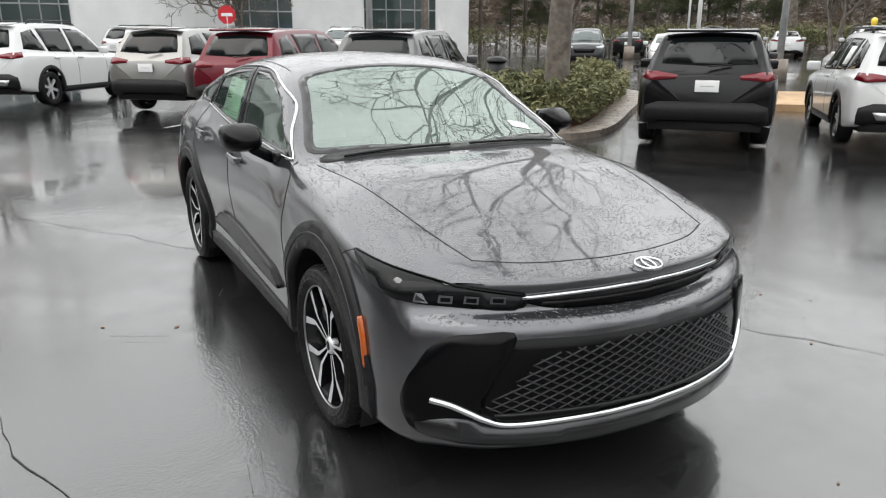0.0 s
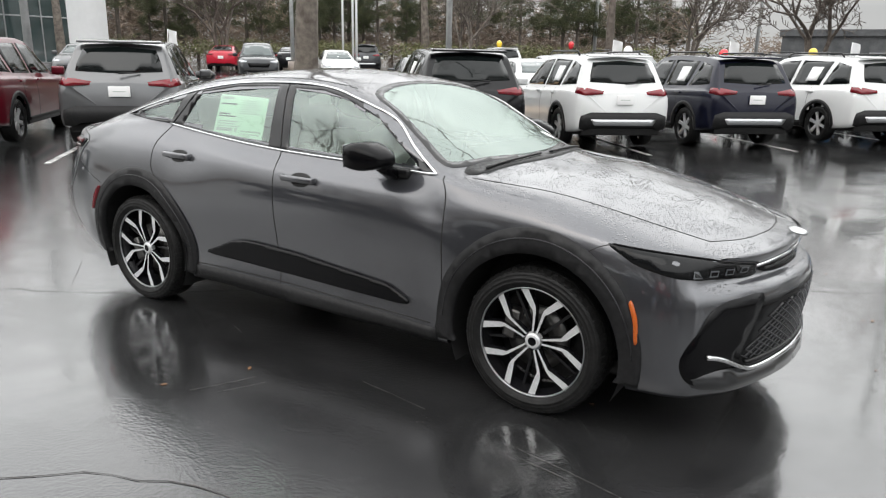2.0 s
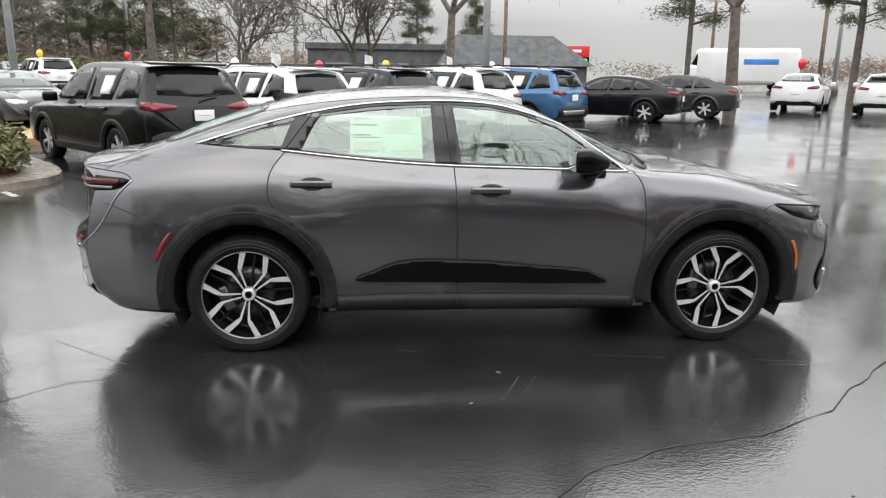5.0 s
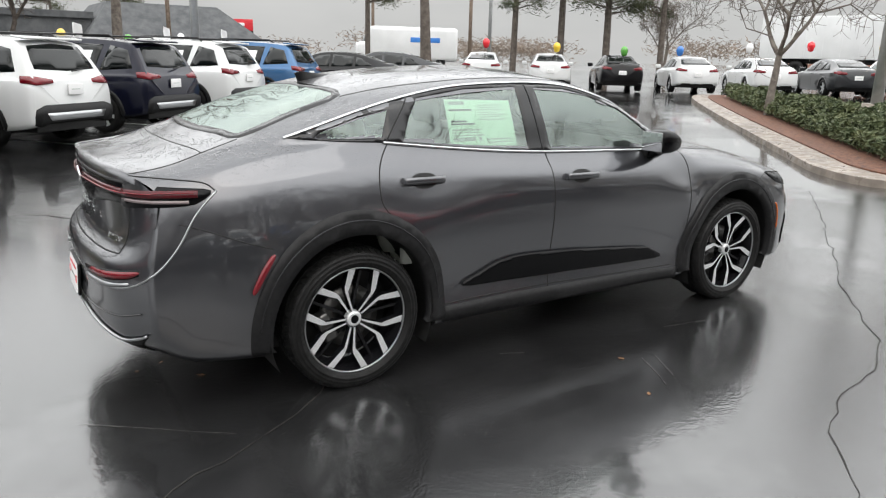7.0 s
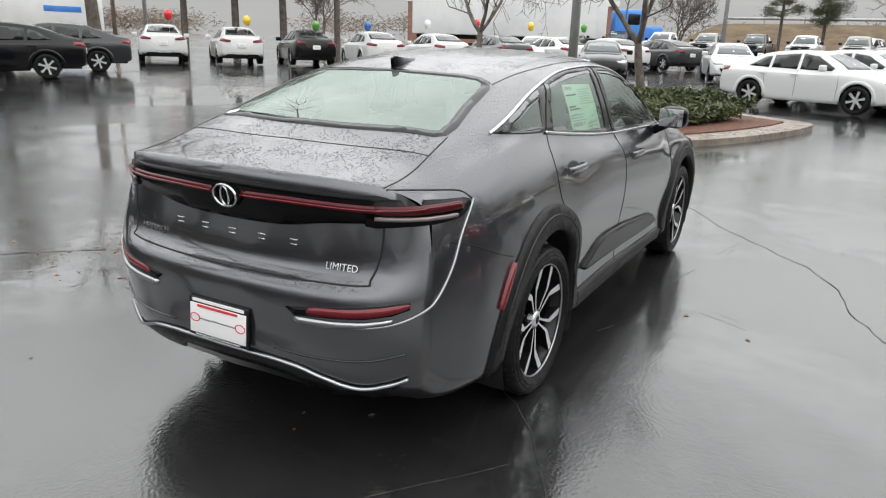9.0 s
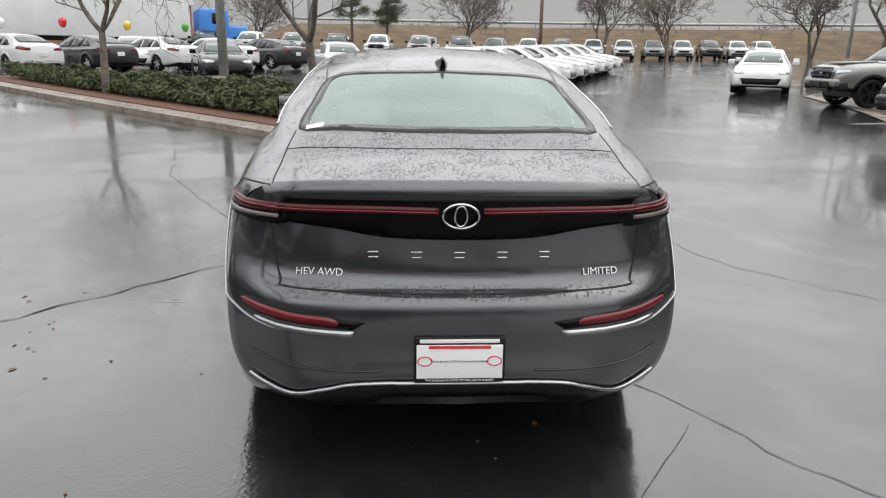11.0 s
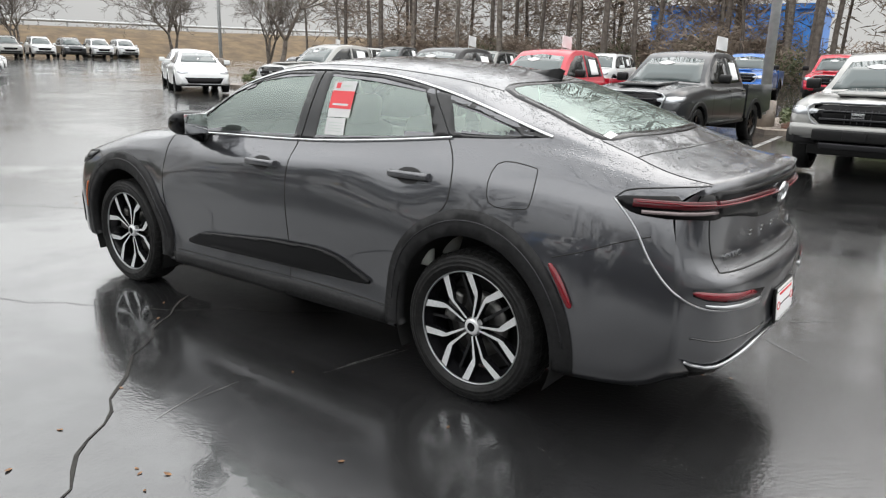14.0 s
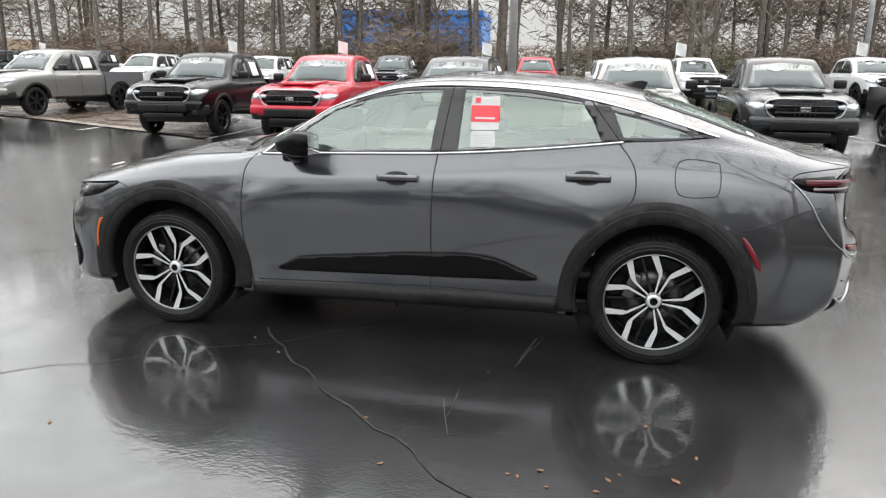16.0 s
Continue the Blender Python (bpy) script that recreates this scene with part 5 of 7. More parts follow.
    if kind == "saloon":
        part("rear_bumper", sk.panel([(-.6, .46), (.6, .46), (.55, .36), (-.55, .36)], "B", .015, .12, .02), M["clad"], car)
        part("grille", sk.panel([(-.62, .52), (.62, .52), (.52, .33), (-.52, .33)], "F", .02, .1, .02), M["gloss_black"], car)
        for s in (1, -1):
            d = Vector((.8, -.6 * s, 0)).normalized()
            ax = Vector((0, 0, 1)).cross(d) * -1
            up = ax.cross(d)
            q = [(Vector(p).dot(ax), Vector(p).dot(up)) for p in ((-2.10, .84 * s, .90), (-2.15, .82 * s, .98), (-2.27, .66 * s, .98), (-2.31, .42 * s, .93), (-2.31, .42 * s, .86), (-2.25, .72 * s, .86))]
            part("tail_lamp", sk.panel(q, (d, ax), .012, .08, .02), M["red_mark"], car)
    if kind == "pickup":
        part("grille", sk.panel([(-.56, 1.0), (.56, 1.0), (.60, .86), (.46, .74), (-.46, .74), (-.60, .86)], "F", .02, .1, .03), M["gloss_black"], car)
        part("grille_frame", sk.strip(smooth_poly([(-.58, 1.0), (0, 1.02), (.58, 1.0), (.62, .86), (.48, .73), (0, .72), (-.48, .73), (-.62, .86)], 3), "F", .026, .03, .06, .02, True), M["satin_chrome"], car)
        part("badge", block((.02, .16, .08), pose(2.57, 0, .88), .008), M["chrome"], car)
        part("front_bumper", block((.24, 1.74, .20), pose(2.47, 0, .655), .07), SWAP, car)
        part("lower_intake", block((.2, 1.1, .17), pose(2.50, 0, .60), .03), M["satin_black"], car)
        part("skid_plate", block((.16, .9, .09), pose(2.48, 0, .47, 0, 20), .02), M["mesh_grey"], car)
        for s in (1, -1):
            part("bumper_corner", block((.34, .36, .22), pose(2.36, s * .72, .56, 0, 0, -s * 28), .05), M["clad"], car)
            bmg = bmesh.new()
            cone(bmg, .055, .055, .05, pose(2.52, s * .70, .60, 0, 90, 0), 14)
            part("fog_lamp", bmg, M["head_lens"], car)
        part("windscreen_label", sk.panel(smooth_poly([(-.30, 1.55), (-.14, 1.59), (.02, 1.55), (-.14, 1.51)], 3), "F", .012, .08, 0), M["tag"], car, "white oval label in the windscreen")
        part("bonnet_bulge", block((1.0, .72, .05), pose(1.75, 0, 1.185, 0, 3), .024), SWAP, car)
        for k in range(-6, 7):
            part("grille_slat", block((.02, .012, .20 if abs(k) < 5 else .12), pose(2.57 - .004 * k * k, .08 * k, .865), .004), M["mesh_grey"], car)
        part("grille_bar", block((.03, .9, .022), pose(2.58, 0, .93), .01), M["mesh_grey"], car)
        part("grille_bar", block((.03, .96, .03), pose(2.58, 0, .82), .01), M["mesh_grey"], car)
        part("number_panel", block((.03, .3, .13), pose(2.61, 0, .60), .01), M["satin_black"], car)
        # load bed with its sides, tailgate and floor
        for s in (1, -1):
            bm2 = bmesh.new()
            n, zt = 18, 1.17
            outline = [(-1.0, .5), (-1.0, zt), (-2.68, zt), (-2.70, .62), (-2.2, .56)] + [(-wb + (r + .06) * math.cos(t), r + (r + .06) * math.sin(t)) for t in np.linspace(math.pi * .92, .26, 12)]
            va = [bm2.verts.new((x, s * .93, z)) for x, z in outline]
            vb = [bm2.verts.new((x, s * .80, z)) for x, z in outline]
            bm2.faces.new(va)
            bm2.faces.new(vb[::-1])
            for i in range(len(va)):
                j = (i + 1) % len(va)
                bm2.faces.new((va[i], va[j], vb[j], vb[i]))
            bmesh.ops.recalc_face_normals(bm2, faces=bm2.faces)
            part("bed_side", bm2, SWAP, car, smooth=False)
            poly = arc(-wb, r, r + .05, r + .05, 8, 172, 14) + arc(-wb, r, r + .13, r + .12, 172, 8, 14)
            bm3 = bmesh.new()
            fa = [bm3.verts.new((x, s * .955, z)) for x, z in poly]
            fb = [bm3.verts.new((x, s * .90, z)) for x, z in poly]
            bm3.faces.new(fa)
            for i in range(len(fa)):
                bm3.faces.new((fa[i], fa[(i + 1) % len(fa)], fb[(i + 1) % len(fa)], fb[i]))
            bmesh.ops.recalc_face_normals(bm3, faces=bm3.faces)
            part("wheel_arch", bm3, M["clad"], car, smooth=False)
        part("tailgate", block((.07, 1.62, .52), pose(-2.66, 0, .90), .02), SWAP, car)
        part("bed_floor", block((1.7, 1.6, .06), pose(-1.83, 0, .70), .01), M["satin_black"], car)
        part("rear_bumper", block((.16, 1.7, .2), pose(-2.76, 0, .6), .04), M["satin_chrome"], car)
        for s in (1, -1):
            part("step_bar", tube([(.95, s * .88, .47), (-.95, s * .88, .47)], .045, 8), M["satin_black"], car)
    for s in (1, -1):
        fx, fy, fz = {"suv": (2.16, .70, .83), "saloon": (2.12, .66, .70), "pickup": (2.44, .72, .92)}[kind]
        d = Vector((-.75, -.66 * s, 0)).normalized()
        ax = Vector((0, 0, 1)).cross(d) * -1
        up = ax.cross(d)
        q = [(Vector(p).dot(ax), Vector(p).dot(up)) for p in ((fx - .22, (fy + .16) * s, fz + .05), (fx, fy * s, fz + .055), (fx + .08, (fy - .22) * s, fz + .02), (fx + .08, (fy - .2) * s, fz - .04), (fx, fy * s, fz - .06), (fx - .15, (fy + .14) * s, fz - .01))]
        part("headlamp", sk.panel(q, (d, ax), .014, .08, .02), M["head_lens"], car)
        mx, mz = {"suv": (.66, 1.12), "saloon": (.55, 1.03), "pickup": (.72, 1.28)}[kind]
        part("mirror", block((.12, .22, .16), pose(mx, s * 1.02, mz), .04), SWAP if kind != "pickup" else M["satin_black"], car)
        hz = {"suv": .98, "saloon": .86, "pickup": 1.06}[kind]
        for hx in ((-.18, -1.05) if kind != "pickup" else (.02, -.72)):
            part("door_handle", block((.2, .035, .035), pose(hx, s * .93, hz), .012), SWAP, car)
        side = "L" if s > 0 else "R"
        xs = {"suv": (.88, -.31, -1.0), "saloon": (.88, -.16, -1.0), "pickup": (.92, -.04, -.86)}[kind]
        z0, z1 = {"suv": (.38, 1.06), "saloon": (.32, .95), "pickup": (.52, 1.17)}[kind]
        for xx in xs:
            part("door_gap", sk.strip([(xx, z0), (xx + .02, (z0 + z1) / 2), (xx - .01, z1)], side, .01, .003, .12, 0), M["seam"], car)
    if kind != "saloon":
        q = {"suv": [(-1.06, 1.19), (-.74, 1.18), (-.78, 1.46), (-1.10, 1.46)], "pickup": [(-.62, 1.26), (-.26, 1.25), (-.28, 1.58), (-.62, 1.57)]}[kind]
        part("window_sheet", sk.panel(q, "L", .016, .12, .004), M["white"], car, "white paper sheet in the window")
    zp = {"suv": .90, "saloon": .74, "pickup": .62}[kind]
    xp = {"suv": -2.30, "saloon": -2.36, "pickup": -2.86}[kind]
    pl = part("number_plate", block((.015, .31, .16), pose(xp, 0, zp), .004), M["white"], car)
    part("print_bar", block((.004, .18, .012), pose(xp - .008, 0, zp), .001), M["ink_grey"], pl)
    return car


PROTO = {}
KINDS = {
    "suv": ("suv", "parked_suv", "suv", False),
    "van": ("suv", "parked_minivan", "minivan", True),
    "saloon": ("saloon", "parked_saloon", "car", False),
    "pickup": ("pickup", "parked_pickup", "pickup", False),
}


def park(kind, paint, x, y, heading, words="", group="", stretch=(1, 1, 1), alloy=True):
    """A vehicle with the middle between its axles at x, y, nose at heading degrees from +x."""
    base, name, cat, van = KINDS[kind]
    label = f"{paint.replace('_', ' ')} {cat} parked on wet asphalt{words}"
    m = pose(x, y, rise(x, y), 0, 0, heading)
    if kind not in PROTO:
        car = make_vehicle(base, name, label, cat, van)
        PROTO[kind] = car
        car.matrix_basis = m
    else:
        car = copy_thing(PROTO[kind], m)
    car.scale = stretch
    for o in car.children_recursive:
        if o.type == "MESH" and o.data.materials and o.data.materials[0] == SWAP:
            o.material_slots[0].link = "OBJECT"
            o.material_slots[0].material = PAINT[paint]
    return tagged(car, label, cat, group)


def from_axle(kind, ax, ay, heading, rear=True, k=1.0):
    d = WHEELBASE[KINDS[kind][0]] * (1 if rear else -1) * k
    return ax + d * math.cos(radians(heading)), ay + d * math.sin(radians(heading)), heading


ROW = "row of parked vehicles facing the trees"
VAN = (1.1, 1.06, 1.035)
for paint, ax, ay, h in (("grey", -8.7, 4.1, 136), ("red", -10.6, 2.1, 136), ("silver", -12.7, .8, 138), ("black", -4.0, 7.4, 132)):
    park("van", paint, *from_axle("van", ax, ay, h, k=1.1), " in the near row", ROW, VAN)
for paint, ax, ay, h in (("white", -2.15, 9.6, 133), ("navy", -.25, 11.3, 133), ("white", 1.85, 13.4, 134), ("blue", 4.1, 15.2, 136)):
    park("suv", paint, *from_axle("suv", ax, ay, h), " with roof rails", ROW)
park("suv", "white", *from_axle("suv", -15.2, -2.3, 146), " beside the vans", ROW, (1.05, 1, 1.06))
park("saloon", "black", *from_axle("saloon", 8.2, 17.8, 146), " at the end", ROW)
park("saloon", "dark_grey", *from_axle("saloon", 10.9, 19.4, 146), " ending the row", ROW)
TRUCKS = "row of pickups facing the aisle"
for paint, ax, ay, h in (("silver", 14.6, -12.3, 86), ("black", 7.95, -10.0, 93), ("bright_red", 4.95, -9.8, 91), ("dark_grey", 1.95, -9.65, 88), ("silver", -1.7, -8.9, 88), ("dark_grey", -4.5, -9.6, 90), ("black", -8.2, -9.6, 92)):
    park("pickup", paint, *from_axle("pickup", ax, ay, h, False), " nose to the aisle", TRUCKS)
park("saloon", "white", *from_axle("saloon", 19.2, -12.0, 152, False), " nose to the aisle", "")
park("saloon", "white", 23.4, -14.3, 152, " behind another", "")
# long rank of white saloons
for k in range(9):
    h = -114
    nx, ny = 15.8 + 2.3 * k, -3.2 - 1.08 * k
    park("saloon", "white", nx - 2.3 * math.cos(radians(h)), ny - 2.3 * math.sin(radians(h)), h, " in a long white rank", "rank of white saloons")
# rank seen across the aisle with tails towards it
for k, paint in enumerate(("white", "white", "black", "white", "white", "dark_grey", "white", "white", "dark_grey")):
    park("saloon", paint, 16.6 + 2.05 * k, 23.2 - 2.05 * k, 52, " tail to the aisle", "rank with tails to the aisle")
park("saloon", "black", 23.5, 6.8, 200, " beyond the hedge", "")
park("saloon", "white", 26.8, 2.6, 196, " beyond the hedge", "")
park("saloon", "white", 29.5, 12.0, 196, " beyond the hedge", "")
# far rank of white vehicles nose on, below the bank
for k in range(12):
    park("suv", ("white", "white", "silver", "white", "dark_grey")[k % 5], 55 + .9 * k, -2.0 - 3.0 * k, 165, " in a far rank", "far rank below the bank")
for k in range(8):
    park("pickup", ("silver", "dark_grey", "white")[k % 3], 50 + .3 * k, 17.0 - 3.1 * k, 176, " in a far rank", "far rank below the bank")
# second and third ranks behind the pickups
for k, (kind, paint) in enumerate((("suv", "dark_grey"), ("suv", "white"), ("pickup", "dark_grey"), ("suv", "white"), ("suv", "silver"), ("suv", "white"), ("suv", "white"), ("pickup", "dark_grey"), ("pickup", "sky_blue"), ("pickup", "bright_red"), ("suv", "white"), ("pickup", "white"), ("suv", "silver"), ("pickup", "white"), ("suv", "silver"))):
    park(kind, paint, 29.5 - 3.1 * k, -27.5 + .12 * k, 96, " in the rear rank", "rear rank by the woods")
# cars seen past the hedge and between the near row
for k, (paint, x, y, h) in enumerate((("dark_grey", -24.0, 21.5, -42), ("white", -21.2, 24.0, -42), ("grey", -29.5, 16.0, -42), ("white", -33.0, 12.5, -42), ("black", -30, 30, 130), ("bright_red", -33.0, 27.5, 130), ("dark_grey", -27.0, 33.5, 130), ("white", -24, 36, 130), ("grey", -21, 38.5, 130), ("white", -16, 31, 130), ("grey", -13.2, 33, 130), ("white", -10.5, 25.5, 130))):
    park("saloon" if k % 3 else "suv", paint, x, y, h, " in a distant rank", "distant ranks")
for k, (paint, x, y) in enumerate((("white", -7.5, 17.5), ("grey", -5.2, 19.8), ("white", -2.6, 21.6), ("black", -.2, 23.6), ("grey", 2.2, 25.6), ("white", 4.6, 27.8), ("dark_grey", -10, 15.0))):
    park("suv" if k % 2 else "saloon", paint, x, y, -46, " behind the near row", "second rank nose to nose")
park("suv", "white", -31, 3, 120, " by the showroom", "")
park("suv", "silver", -33, 8, 120, " by the showroom", "")

# ---- planting, poles, buildings ----
M["concrete"] = grain(material("damp concrete kerb", (0.34, 0.31, 0.27), 0.6), 2.5, (0.15, 0.125, 0.105), (0.29, 0.245, 0.205), bump=0.3, bump_scale=60, rough=(0.25, 0.7))
M["mulch"] = grain(material("red brown mulch", (0.12, 0.05, 0.03), 0.8), 14, (0.05, 0.022, 0.014), (0.18, 0.075, 0.04), bump=1.0, bump_scale=40)
M["leaf"] = grain(material("juniper green", (0.055, 0.085, 0.03), 0.6), 3, (0.045, 0.068, 0.026), (0.115, 0.13, 0.055))
M["leaf_dull"] = grain(material("olive hedge", (0.09, 0.09, 0.04), 0.6), 3, (0.09, 0.10, 0.04), (0.2, 0.195, 0.09))
M["pine"] = grain(material("pine needles", (0.035, 0.055, 0.025), 0.7), 1.2, (0.04, 0.052, 0.024), (0.105, 0.115, 0.05))
M["brush"] = grain(material("brown winter brush", (0.12, 0.085, 0.06), 0.8), 0.5, (0.17, 0.13, 0.10), (0.33, 0.265, 0.21))
M["bark"] = grain(material("damp grey bark", (0.12, 0.10, 0.085), 0.8), 6, (0.075, 0.06, 0.05), (0.19, 0.165, 0.14), bump=0.6, bump_scale=30)
M["bark_dark"] = grain(material("dark wet bark", (0.06, 0.048, 0.04), 0.8), 5, (0.065, 0.052, 0.044), (0.15, 0.125, 0.105), bump=0.6, bump_scale=25)
M["galv"] = grain(material("galvanised pole", (0.42, 0.43, 0.43), 0.45, 0.5), 4, (0.36, 0.37, 0.37), (0.48, 0.49, 0.49))
M["wood_pole"] = grain(material("weathered utility pole", (0.2, 0.15, 0.11), 0.8), 5, (0.14, 0.10, 0.075), (0.27, 0.21, 0.16))
M["grass"] = grain(material("dead winter grass", (0.24, 0.16, 0.07), 0.9), 0.6, (0.065, 0.042, 0.02), (0.135, 0.09, 0.043), bump=0.5, bump_scale=8)
M["cladding_white"] = grain(material("white wall panels", (0.72, 0.73, 0.73), 0.5), 0.4, (0.66, 0.67, 0.67), (0.78, 0.79, 0.79))
M["wall_grey"] = grain(material("grey shingle cladding", (0.08, 0.084, 0.088), 0.8), 1.5, (0.055, 0.058, 0.062), (0.10, 0.104, 0.108), bump=0.4)
M["brick_wall"] = grain(material("dull brick", (0.28, 0.15, 0.11), 0.8), 2, (0.22, 0.11, 0.08), (0.34, 0.19, 0.14))
M["blue_wall"] = grain(material("blue roof sheeting", (0.03, 0.14, 0.5), 0.4), 1, (0.04, 0.19, 0.58), (0.07, 0.27, 0.72))
M["tan"] = grain(material("tan paving", (0.42, 0.27, 0.14), 0.6), 2, (0.34, 0.21, 0.11), (0.48, 0.32, 0.17))
M["line"] = grain(material("worn white line paint", (0.5, 0.5, 0.48), 0.4), 9, (0.10, 0.10, 0.10), (0.62, 0.62, 0.6), low=0.42, high=0.56)
M["crack"] = grain(material("asphalt crack", (0.012, 0.012, 0.012), 0.85), 20, (0.006, 0.006, 0.006), (0.03, 0.028, 0.024))
M["dead_leaf"] = grain(material("fallen leaf", (0.30, 0.15, 0.05), 0.6), 9, (0.10, 0.045, 0.02), (0.26, 0.13, 0.05))
for nm, col in (("red", (0.7, 0.02, 0.03)), ("yellow", (0.8, 0.55, 0.04)), ("green", (0.08, 0.32, 0.04)), ("white", (0.8, 0.8, 0.8)), ("blue", (0.03, 0.16, 0.5))):
    M["balloon_" + nm] = material(nm + " balloon rubber", col, 0.25, 0, 0.5)
M["sign_red"] = material("red sign face", (0.55, 0.02, 0.03), 0.4)
lit = M["sign_green"] = material("lit green sign", (0.05, 0.6, 0.1), 0.4)
lit.node_tree.nodes["Principled BSDF"].inputs["Emission Color"].default_value = (0.05, 0.9, 0.15, 1)
lit.node_tree.nodes["Principled BSDF"].inputs["Emission Strength"].default_value = 0.8
lit = M["sign_amber"] = material("lit amber sign", (0.8, 0.25, 0.03), 0.4)
lit.node_tree.nodes["Principled BSDF"].inputs["Emission Color"].default_value = (1.0, 0.3, 0.03, 1)
lit.node_tree.nodes["Principled BSDF"].inputs["Emission Strength"].default_value = 0.8


def at_ground(x, y, turn=0, lift=0.0):
    return pose(x, y, rise(x, y) + lift, 0, 0, turn)


def slab(name, outline, z0, z1, mat, label, category, kind="structure", bevel=0.0):
    bm = bmesh.new()
    vs = [bm.verts.new((x, y, rise(x, y) + z1)) for x, y in outline]
    top = bm.faces.new(vs)
    if top.normal.z < 0:
        top.normal_flip()
    r = bmesh.ops.extrude_face_region(bm, geom=[top])
    low = [v for v in r["geom"] if isinstance(v, bmesh.types.BMVert)]
    for v in vs:
        v.co.z = rise(v.co.x, v.co.y) + z0
    bmesh.ops.recalc_face_normals(bm, faces=bm.faces)
    bmesh.ops.triangulate(bm, faces=[f for f in bm.faces if len(f.verts) > 4])
    ob = part(name, bm, mat, smooth=False)
    return tagged(ob, label, category, kind=kind)


def leaf_cloud(bm, n, place, size, rng, flat=0.35):
    """Small folded leaves at random turns."""
    verts, faces = [], []
    for _ in range(n):
        c = place()
        s = size * rng.uniform(.6, 1.3)
        e = Euler((rng.uniform(-1, 1) * 1.2, rng.uniform(-1, 1) * 1.2, rng.uniform(0, 6.28))).to_matrix()
        k = len(verts)
        verts += [c + e @ Vector(p) for p in ((0, -s, 0), (s * flat, 0, s * .15), (0, s, 0), (-s * flat, 0, s * .15))]
        faces += [(k, k + 1, k + 2), (k, k + 2, k + 3)]
    return verts, faces


def stuff_mesh(name, verts, faces, mat, label, category):
    me = bpy.data.meshes.new(name)
    me.from_pydata([tuple(v) for v in verts], [], faces)
    me.materials.append(mat)
    return tagged(new(name, me), label, category, kind="stuff")


def hedge(outline, height, n, mat, label, seed):
    rng = random.Random(seed)
    xs, ys = [p[0] for p in outline], [p[1] for p in outline]
    inner = inset(outline, .35)

    def place():
        while True:
            x, y = rng.uniform(min(xs), max(xs)), rng.uniform(min(ys), max(ys))
            if inside((x, y), outline):
                break
        edge = 1.0 if inside((x, y), inner) else rng.uniform(.2, .8)
        bump = .72 + .38 * noise.noise((x * 1.1, y * 1.1, seed)) + .15 * noise.noise((x * 4, y * 4, seed))
        top = height * max(.25, bump) * edge
        z = top * (rng.random()**.35)
        return Vector((x, y, rise(x, y) + .17 + z))

    v, f = leaf_cloud(None, n, place, .075, rng)
    return stuff_mesh("hedge", v, f, mat, label, "hedge")


def island(outline, planted, label, hedge_words, height, n, seed, mat):
    slab("kerb", outline, -.1, .11, M["concrete"], label, "kerb")
    slab("mulch_bed", inset(outline, .55), .06, .135, M["mulch"], "red brown mulch bed within a kerb", "mulch")
    hedge(planted, height, n, mat, hedge_words, seed)


def rounded(poly, n=4):
    return smooth_poly(poly, n)


ISLAND_A = rounded([(-6.9, 3.9), (-5.7, 5.3), (-5.5, 6.6), (-7.2, 8.8), (-10.6, 12.4), (-12.2, 12.2), (-12.2, 10.6), (-9.0, 6.6), (-8.0, 4.6)])
ISLAND_B = rounded([(7.5, .9), (7.75, 2.1), (9.2, 3.7), (15.2, 9.9), (19.6, 14.0), (21.2, 13.6), (20.6, 11.4), (15.6, 4.2), (12.6, -.6), (11.5, -1.3), (8.9, -.3)])
island(ISLAND_A, inset(ISLAND_A, .4), "damp pale concrete kerb round a planted island", "clipped olive green hedge on a mulched island", .95, 24000, 3, M["leaf_dull"])
island(ISLAND_B, inset(ISLAND_B, 1.15), "damp pale concrete kerb round a planted island", "low spreading juniper bushes on a mulched island", .6, 42000, 5, M["leaf"])
ISLAND_C = rounded([(19.5, -16.2), (21.6, -15.0), (23.0, -17.0), (21.5, -19.0), (19.4, -18.2)])
island(ISLAND_C, inset(ISLAND_C, .5), "damp pale concrete kerb at the end of a rank", "low juniper bush beside a parked pickup", .6, 3000, 8, M["leaf"])
ISLAND_D = rounded([(1.2, -14.3), (-.4, -14.4), (-2.8, -14.6), (-3.0, -18.5), (1.2, -18.6)])
island(ISLAND_D, inset(ISLAND_D, .5), "damp pale concrete kerb behind the pickups", "dull green shrubs behind the pickups", .7, 5000, 9, M["leaf"])
slab("paving", [(-10.8, 13.0), (-8.4, 10.2), (-3.5, 15.2), (-5.6, 17.8)], -.05, .14, M["tan"], "tan paved strip in front of the second rank", "paving")


M["damp_apron"] = grain(material("brown wet concrete", (0.09, 0.065, 0.048), 0.3), 0.8, (0.05, 0.036, 0.027), (0.14, 0.105, 0.08), bump=0.2, bump_scale=40, rough=(0.12, 0.4))
slab("apron", [(18.6, -13.33), (13.09, -11.84), (7.22, -9.54), (8.72, -14.04), (14.36, -16.72), (21.74, -17.43)], -.05, .012, M["damp_apron"], "brown wet concrete apron below the parked pickups", "paving")

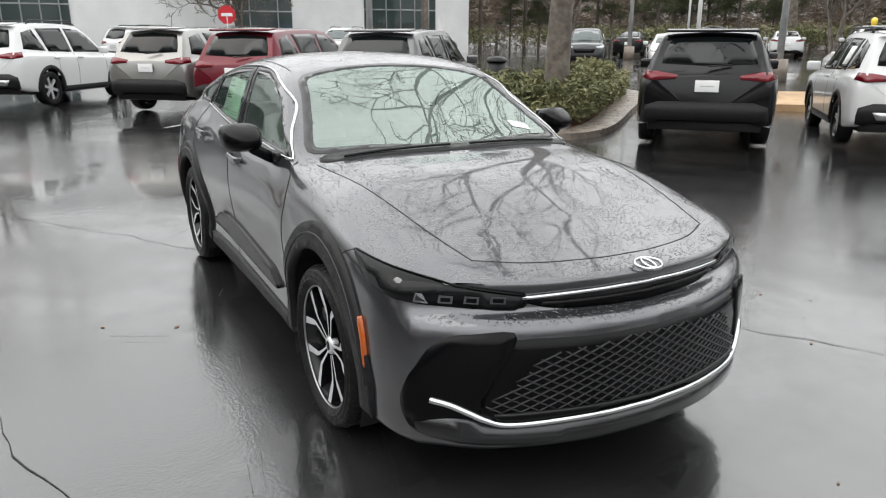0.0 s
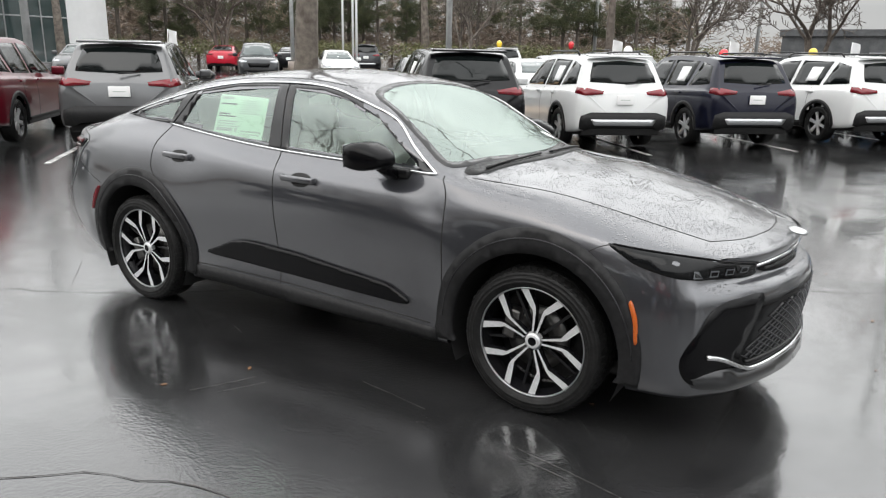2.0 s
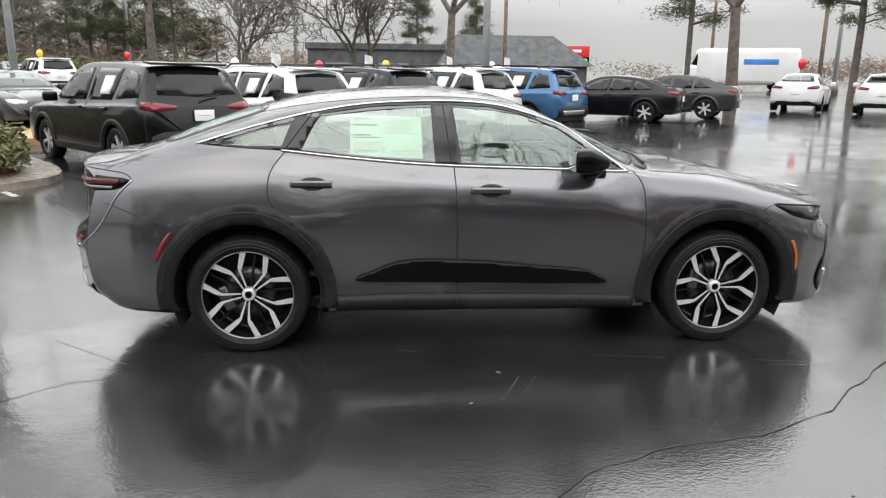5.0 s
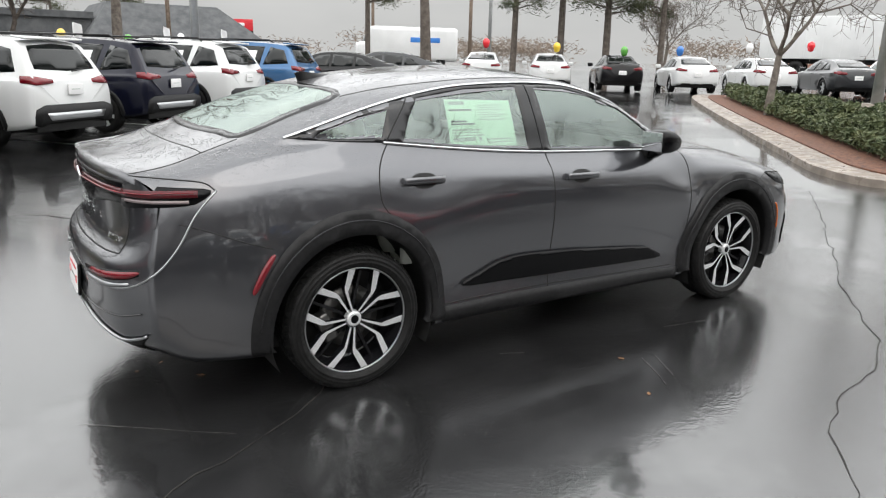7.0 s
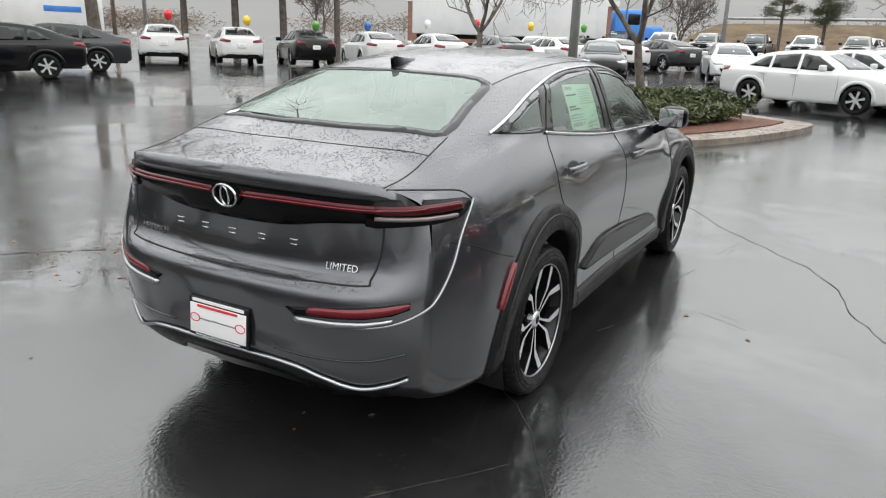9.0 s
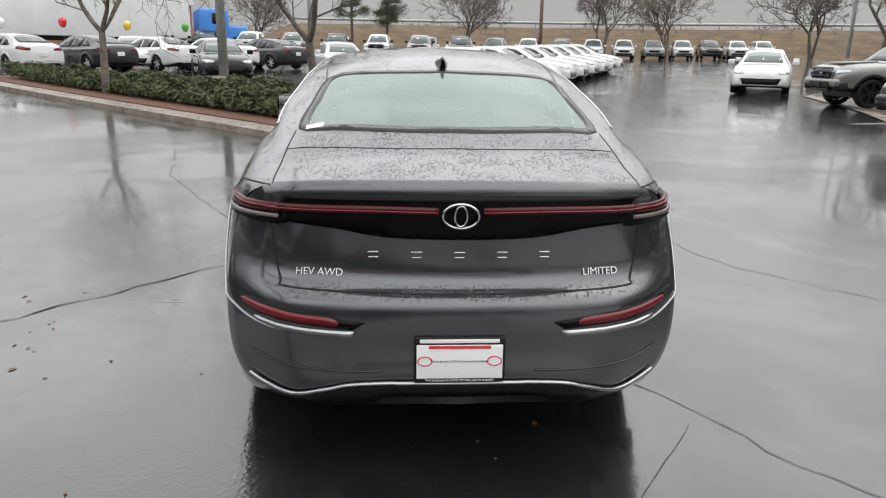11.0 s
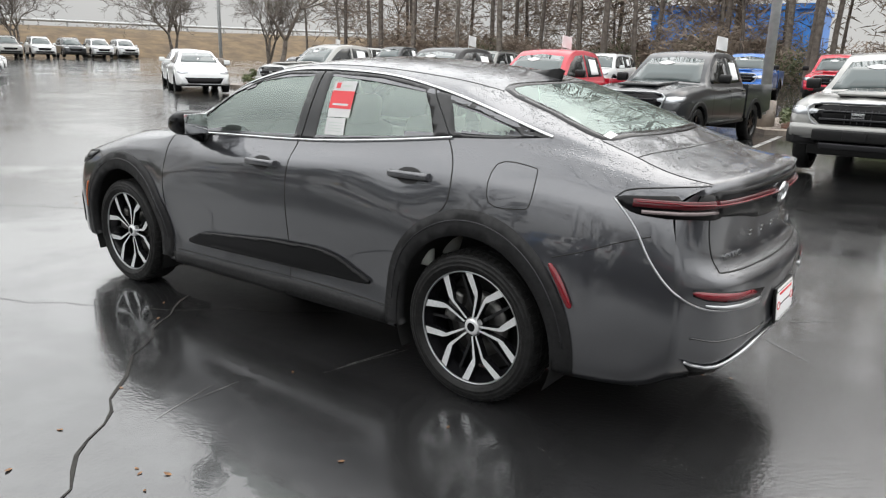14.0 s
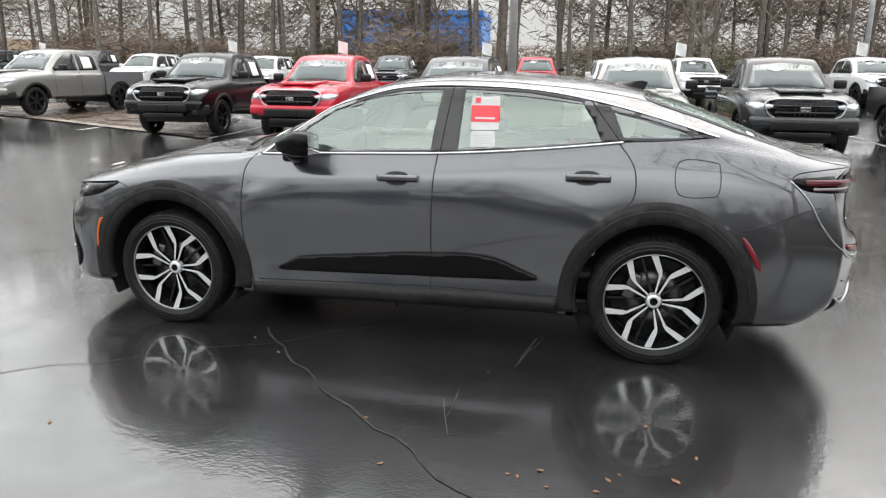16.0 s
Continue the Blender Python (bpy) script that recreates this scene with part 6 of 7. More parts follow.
# bare trees: limbs split again and again
def bare_tree_mesh(seed, height, trunk_r, first, levels=5, spread=.55, stems=1, twig=.006, bend=.12):
    rng = random.Random(seed)
    verts, faces = [], []

    def limb(p, d, length, r0, r1, segs):
        ring_last = None
        q, dirn = p.copy(), d.copy()
        steps = 4 if length > .8 else 3
        for k in range(steps + 1):
            t = k / steps
            r = r0 + (r1 - r0) * t
            a = dirn.cross(Vector((.2, .3, .93)) if abs(dirn.z) < .95 else Vector((1, 0, 0))).normalized()
            b = dirn.cross(a)
            base = len(verts)
            for j in range(segs):
                w = 2 * math.pi * j / segs
                verts.append(q + (a * math.cos(w) + b * math.sin(w)) * r)
            if ring_last is not None:
                for j in range(segs):
                    faces.append((ring_last + j, ring_last + (j + 1) % segs, base + (j + 1) % segs, base + j))
            ring_last = base
            if k == steps:
                break
            dirn = (dirn + Vector((rng.uniform(-1, 1), rng.uniform(-1, 1), rng.uniform(-.4, .9))) * bend * (.3 if r0 > .1 else 1)).normalized()
            q = q + dirn * (length * (steps + 1) / steps**2)
        return q, dirn

    def grow(p, d, length, r, level):
        segs = 10 if level == 0 else 6 if level < 3 else 3
        end, dn = limb(p, d, length, r, r * .68, segs)
        if level >= levels:
            return
        count = rng.choice((2, 3, 3)) if level < 3 else rng.choice((2, 3))
        for k in range(count):
            w = rng.uniform(0, 6.28) if count < 3 else 2.1 * k + rng.uniform(-.5, .5)
            side = dn.cross(Vector((math.cos(w), math.sin(w), .2))).normalized()
            nd = (dn + side * rng.uniform(.6, 1.15) * spread * 1.6 + Vector((0, 0, .14))).normalized()
            grow(end, nd, length * rng.uniform(.58, .86), max(r * rng.uniform(.5, .66), twig), level + 1)
        if level >= 1:
            for k in range(2):
                side = dn.cross(Vector((rng.uniform(-1, 1), rng.uniform(-1, 1), rng.uniform(-1, 1)))).normalized()
                grow(p.lerp(end, rng.uniform(.35, .8)), (dn * .6 + side * .8).normalized(), length * .5, max(r * .38, twig), max(level + 2, 3))

    for k in range(stems):
        tilt = Vector((rng.uniform(-1, 1), rng.uniform(-1, 1), 0)) * (.0 if stems == 1 else .35)
        grow(Vector((0, 0, -.1)) + tilt * .12, (Vector((0, 0, 1)) + tilt).normalized(), first, trunk_r / math.sqrt(stems), 0)
    me = bpy.data.meshes.new("bare_crown")
    me.from_pydata([tuple(v) for v in verts], [], faces)
    me.polygons.foreach_set("use_smooth", [True] * len(me.polygons))
    return me


TREE = {}


def bare_tree(kind, x, y, scale, turn, words, group="", mat="bark", z=None):
    if kind not in TREE:
        TREE[kind] = {
            "shade": lambda: bare_tree_mesh(11, 9, .21, 2.6, 6, .62),
            "myrtle": lambda: bare_tree_mesh(5, 4, .10, 1.25, 6, .72),
            "woods": lambda: bare_tree_mesh(23, 12, .16, 5.5, 4, .38, twig=.02),
            "woods_b": lambda: bare_tree_mesh(31, 12, .13, 4.2, 4, .5, twig=.02),
            "round": lambda: bare_tree_mesh(41, 8, .18, 1.3, 6, .5, stems=3, twig=.012),
        }[kind]()
        TREE[kind].materials.append(M["bark"])
    t = thing("bare_tree", words, "tree", group, pose(x, y, rise(x, y) if z is None else z, 0, 0, turn))
    t.scale = (scale, scale, scale)
    o = new("crown", TREE[kind])
    o.parent = t
    if mat != "bark":
        o.material_slots[0].link = "OBJECT"
        o.material_slots[0].material = M[mat]
    return t


bare_tree("shade", -7.3, 6.95, 1.25, 30, "large leafless shade tree in a hedged island")
bare_tree("myrtle", 14.8, 7.7, 1.15, 10, "small leafless ornamental tree in the juniper island")
bare_tree("myrtle", 10.8, 1.85, 1.1, 140, "small leafless ornamental tree in the juniper island")
bare_tree("myrtle", -5.2, -27.0, 1.6, 60, "small leafless tree behind the pickups")
bare_tree("myrtle", 21.0, -17.0, 1.3, 220, "small leafless tree beside a pickup")
bare_tree("shade", 13.5, 23.0, 1.25, 200, "large leafless tree at the end of the rank", mat="bark_dark")
for k, (x, y, s) in enumerate(((-1.5, 36, 1.5), (3.6, 37, 1.4), (-9, 42, 1.5), (-15, 45, 1.6), (-21, 36, 1.4), (-28, 42, 1.6), (-36, 30, 1.5), (-38, 20, 1.3), (-40, 9, 1.3), (-30, -4, 1.2))):
    bare_tree("round" if k % 2 == 0 else "shade", x, y, s, 47 * k, "leafless tree behind the parked ranks", "trees behind the ranks", "bark" if k % 3 else "bark_dark")
for k, (x, y, s) in enumerate(((62, -6, 1.3), (60, -18, 1.5), (66, -26, 1.4), (58, -36, 1.5), (52, -42, 1.4), (70, 14, 1.2), (72, 30, 1.3), (48, 40, 1.2))):
    bare_tree("round", x, y, s, 71 * k, "leafless tree on the grassy bank", "trees on the bank", "bark")

# woods by the far side of the lot
rng = random.Random(77)
for k in range(84):
    a = k / 83
    x = 44 - 78 * a + rng.uniform(-1.2, 1.2)
    y = -36 - rng.uniform(0, 13)
    bare_tree("woods" if k % 2 else "woods_b", x, y, rng.uniform(.8, 1.35), rng.uniform(0, 360), "tall leafless woodland tree", "woodland edge", "bark_dark" if k % 3 else "bark")


def twig_bank(name, spots, n, size, mat, label, category, seed, thin=.3):
    rg = random.Random(seed)

    def place():
        x, y, z, rx, rz = rg.choice(spots)
        while True:
            p = Vector((rg.gauss(0, .45), rg.gauss(0, .45), rg.gauss(0, .45)))
            if p.length < 1.1:
                break
        return Vector((x + p.x * rx, y + p.y * rx, z + p.z * rz))

    v, f = leaf_cloud(None, n, place, size, rg, thin)
    return stuff_mesh(name, v, f, mat, label, category)


spots = [(rng.uniform(-38, 46), -39 - rng.uniform(0, 10), 1.2 + rng.uniform(0, 1.8), rng.uniform(2, 3.2), rng.uniform(1.4, 2.4)) for _ in range(90)]
twig_bank("undergrowth", spots, 60000, .34, M["brush"], "brown winter undergrowth below bare trees", "undergrowth", 4, .07)
spots = [(rng.uniform(-38, 46), -44 - rng.uniform(0, 12), 3.5 + rng.uniform(0, 9), rng.uniform(3, 5), rng.uniform(2.4, 4)) for _ in range(130)]
twig_bank("woodland_twigs", spots, 52000, .5, M["brush"], "haze of brown winter twigs in the woods", "undergrowth", 6, .035)
spots = [(rng.uniform(-40, 40), -37 - rng.uniform(0, 4), 1.0 + rng.uniform(0, 1.6), 1.6, 1.3) for _ in range(26)]
twig_bank("evergreen_shrubs", spots, 9000, .13, M["pine"], "evergreen shrubs at the edge of the woods", "shrubs", 9)


# pines: a bare stem with ragged tufts above
def pine_mesh(seed, height):
    rg = random.Random(seed)
    v, f = [], []
    tufts = []
    for k in range(46):
        z = height * rg.uniform(.38, 1.0)
        reach = (1.15 - z / height) * height * .24 + .5
        a = rg.uniform(0, 6.28)
        d = reach * rg.uniform(.3, 1)
        tufts.append((d * math.cos(a), d * math.sin(a), z, rg.uniform(.6, 1.2), a))

    def place():
        x, y, z, s, _ = rg.choice(tufts)
        return Vector((x + rg.gauss(0, .42) * s, y + rg.gauss(0, .42) * s, z + rg.gauss(0, .24) * s))

    v, f = leaf_cloud(None, 11000, place, .15, rg, .12)
    me = bpy.data.meshes.new("needles")
    me.from_pydata([tuple(p) for p in v], [], f)
    me.materials.append(M["pine"])
    bm = tube([(0, 0, -.2), (.05, 0, height * .4), (-.05, .08, height * .75), (0, 0, height)], .2, 8, [.2, .16, .10, .03])
    for x, y, z, s, a in tufts:
        b2 = tube([(0, 0, z - .3), (x * .5, y * .5, z - .12), (x, y, z)], .03, 4, [.05, .035, .015])
        tmp = bpy.data.meshes.new("limb")
        b2.to_mesh(tmp)
        b2.free()
        bm.from_mesh(tmp)
        bpy.data.meshes.remove(tmp)
    tr = bpy.data.meshes.new("trunk")
    bm.to_mesh(tr)
    bm.free()
    tr.materials.append(M["bark_dark"])
    return tr, me


PINES = [pine_mesh(3, 10.0), pine_mesh(8, 12.0), pine_mesh(14, 9.0)]


def pine(k, x, y, s, turn, words="ragged dark green pine tree", group="pines"):
    t = thing("pine_tree", words, "tree", group, at_ground(x, y, turn))
    t.scale = (s, s, s)
    for nm, me in zip(("trunk", "crown"), PINES[k % 3]):
        o = new(nm, me)
        o.parent = t


for k in range(46):
    a = k / 45
    ang = radians(156 - 53 * a)
    r = 58 + rng.uniform(-8, 14)
    pine(k, r * math.cos(ang), r * math.sin(ang), rng.uniform(.5, .85), rng.uniform(0, 360), "dark green pine in a distant belt", "distant pine belt")
for k, (x, y, s) in enumerate(((21.8, 27.7, .95), (23.7, 26.1, 1.0), (25.4, 24.4, 1.05), (27.3, 22.4, .9), (17.3, 36, .9), (10, 72, .9), (4, 74, .9), (60, 4, .7), (62, 1, .75))):
    pine(k, x, y, s, 60 * k, "tall pine with a long bare stem")
spots = [(62 * math.cos(radians(158 - 56 * q)), 62 * math.sin(radians(158 - 56 * q)), 2.4 + rng.uniform(-1, 1.4), 3.4, 1.5) for q in [rng.random() for _ in range(110)]]
twig_bank("distant_shrubs", spots, 15000, .4, M["brush"], "brown and olive distant winter scrub", "undergrowth", 12, .08)
spots = [(64 * math.cos(radians(158 - 56 * q)), 64 * math.sin(radians(158 - 56 * q)), 4.6 + rng.uniform(-1.2, 1.8), 3.8, 1.8) for q in [rng.random() for _ in range(120)]]
twig_bank("distant_twigs", spots, 13000, .5, M["brush"], "haze of bare twigs over distant trees", "undergrowth", 16, .04)
spots = [(50 * math.cos(radians(176 - 76 * q)), 50 * math.sin(radians(176 - 76 * q)), 2.1, 2.4, .8) for q in [rng.random() for _ in range(60)]]
twig_bank("distant_hedge", spots, 16000, .16, M["leaf_dull"], "long olive hedge beyond the ranks", "hedge", 13)
# soft far ridge of trees all round
spots = [(190 * math.cos(a), 190 * math.sin(a), 4.4 + rng.uniform(-1.5, 2.2), 12, 3) for a in [rng.uniform(0, 6.283) for _ in range(150)]]
twig_bank("far_woods", spots, 70000, .75, M["brush"], "distant line of bare winter woods", "woods", 15, .15)

# the grassy bank with its road rail
bm = bmesh.new()
rows = []
for k in range(25):
    a = k / 24
    x0, y0 = 72 - 26 * a**2, 16 - 92 * a
    nx = Vector((1, -.25 - .5 * a, 0)).normalized()
    base = rise(x0, y0)
    rows.append([bm.verts.new((x0 + nx.x * d, y0 + nx.y * d, base + h + .12 * noise.noise((x0 * .3, y0 * .3, d)))) for d, h in ((0, -.1), (3, .5), (8, 1.9), (13, 3.0), (18, 3.3), (60, 3.2))])
for p, q in zip(rows, rows[1:]):
    for j in range(5):
        bm.faces.new((p[j], p[j + 1], q[j + 1], q[j]))
bmesh.ops.recalc_face_normals(bm, faces=bm.faces)
tagged(part("grass_bank", bm, M["grass"]), "bank of dead brown winter grass", "bank", kind="structure")
rail = thing("guard_rail", "grey steel guard rail along the top of the bank", "guard rail")
pts = []
for k in range(25):
    a = k / 24
    x0, y0 = 72 - 26 * a**2, 16 - 92 * a
    nx = Vector((1, -.25 - .5 * a, 0)).normalized()
    p = Vector((x0 + nx.x * 15, y0 + nx.y * 15, rise(x0, y0) + 3.75))
    pts.append(p)
    part("post", block((.12, .12, .9), pose(p.x, p.y, p.z - .25), .01), M["galv"], rail)
part("rail", tube(pts, .17, 6), M["galv"], rail)


# poles
def light_pole(x, y, h, r, words, base=True, arm=True, mat="galv"):
    p = thing("light_pole", words, "pole", "", at_ground(x, y, 20))
    part("shaft", tube([(0, 0, 0), (0, 0, h * .5), (0, 0, h)], r, 12, [r, r * .9, r * .75]), M[mat], p)
    if base:
        bmb = bmesh.new()
        cone(bmb, .3, .28, .7, pose(0, 0, .35), 20)
        part("footing", bmb, M["concrete"], p)
    if arm:
        part("arm", tube([(0, 0, h - .1), (.5, 0, h), (1.2, 0, h)], .05, 6), M[mat], p)
        part("lamp_head", block((.7, .35, .14), pose(1.5, 0, h), .04), M["satin_black"], p)


for x, y, h, r in ((3.05, 19.4, 9, .13), (-12.2, 20, 9, .12), (-18.4, 51, 10, .15), (13.7, 4.45, 9, .12), (1.26, -15.0, 9, .12), (-13.0, -33.0, 9, .13), (-27, 27, 9, .12), (-6, 47, 9, .12), (27, 37, 10, .13), (46, 6, 10, .14), (40, -28, 9, .12), (-20, 8.5, 9, .12)):
    light_pole(x, y, h, r, "grey steel car park lamp post")
for x, y in ((9.5, 52), (33, 48), (58, -12), (30, 60)):
    light_pole(x, y, 11, .16, "brown wooden utility pole", False, False, "wood_pole")
for x, y in ((-24, 29), (-25.5, 30.5), (-27.2, 31.6)):
    light_pole(x, y, 8, .07, "slim white flag pole", False, False, "cladding_white")
wire_ob = thing("overhead_wire", "thin black overhead wire", "wire")
part("wire", tube([(9.5, 52, 10.5), (20, 49, 9.6), (33, 48, 10.5)], .025, 5), M["satin_black"], wire_ob)
part("wire", tube([(9.5, 52, 10.5), (-20, 50, 9.2), (-60, 45, 10.5)], .025, 5), M["satin_black"], wire_ob)
part("wire", tube([(33, 48, 10.5), (46, 20, 9.0), (58, -12, 10.8), (60, -60, 10)], .025, 5), M["satin_black"], wire_ob)


# buildings
def building(name, words, x, y, turn, size, wall, roof=None, windows=(), pitch=0.0):
    b = thing(name, words, "building", "", at_ground(x, y, turn, -.2))
    w, d, h = size
    part("wall", block((w, d, h), pose(0, 0, h / 2), .02), M[wall], b, smooth=False)
    if pitch:
        bmr = bmesh.new()
        lo = [(-w / 2 - .5, -d / 2 - .5, h), (w / 2 + .5, -d / 2 - .5, h), (w / 2 + .5, d / 2 + .5, h), (-w / 2 - .5, d / 2 + .5, h)]
        hi = [(-w / 2 + 1.5, -d / 2 + 2.2, h + pitch), (w / 2 - 2.5, -d / 2 + 2.2, h + pitch), (w / 2 - 2.5, d / 2 - 2.2, h + pitch), (-w / 2 + 1.5, d / 2 - 2.2, h + pitch)]
        va, vb = [bmr.verts.new(p) for p in lo], [bmr.verts.new(p) for p in hi]
        for i in range(4):
            bmr.faces.new((va[i], va[(i + 1) % 4], vb[(i + 1) % 4], vb[i]))
        bmr.faces.new(vb)
        bmr.faces.new(va[::-1])
        bmesh.ops.recalc_face_normals(bmr, faces=bmr.faces)
        part("roof", bmr, M[roof], b, smooth=False)
    elif roof:
        part("roof", block((w + .4, d + .4, .5), pose(0, 0, h + .1), .03), M[roof], b, smooth=False)
    for wx, wz, ww, wh in windows:
        win = part("window", block((ww, .12, wh), pose(wx, -d / 2 - .03, wz), .01), M["van_glass"], b, smooth=False)
        part("window_frame", block((ww + .2, .16, .12), pose(wx, -d / 2 - .04, wz + wh / 2 + .06), .01), M["satin_chrome"], win, smooth=False)
        part("window_sill", block((ww + .2, .2, .10), pose(wx, -d / 2 - .05, wz - wh / 2 - .05), .01), M["satin_chrome"], win, smooth=False)
        for q in (-.4, -.2, 0, .2, .4) if ww > 4.5 else (-.25, .25):
            part("mullion", block((.08, .15, wh), pose(wx + q * ww, -d / 2 - .045, wz), .01), M["satin_chrome"], win, smooth=False)
        part("transom", block((ww, .14, .08), pose(wx, -d / 2 - .043, wz + wh * .12), .01), M["satin_chrome"], win, smooth=False)
    return b


building("showroom", "white panelled car showroom with tall dark windows", -50, 4, 82, (44, 12, 7.5), "cladding_white", "cladding_white", [(-14, 2.4, 6, 4.2), (-5.5, 2.4, 5, 4.2), (8.0, 2.2, 3.5, 4.0), (17, 2.4, 5, 4.2)])
building("shop", "low grey shop with a steep shingled mansard roof", 11.2, 63, 2, (12.5, 12, 1.6), "wall_grey", "wall_grey", [(-3, .9, 2.4, 1.0), (2.5, .9, 2.4, 1.0)], 2.6)
building("shop_wing", "long flat roofed grey wing of the shop", -.6, 63, 2, (11.5, 9, 3.0), "wall_grey", "wall_grey", [(-3, 1.0, 2.4, 1.2), (1.5, 1.0, 2.4, 1.2)])
building("warehouse", "blue sheeted building behind the woods", 19, -76, 184, (15, 12, 6.0), "blue_wall", "blue_wall", [(-3, 2, 4, 2), (3, 2, 4, 2)])
building("brick_shop", "low brick building with a pale fascia beyond the road", 66, 30, 114, (20, 9, 4.2), "brick_wall", "cladding_white", [(-5, 1.8, 4, 2), (3, 1.8, 4, 2)])
building("house_block", "pale apartment block among distant trees", -56, 52, 140, (16, 9, 8), "cladding_white", "wall_grey", [(-5, 2.4, 2, 1.6), (0, 2.4, 2, 1.6), (5, 2.4, 2, 1.6), (-5, 5.4, 2, 1.6), (0, 5.4, 2, 1.6), (5, 5.4, 2, 1.6)])

# lorries beyond the hedge
def lorry(x, y, turn, cab_mat, words):
    t = thing("lorry", words, "lorry", "", at_ground(x, y, turn))
    tr = part("trailer", block((14.5, 2.5, 2.8), pose(0, 0, 2.55), .06), M["cladding_white"], t)
    for k in range(13):
        part("rib", block((.05, .03, 2.6), pose(-6.6 + 1.1 * k, -1.265, 2.55), .005), M["cladding_white"], tr)
    part("chassis", block((14, 1.0, .3), pose(0, 0, 1.0), .03), M["satin_black"], t)
    part("cab", block((2.2, 2.4, 2.4), pose(8.9, 0, 2.1), .25), M[cab_mat], t)
    part("bonnet", block((1.6, 2.0, 1.3), pose(10.6, 0, 1.5), .2), M[cab_mat], t)
    part("cab_window", block((.9, 2.44, .8), pose(9.2, 0, 2.6), .08), M["tint"], t)
    for xx in (-6, -4.8, 7.4, 8.6, 10.8):
        for s in (1, -1):
            w = part("wheel", lathe([(.05, -.12), (.5, -.12), (.52, 0), (.5, .12), (.05, .12)], 24, True), M["rubber"], t)
            w.matrix_basis = pose(xx, s * 1.05, .52)


lorry(48, 22, -66, "blue_wall", "white box lorry trailer with a blue cab")
van = thing("camper_van", "white high roofed camper van", "van", "", at_ground(25, 44, 160))
part("body", block((6.6, 2.2, 2.4), pose(0, 0, 1.6), .3), M["cladding_white"], van)
part("nose", block((1.2, 2.0, 1.2), pose(3.5, 0, 1.1), .25), M["cladding_white"], van)
part("windscreen", block((.5, 1.8, .8), pose(3.25, 0, 2.0, 0, -25), .05), M["tint"], van)
part("stripe", block((2.2, 2.24, .35), pose(-.8, 0, 1.9), .02), M["blue_wall"], van)
for xx in (-2, 2.4):
    for s in (1, -1):
        w = part("wheel", lathe([(.05, -.1), (.35, -.1), (.36, 0), (.35, .1), (.05, .1)], 20, True), M["rubber"], van)
        w.matrix_basis = pose(xx, s * .95, .36)

# roadside sign, its writing too far to read
sign = thing("road_sign", "red roadside pole sign with lit green and amber prices", "sign", "", at_ground(19.2, 69, -15))
part("post", tube([(0, 0, 0), (0, 0, 3.0)], .16, 8), M["satin_black"], sign)
part("face", block((4.0, .35, 1.1), pose(0, 0, 4.3 - rise(21, 68)), .04), M["sign_red"], sign)
part("name_bar", block((2.4, .05, .28), pose(0, -.2, 4.35 - rise(21, 68)), .01), M["white"], sign)
part("price_panel", block((4.0, .3, .75), pose(0, 0, 3.38 - rise(21, 68)), .03), M["gloss_black"], sign)
part("price_bar", block((1.7, .05, .45), pose(-.95, -.18, 3.38 - rise(21, 68)), .01), M["sign_amber"], sign)
part("price_bar", block((1.7, .05, .45), pose(.95, -.18, 3.38 - rise(21, 68)), .01), M["sign_green"], sign)
stop = thing("stop_sign", "red octagonal road sign on a thin post", "sign", "", at_ground(-27.0, 5.2, 95))
part("post", tube([(0, 0, 0), (0, 0, 2.2)], .03, 6), M["galv"], stop)
bmo = bmesh.new()
cone(bmo, .38, .38, .03, pose(0, 0, 2.2, 90, 22.5), 8)
part("plate", bmo, M["sign_red"], stop, smooth=False)
part("word_bar", block((.46, .01, .12), pose(0, -.022, 2.2), .002), M["white"], stop)
bm = bmesh.new()
cone(bm, .3, .26, .9, pose(0, 0, .45), 20)
binob = thing("litter_bin", "round black litter bin", "bin", "", at_ground(-13.2, 9.4))
part("bin", bm, M["satin_black"], binob)
part("lid", lathe([(0, 1.02), (.2, 1.0), (.3, .92), (.3, .88)], 20), M["satin_black"], binob).matrix_basis = pose(0, 0, 0, 90)


# balloons and small window flags on the parked cars
def balloon(x, y, h, colour):
    b = thing("balloon", f"{colour} balloon on a thin string above a parked car", "balloon", "balloons over the ranks", at_ground(x, y))
    bm = bmesh.new()
    v = bmesh.ops.create_uvsphere(bm, u_segments=16, v_segments=12, radius=.15)["verts"]
    for q in v:
        q.co.z = q.co.z * 1.18 - (.05 if q.co.z < -.1 else 0)
        q.co.z += h - .3
    part("bladder", bm, M["balloon_" + colour], b)
    part("string", tube([(0, 0, 1.2), (.02, 0, h - .5)], .004, 4), M["white"], b)


for x, y, h, c in ((15.0, 20.8, 2.15, "red"), (17.4, 19.2, 2.05, "yellow"), (19.4, 17.4, 1.95, "green"), (23.5, 14.6, 2.15, "white"), (25.6, 13.3, 2.25, "red"), (27.8, 11.6, 2.2, "yellow"), (21.3, 16.2, 2.0, "blue"), (-2.6, 21.6, 1.95, "red"), (-.2, 23.6, 2.0, "yellow"), (2.2, 25.6, 1.9, "green"), (-5.2, 19.8, 2.0, "white"), (4.6, 27.8, 2.0, "white"), (30.0, 9.8, 2.2, "green"), (-16.5, 32, 2.2, "yellow"), (-13.0, 33.6, 2.2, "red")):
    balloon(x, y, h, c)


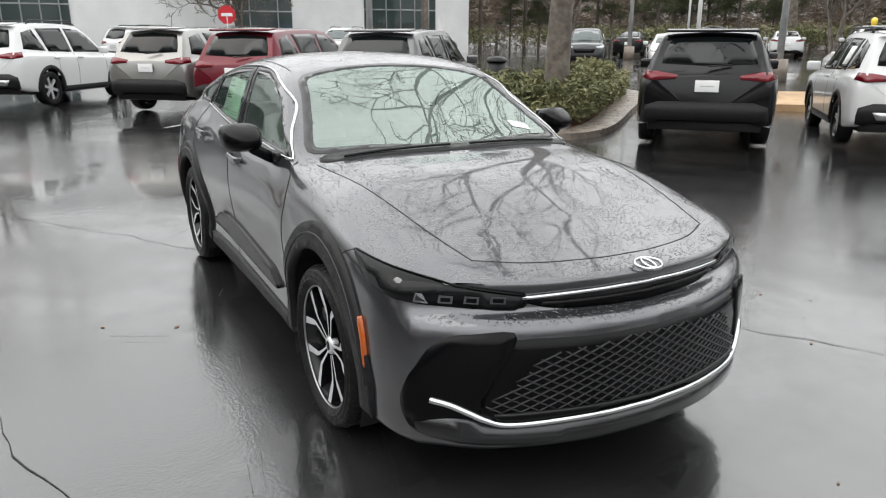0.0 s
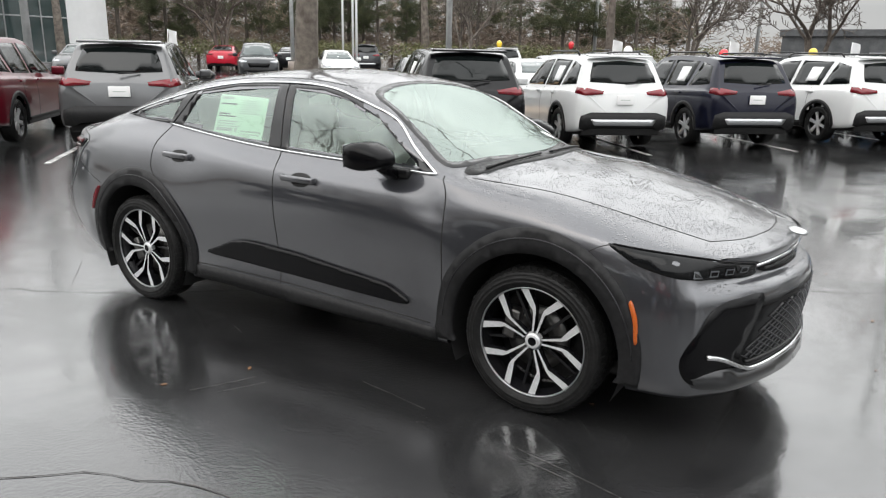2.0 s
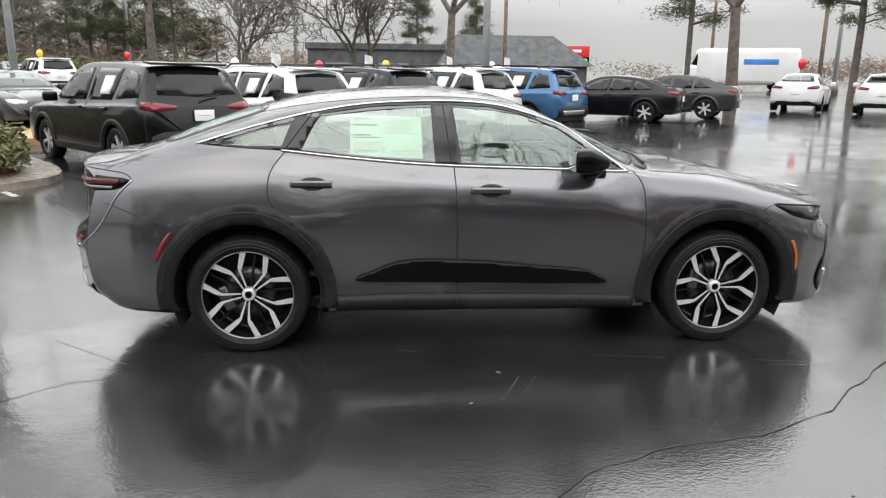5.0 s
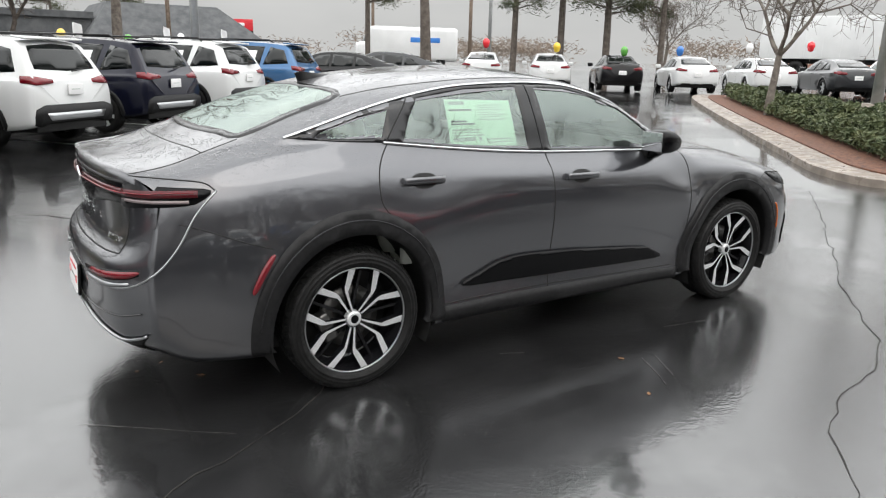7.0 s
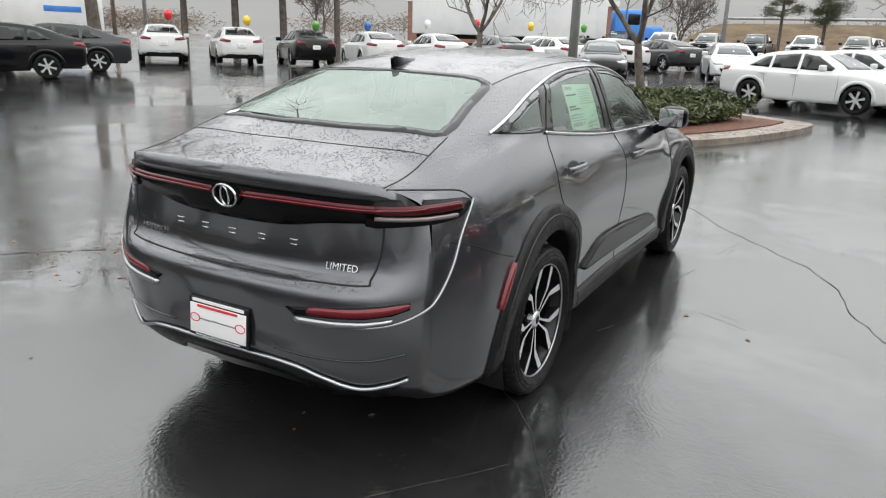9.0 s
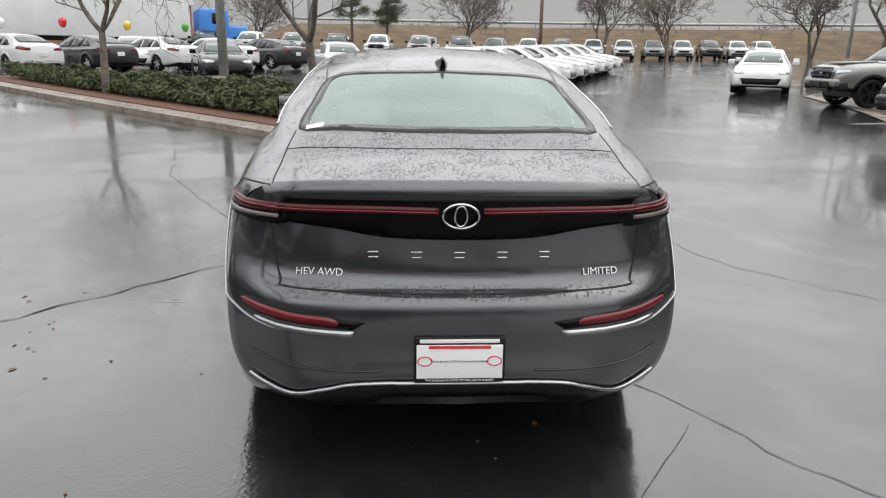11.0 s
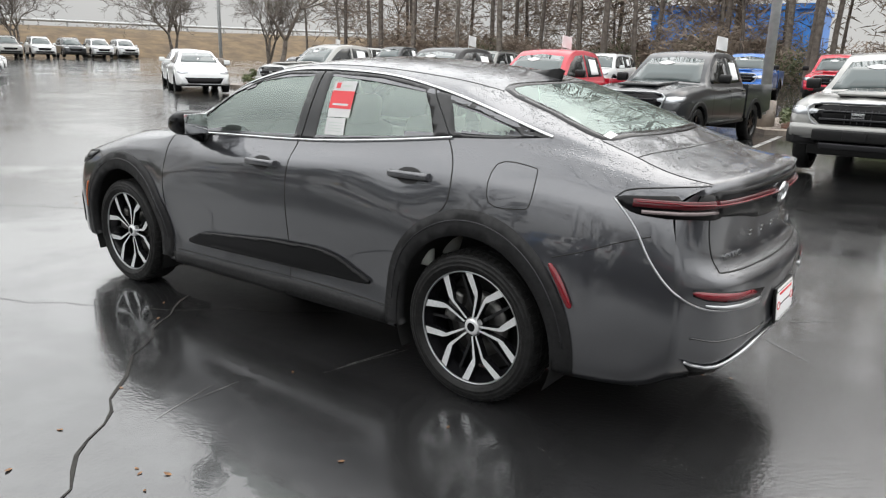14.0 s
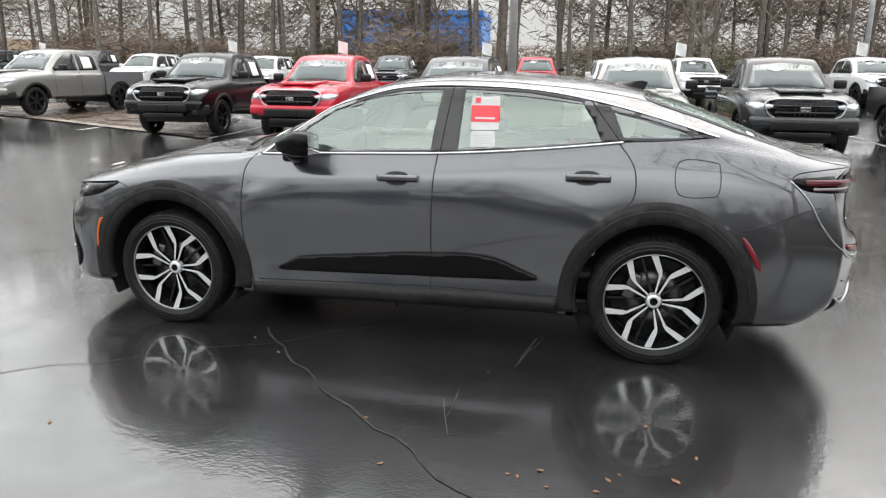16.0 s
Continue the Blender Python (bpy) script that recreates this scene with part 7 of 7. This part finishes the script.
def window_flag(x, y, h, turn):
    f = thing("window_flag", "small white pennant clipped to a car window", "flag", "window pennants", at_ground(x, y, turn))
    part("stick", tube([(0, 0, h - .4), (.02, 0, h)], .008, 5), M["white"], f)
    bm = bmesh.new()
    g = [[(.02 + .2 * i / 4, .03 * math.sin(3 * i / 4 + j), h - .26 + .26 * j / 3 - .05 * i / 4) for j in range(4)] for i in range(5)]
    add_grid(bm, np.array(g))
    part("pennant", bm, M["white"], f)


for x, y, h, t in ((-9.6, 5.6, 2.0, 20), (-3.0, 12.2, 2.0, 30), (-.9, 14.0, 2.0, 30), (1.4, 16.0, 2.0, 40), (3.4, 17.9, 2.0, 30), (8.2, -12.6, 2.1, 200), (4.9, -11.6, 2.1, 210), (1.6, -12.0, 2.1, 200), (-2.6, -11.8, 2.1, 190), (-6.3, -12.4, 2.1, 190), (17.0, -16.4, 2.0, 190)):
    window_flag(x, y, h, t)


# ---- markings, cracks and leaf litter on the asphalt ----
def ribbon(name, pts, width, mat, label, category, lift=.004, wobble=0.0, seed=1):
    rg = random.Random(seed)
    pts = [Vector((x, y)) for x, y in refine(pts, .12 if wobble else .6, False)]
    bm = bmesh.new()
    last = None
    for i, p in enumerate(pts):
        t = (pts[min(i + 1, len(pts) - 1)] - pts[max(i - 1, 0)]).normalized()
        n = Vector((-t.y, t.x))
        c = p + n * (noise.noise((p.x * 3.1, p.y * 3.1, seed)) * wobble + rg.uniform(-.25, .25) * wobble)
        w = width * (rg.uniform(.4, 1.2) if wobble else 1) / 2
        row = [bm.verts.new((*(c + n * w), rise(c.x, c.y) + lift)), bm.verts.new((*(c - n * w), rise(c.x, c.y) + lift))]
        if last:
            bm.faces.new((last[0], last[1], row[1], row[0]))
        last = row
    bmesh.ops.recalc_face_normals(bm, faces=bm.faces)
    for f in bm.faces:
        if f.normal.z < 0:
            f.normal_flip()
    return tagged(part(name, bm, mat, smooth=False), label, category, kind="structure")


for k, (x, y) in enumerate(((-5.4, 4.9), (-1.0, 9.0), (1.1, 11.1), (3.2, 13.2), (5.4, 15.2), (-7.8, 2.0), (-10.0, .1))):
    ribbon("bay_line", [(x, y), (x - 3.4, y + 3.4)], .10, M["line"], "worn white bay line on wet asphalt", "line")
for x, y in ((7.1, -9.4), (3.9, -9.2), (.4, -8.9), (-3.5, -8.8), (-7.0, -9.2), (10.6, -9.8)):
    ribbon("bay_line", [(x, y), (x + .15, y - 5)], .10, M["line"], "worn white bay line on wet asphalt", "line")
ribbon("gutter", [(18.6, -13.33), (13.09, -11.84), (7.22, -9.54)], .34, M["concrete"], "pale concrete gutter strip along the apron", "gutter", .018)
CRACKS = [
    [(6.3, 1.4), (5.0, .5), (3.55, -.45), (2.4, -1.2), (1.57, -1.85), (1.1, -2.1), (.53, -2.2), (.2, -2.35), (-.07, -2.6), (-.54, -2.98), (-1.6, -3.6)],
    [(-3.7, -2.3), (-2.3, -1.27), (-1.69, -.95), (-1.2, -.5), (-.4, .2), (.6, 1.0), (1.57, 1.6), (2.2, 1.98), (4.2, 3.0), (6.5, 3.6)],
    [(-7, -3), (-3.7, -2.3)],
    [(-4.5, 2.5), (-6.5, 1.0), (-9, -1.5)],
]
for k, line in enumerate(CRACKS):
    ribbon("asphalt_crack", line, .007, M["crack"], "thin winding crack in the wet asphalt", "crack", .003, .05, k)
ribbon("silt_seam", [(.85, .85), (.3, 1.5), (-.02, 1.75), (-.74, 2.4), (-1.6, 3.2), (-2.6, 4.2)], .016, M["crack"], "line of dark silt left by running water", "silt", .0035, .05, 9)

M["scuff"] = grain(material("pale scuff", (0.09, 0.088, 0.085), 0.35), 30, (0.03, 0.03, 0.03), (0.13, 0.127, 0.12), low=.4, high=.6)
for k, (a, b) in enumerate([((-0.71, 1.11), (-0.84, 0.61)), ((-0.72, 1.1), (-0.79, 0.65)), ((-0.48, 1.75), (-0.48, 1.44)), ((-0.05, -1.64), (0.1, -1.35)), ((0.07, -1.58), (0.18, -1.36)), ((1.54, -1.21), (2.04, -1.31)), ((-2.64, -0.62), (-2.08, -1.04)), ((-0.56, -0.91), (-0.43, -0.96)), ((-0.52, 1.91), (-0.43, 1.56)), ((0.59, -1.07), (1.02, -1.14)), ((1.59, -1.28), (1.8, -1.31)), ((-0.73, 0.97), (-0.8, 0.64))]):
    ribbon("scuff_mark", [a, b], .004, M["scuff"], "pale thin scuff on the wet asphalt", "scuff", .0035, .012, 40 + k)

rg = random.Random(5)
lv, lf = [(0, -.03, 0), (.014, -.012, .004), (.016, .01, .002), (0, .035, .006), (-.016, .01, .003), (-.014, -.012, .005)], [(0, 1, 2, 3), (0, 3, 4, 5)]
leaf_me = bpy.data.meshes.new("fallen_leaf")
leaf_me.from_pydata(lv, [], lf)
leaf_me.materials.append(M["dead_leaf"])
leaf_spots = [(.83, 1.02), (-2.32, -.17), (-.81, 2.16), (-.85, 2.17), (.6, 1.2), (-1.75, -2.6), (1.2, -2.6), (-.3, 2.2), (2.2, -2.1)]
leaf_spots += [(-1.15 + rg.gauss(0, .32), 2.75 + rg.gauss(0, .28)) for _ in range(60)]
leaf_spots += [(rg.uniform(-5, 5), rg.uniform(-4, 4)) for _ in range(40)]
for x, y in leaf_spots:
    o = new("fallen_leaf", leaf_me)
    s = rg.uniform(.3, .75)
    o.matrix_basis = pose(x, y, .002, rg.uniform(-12, 12), 0, rg.uniform(0, 360)) @ Matrix.Scale(s, 4)
    tagged(o, "small brown fallen leaf on the wet asphalt", "leaf", "fallen leaves")
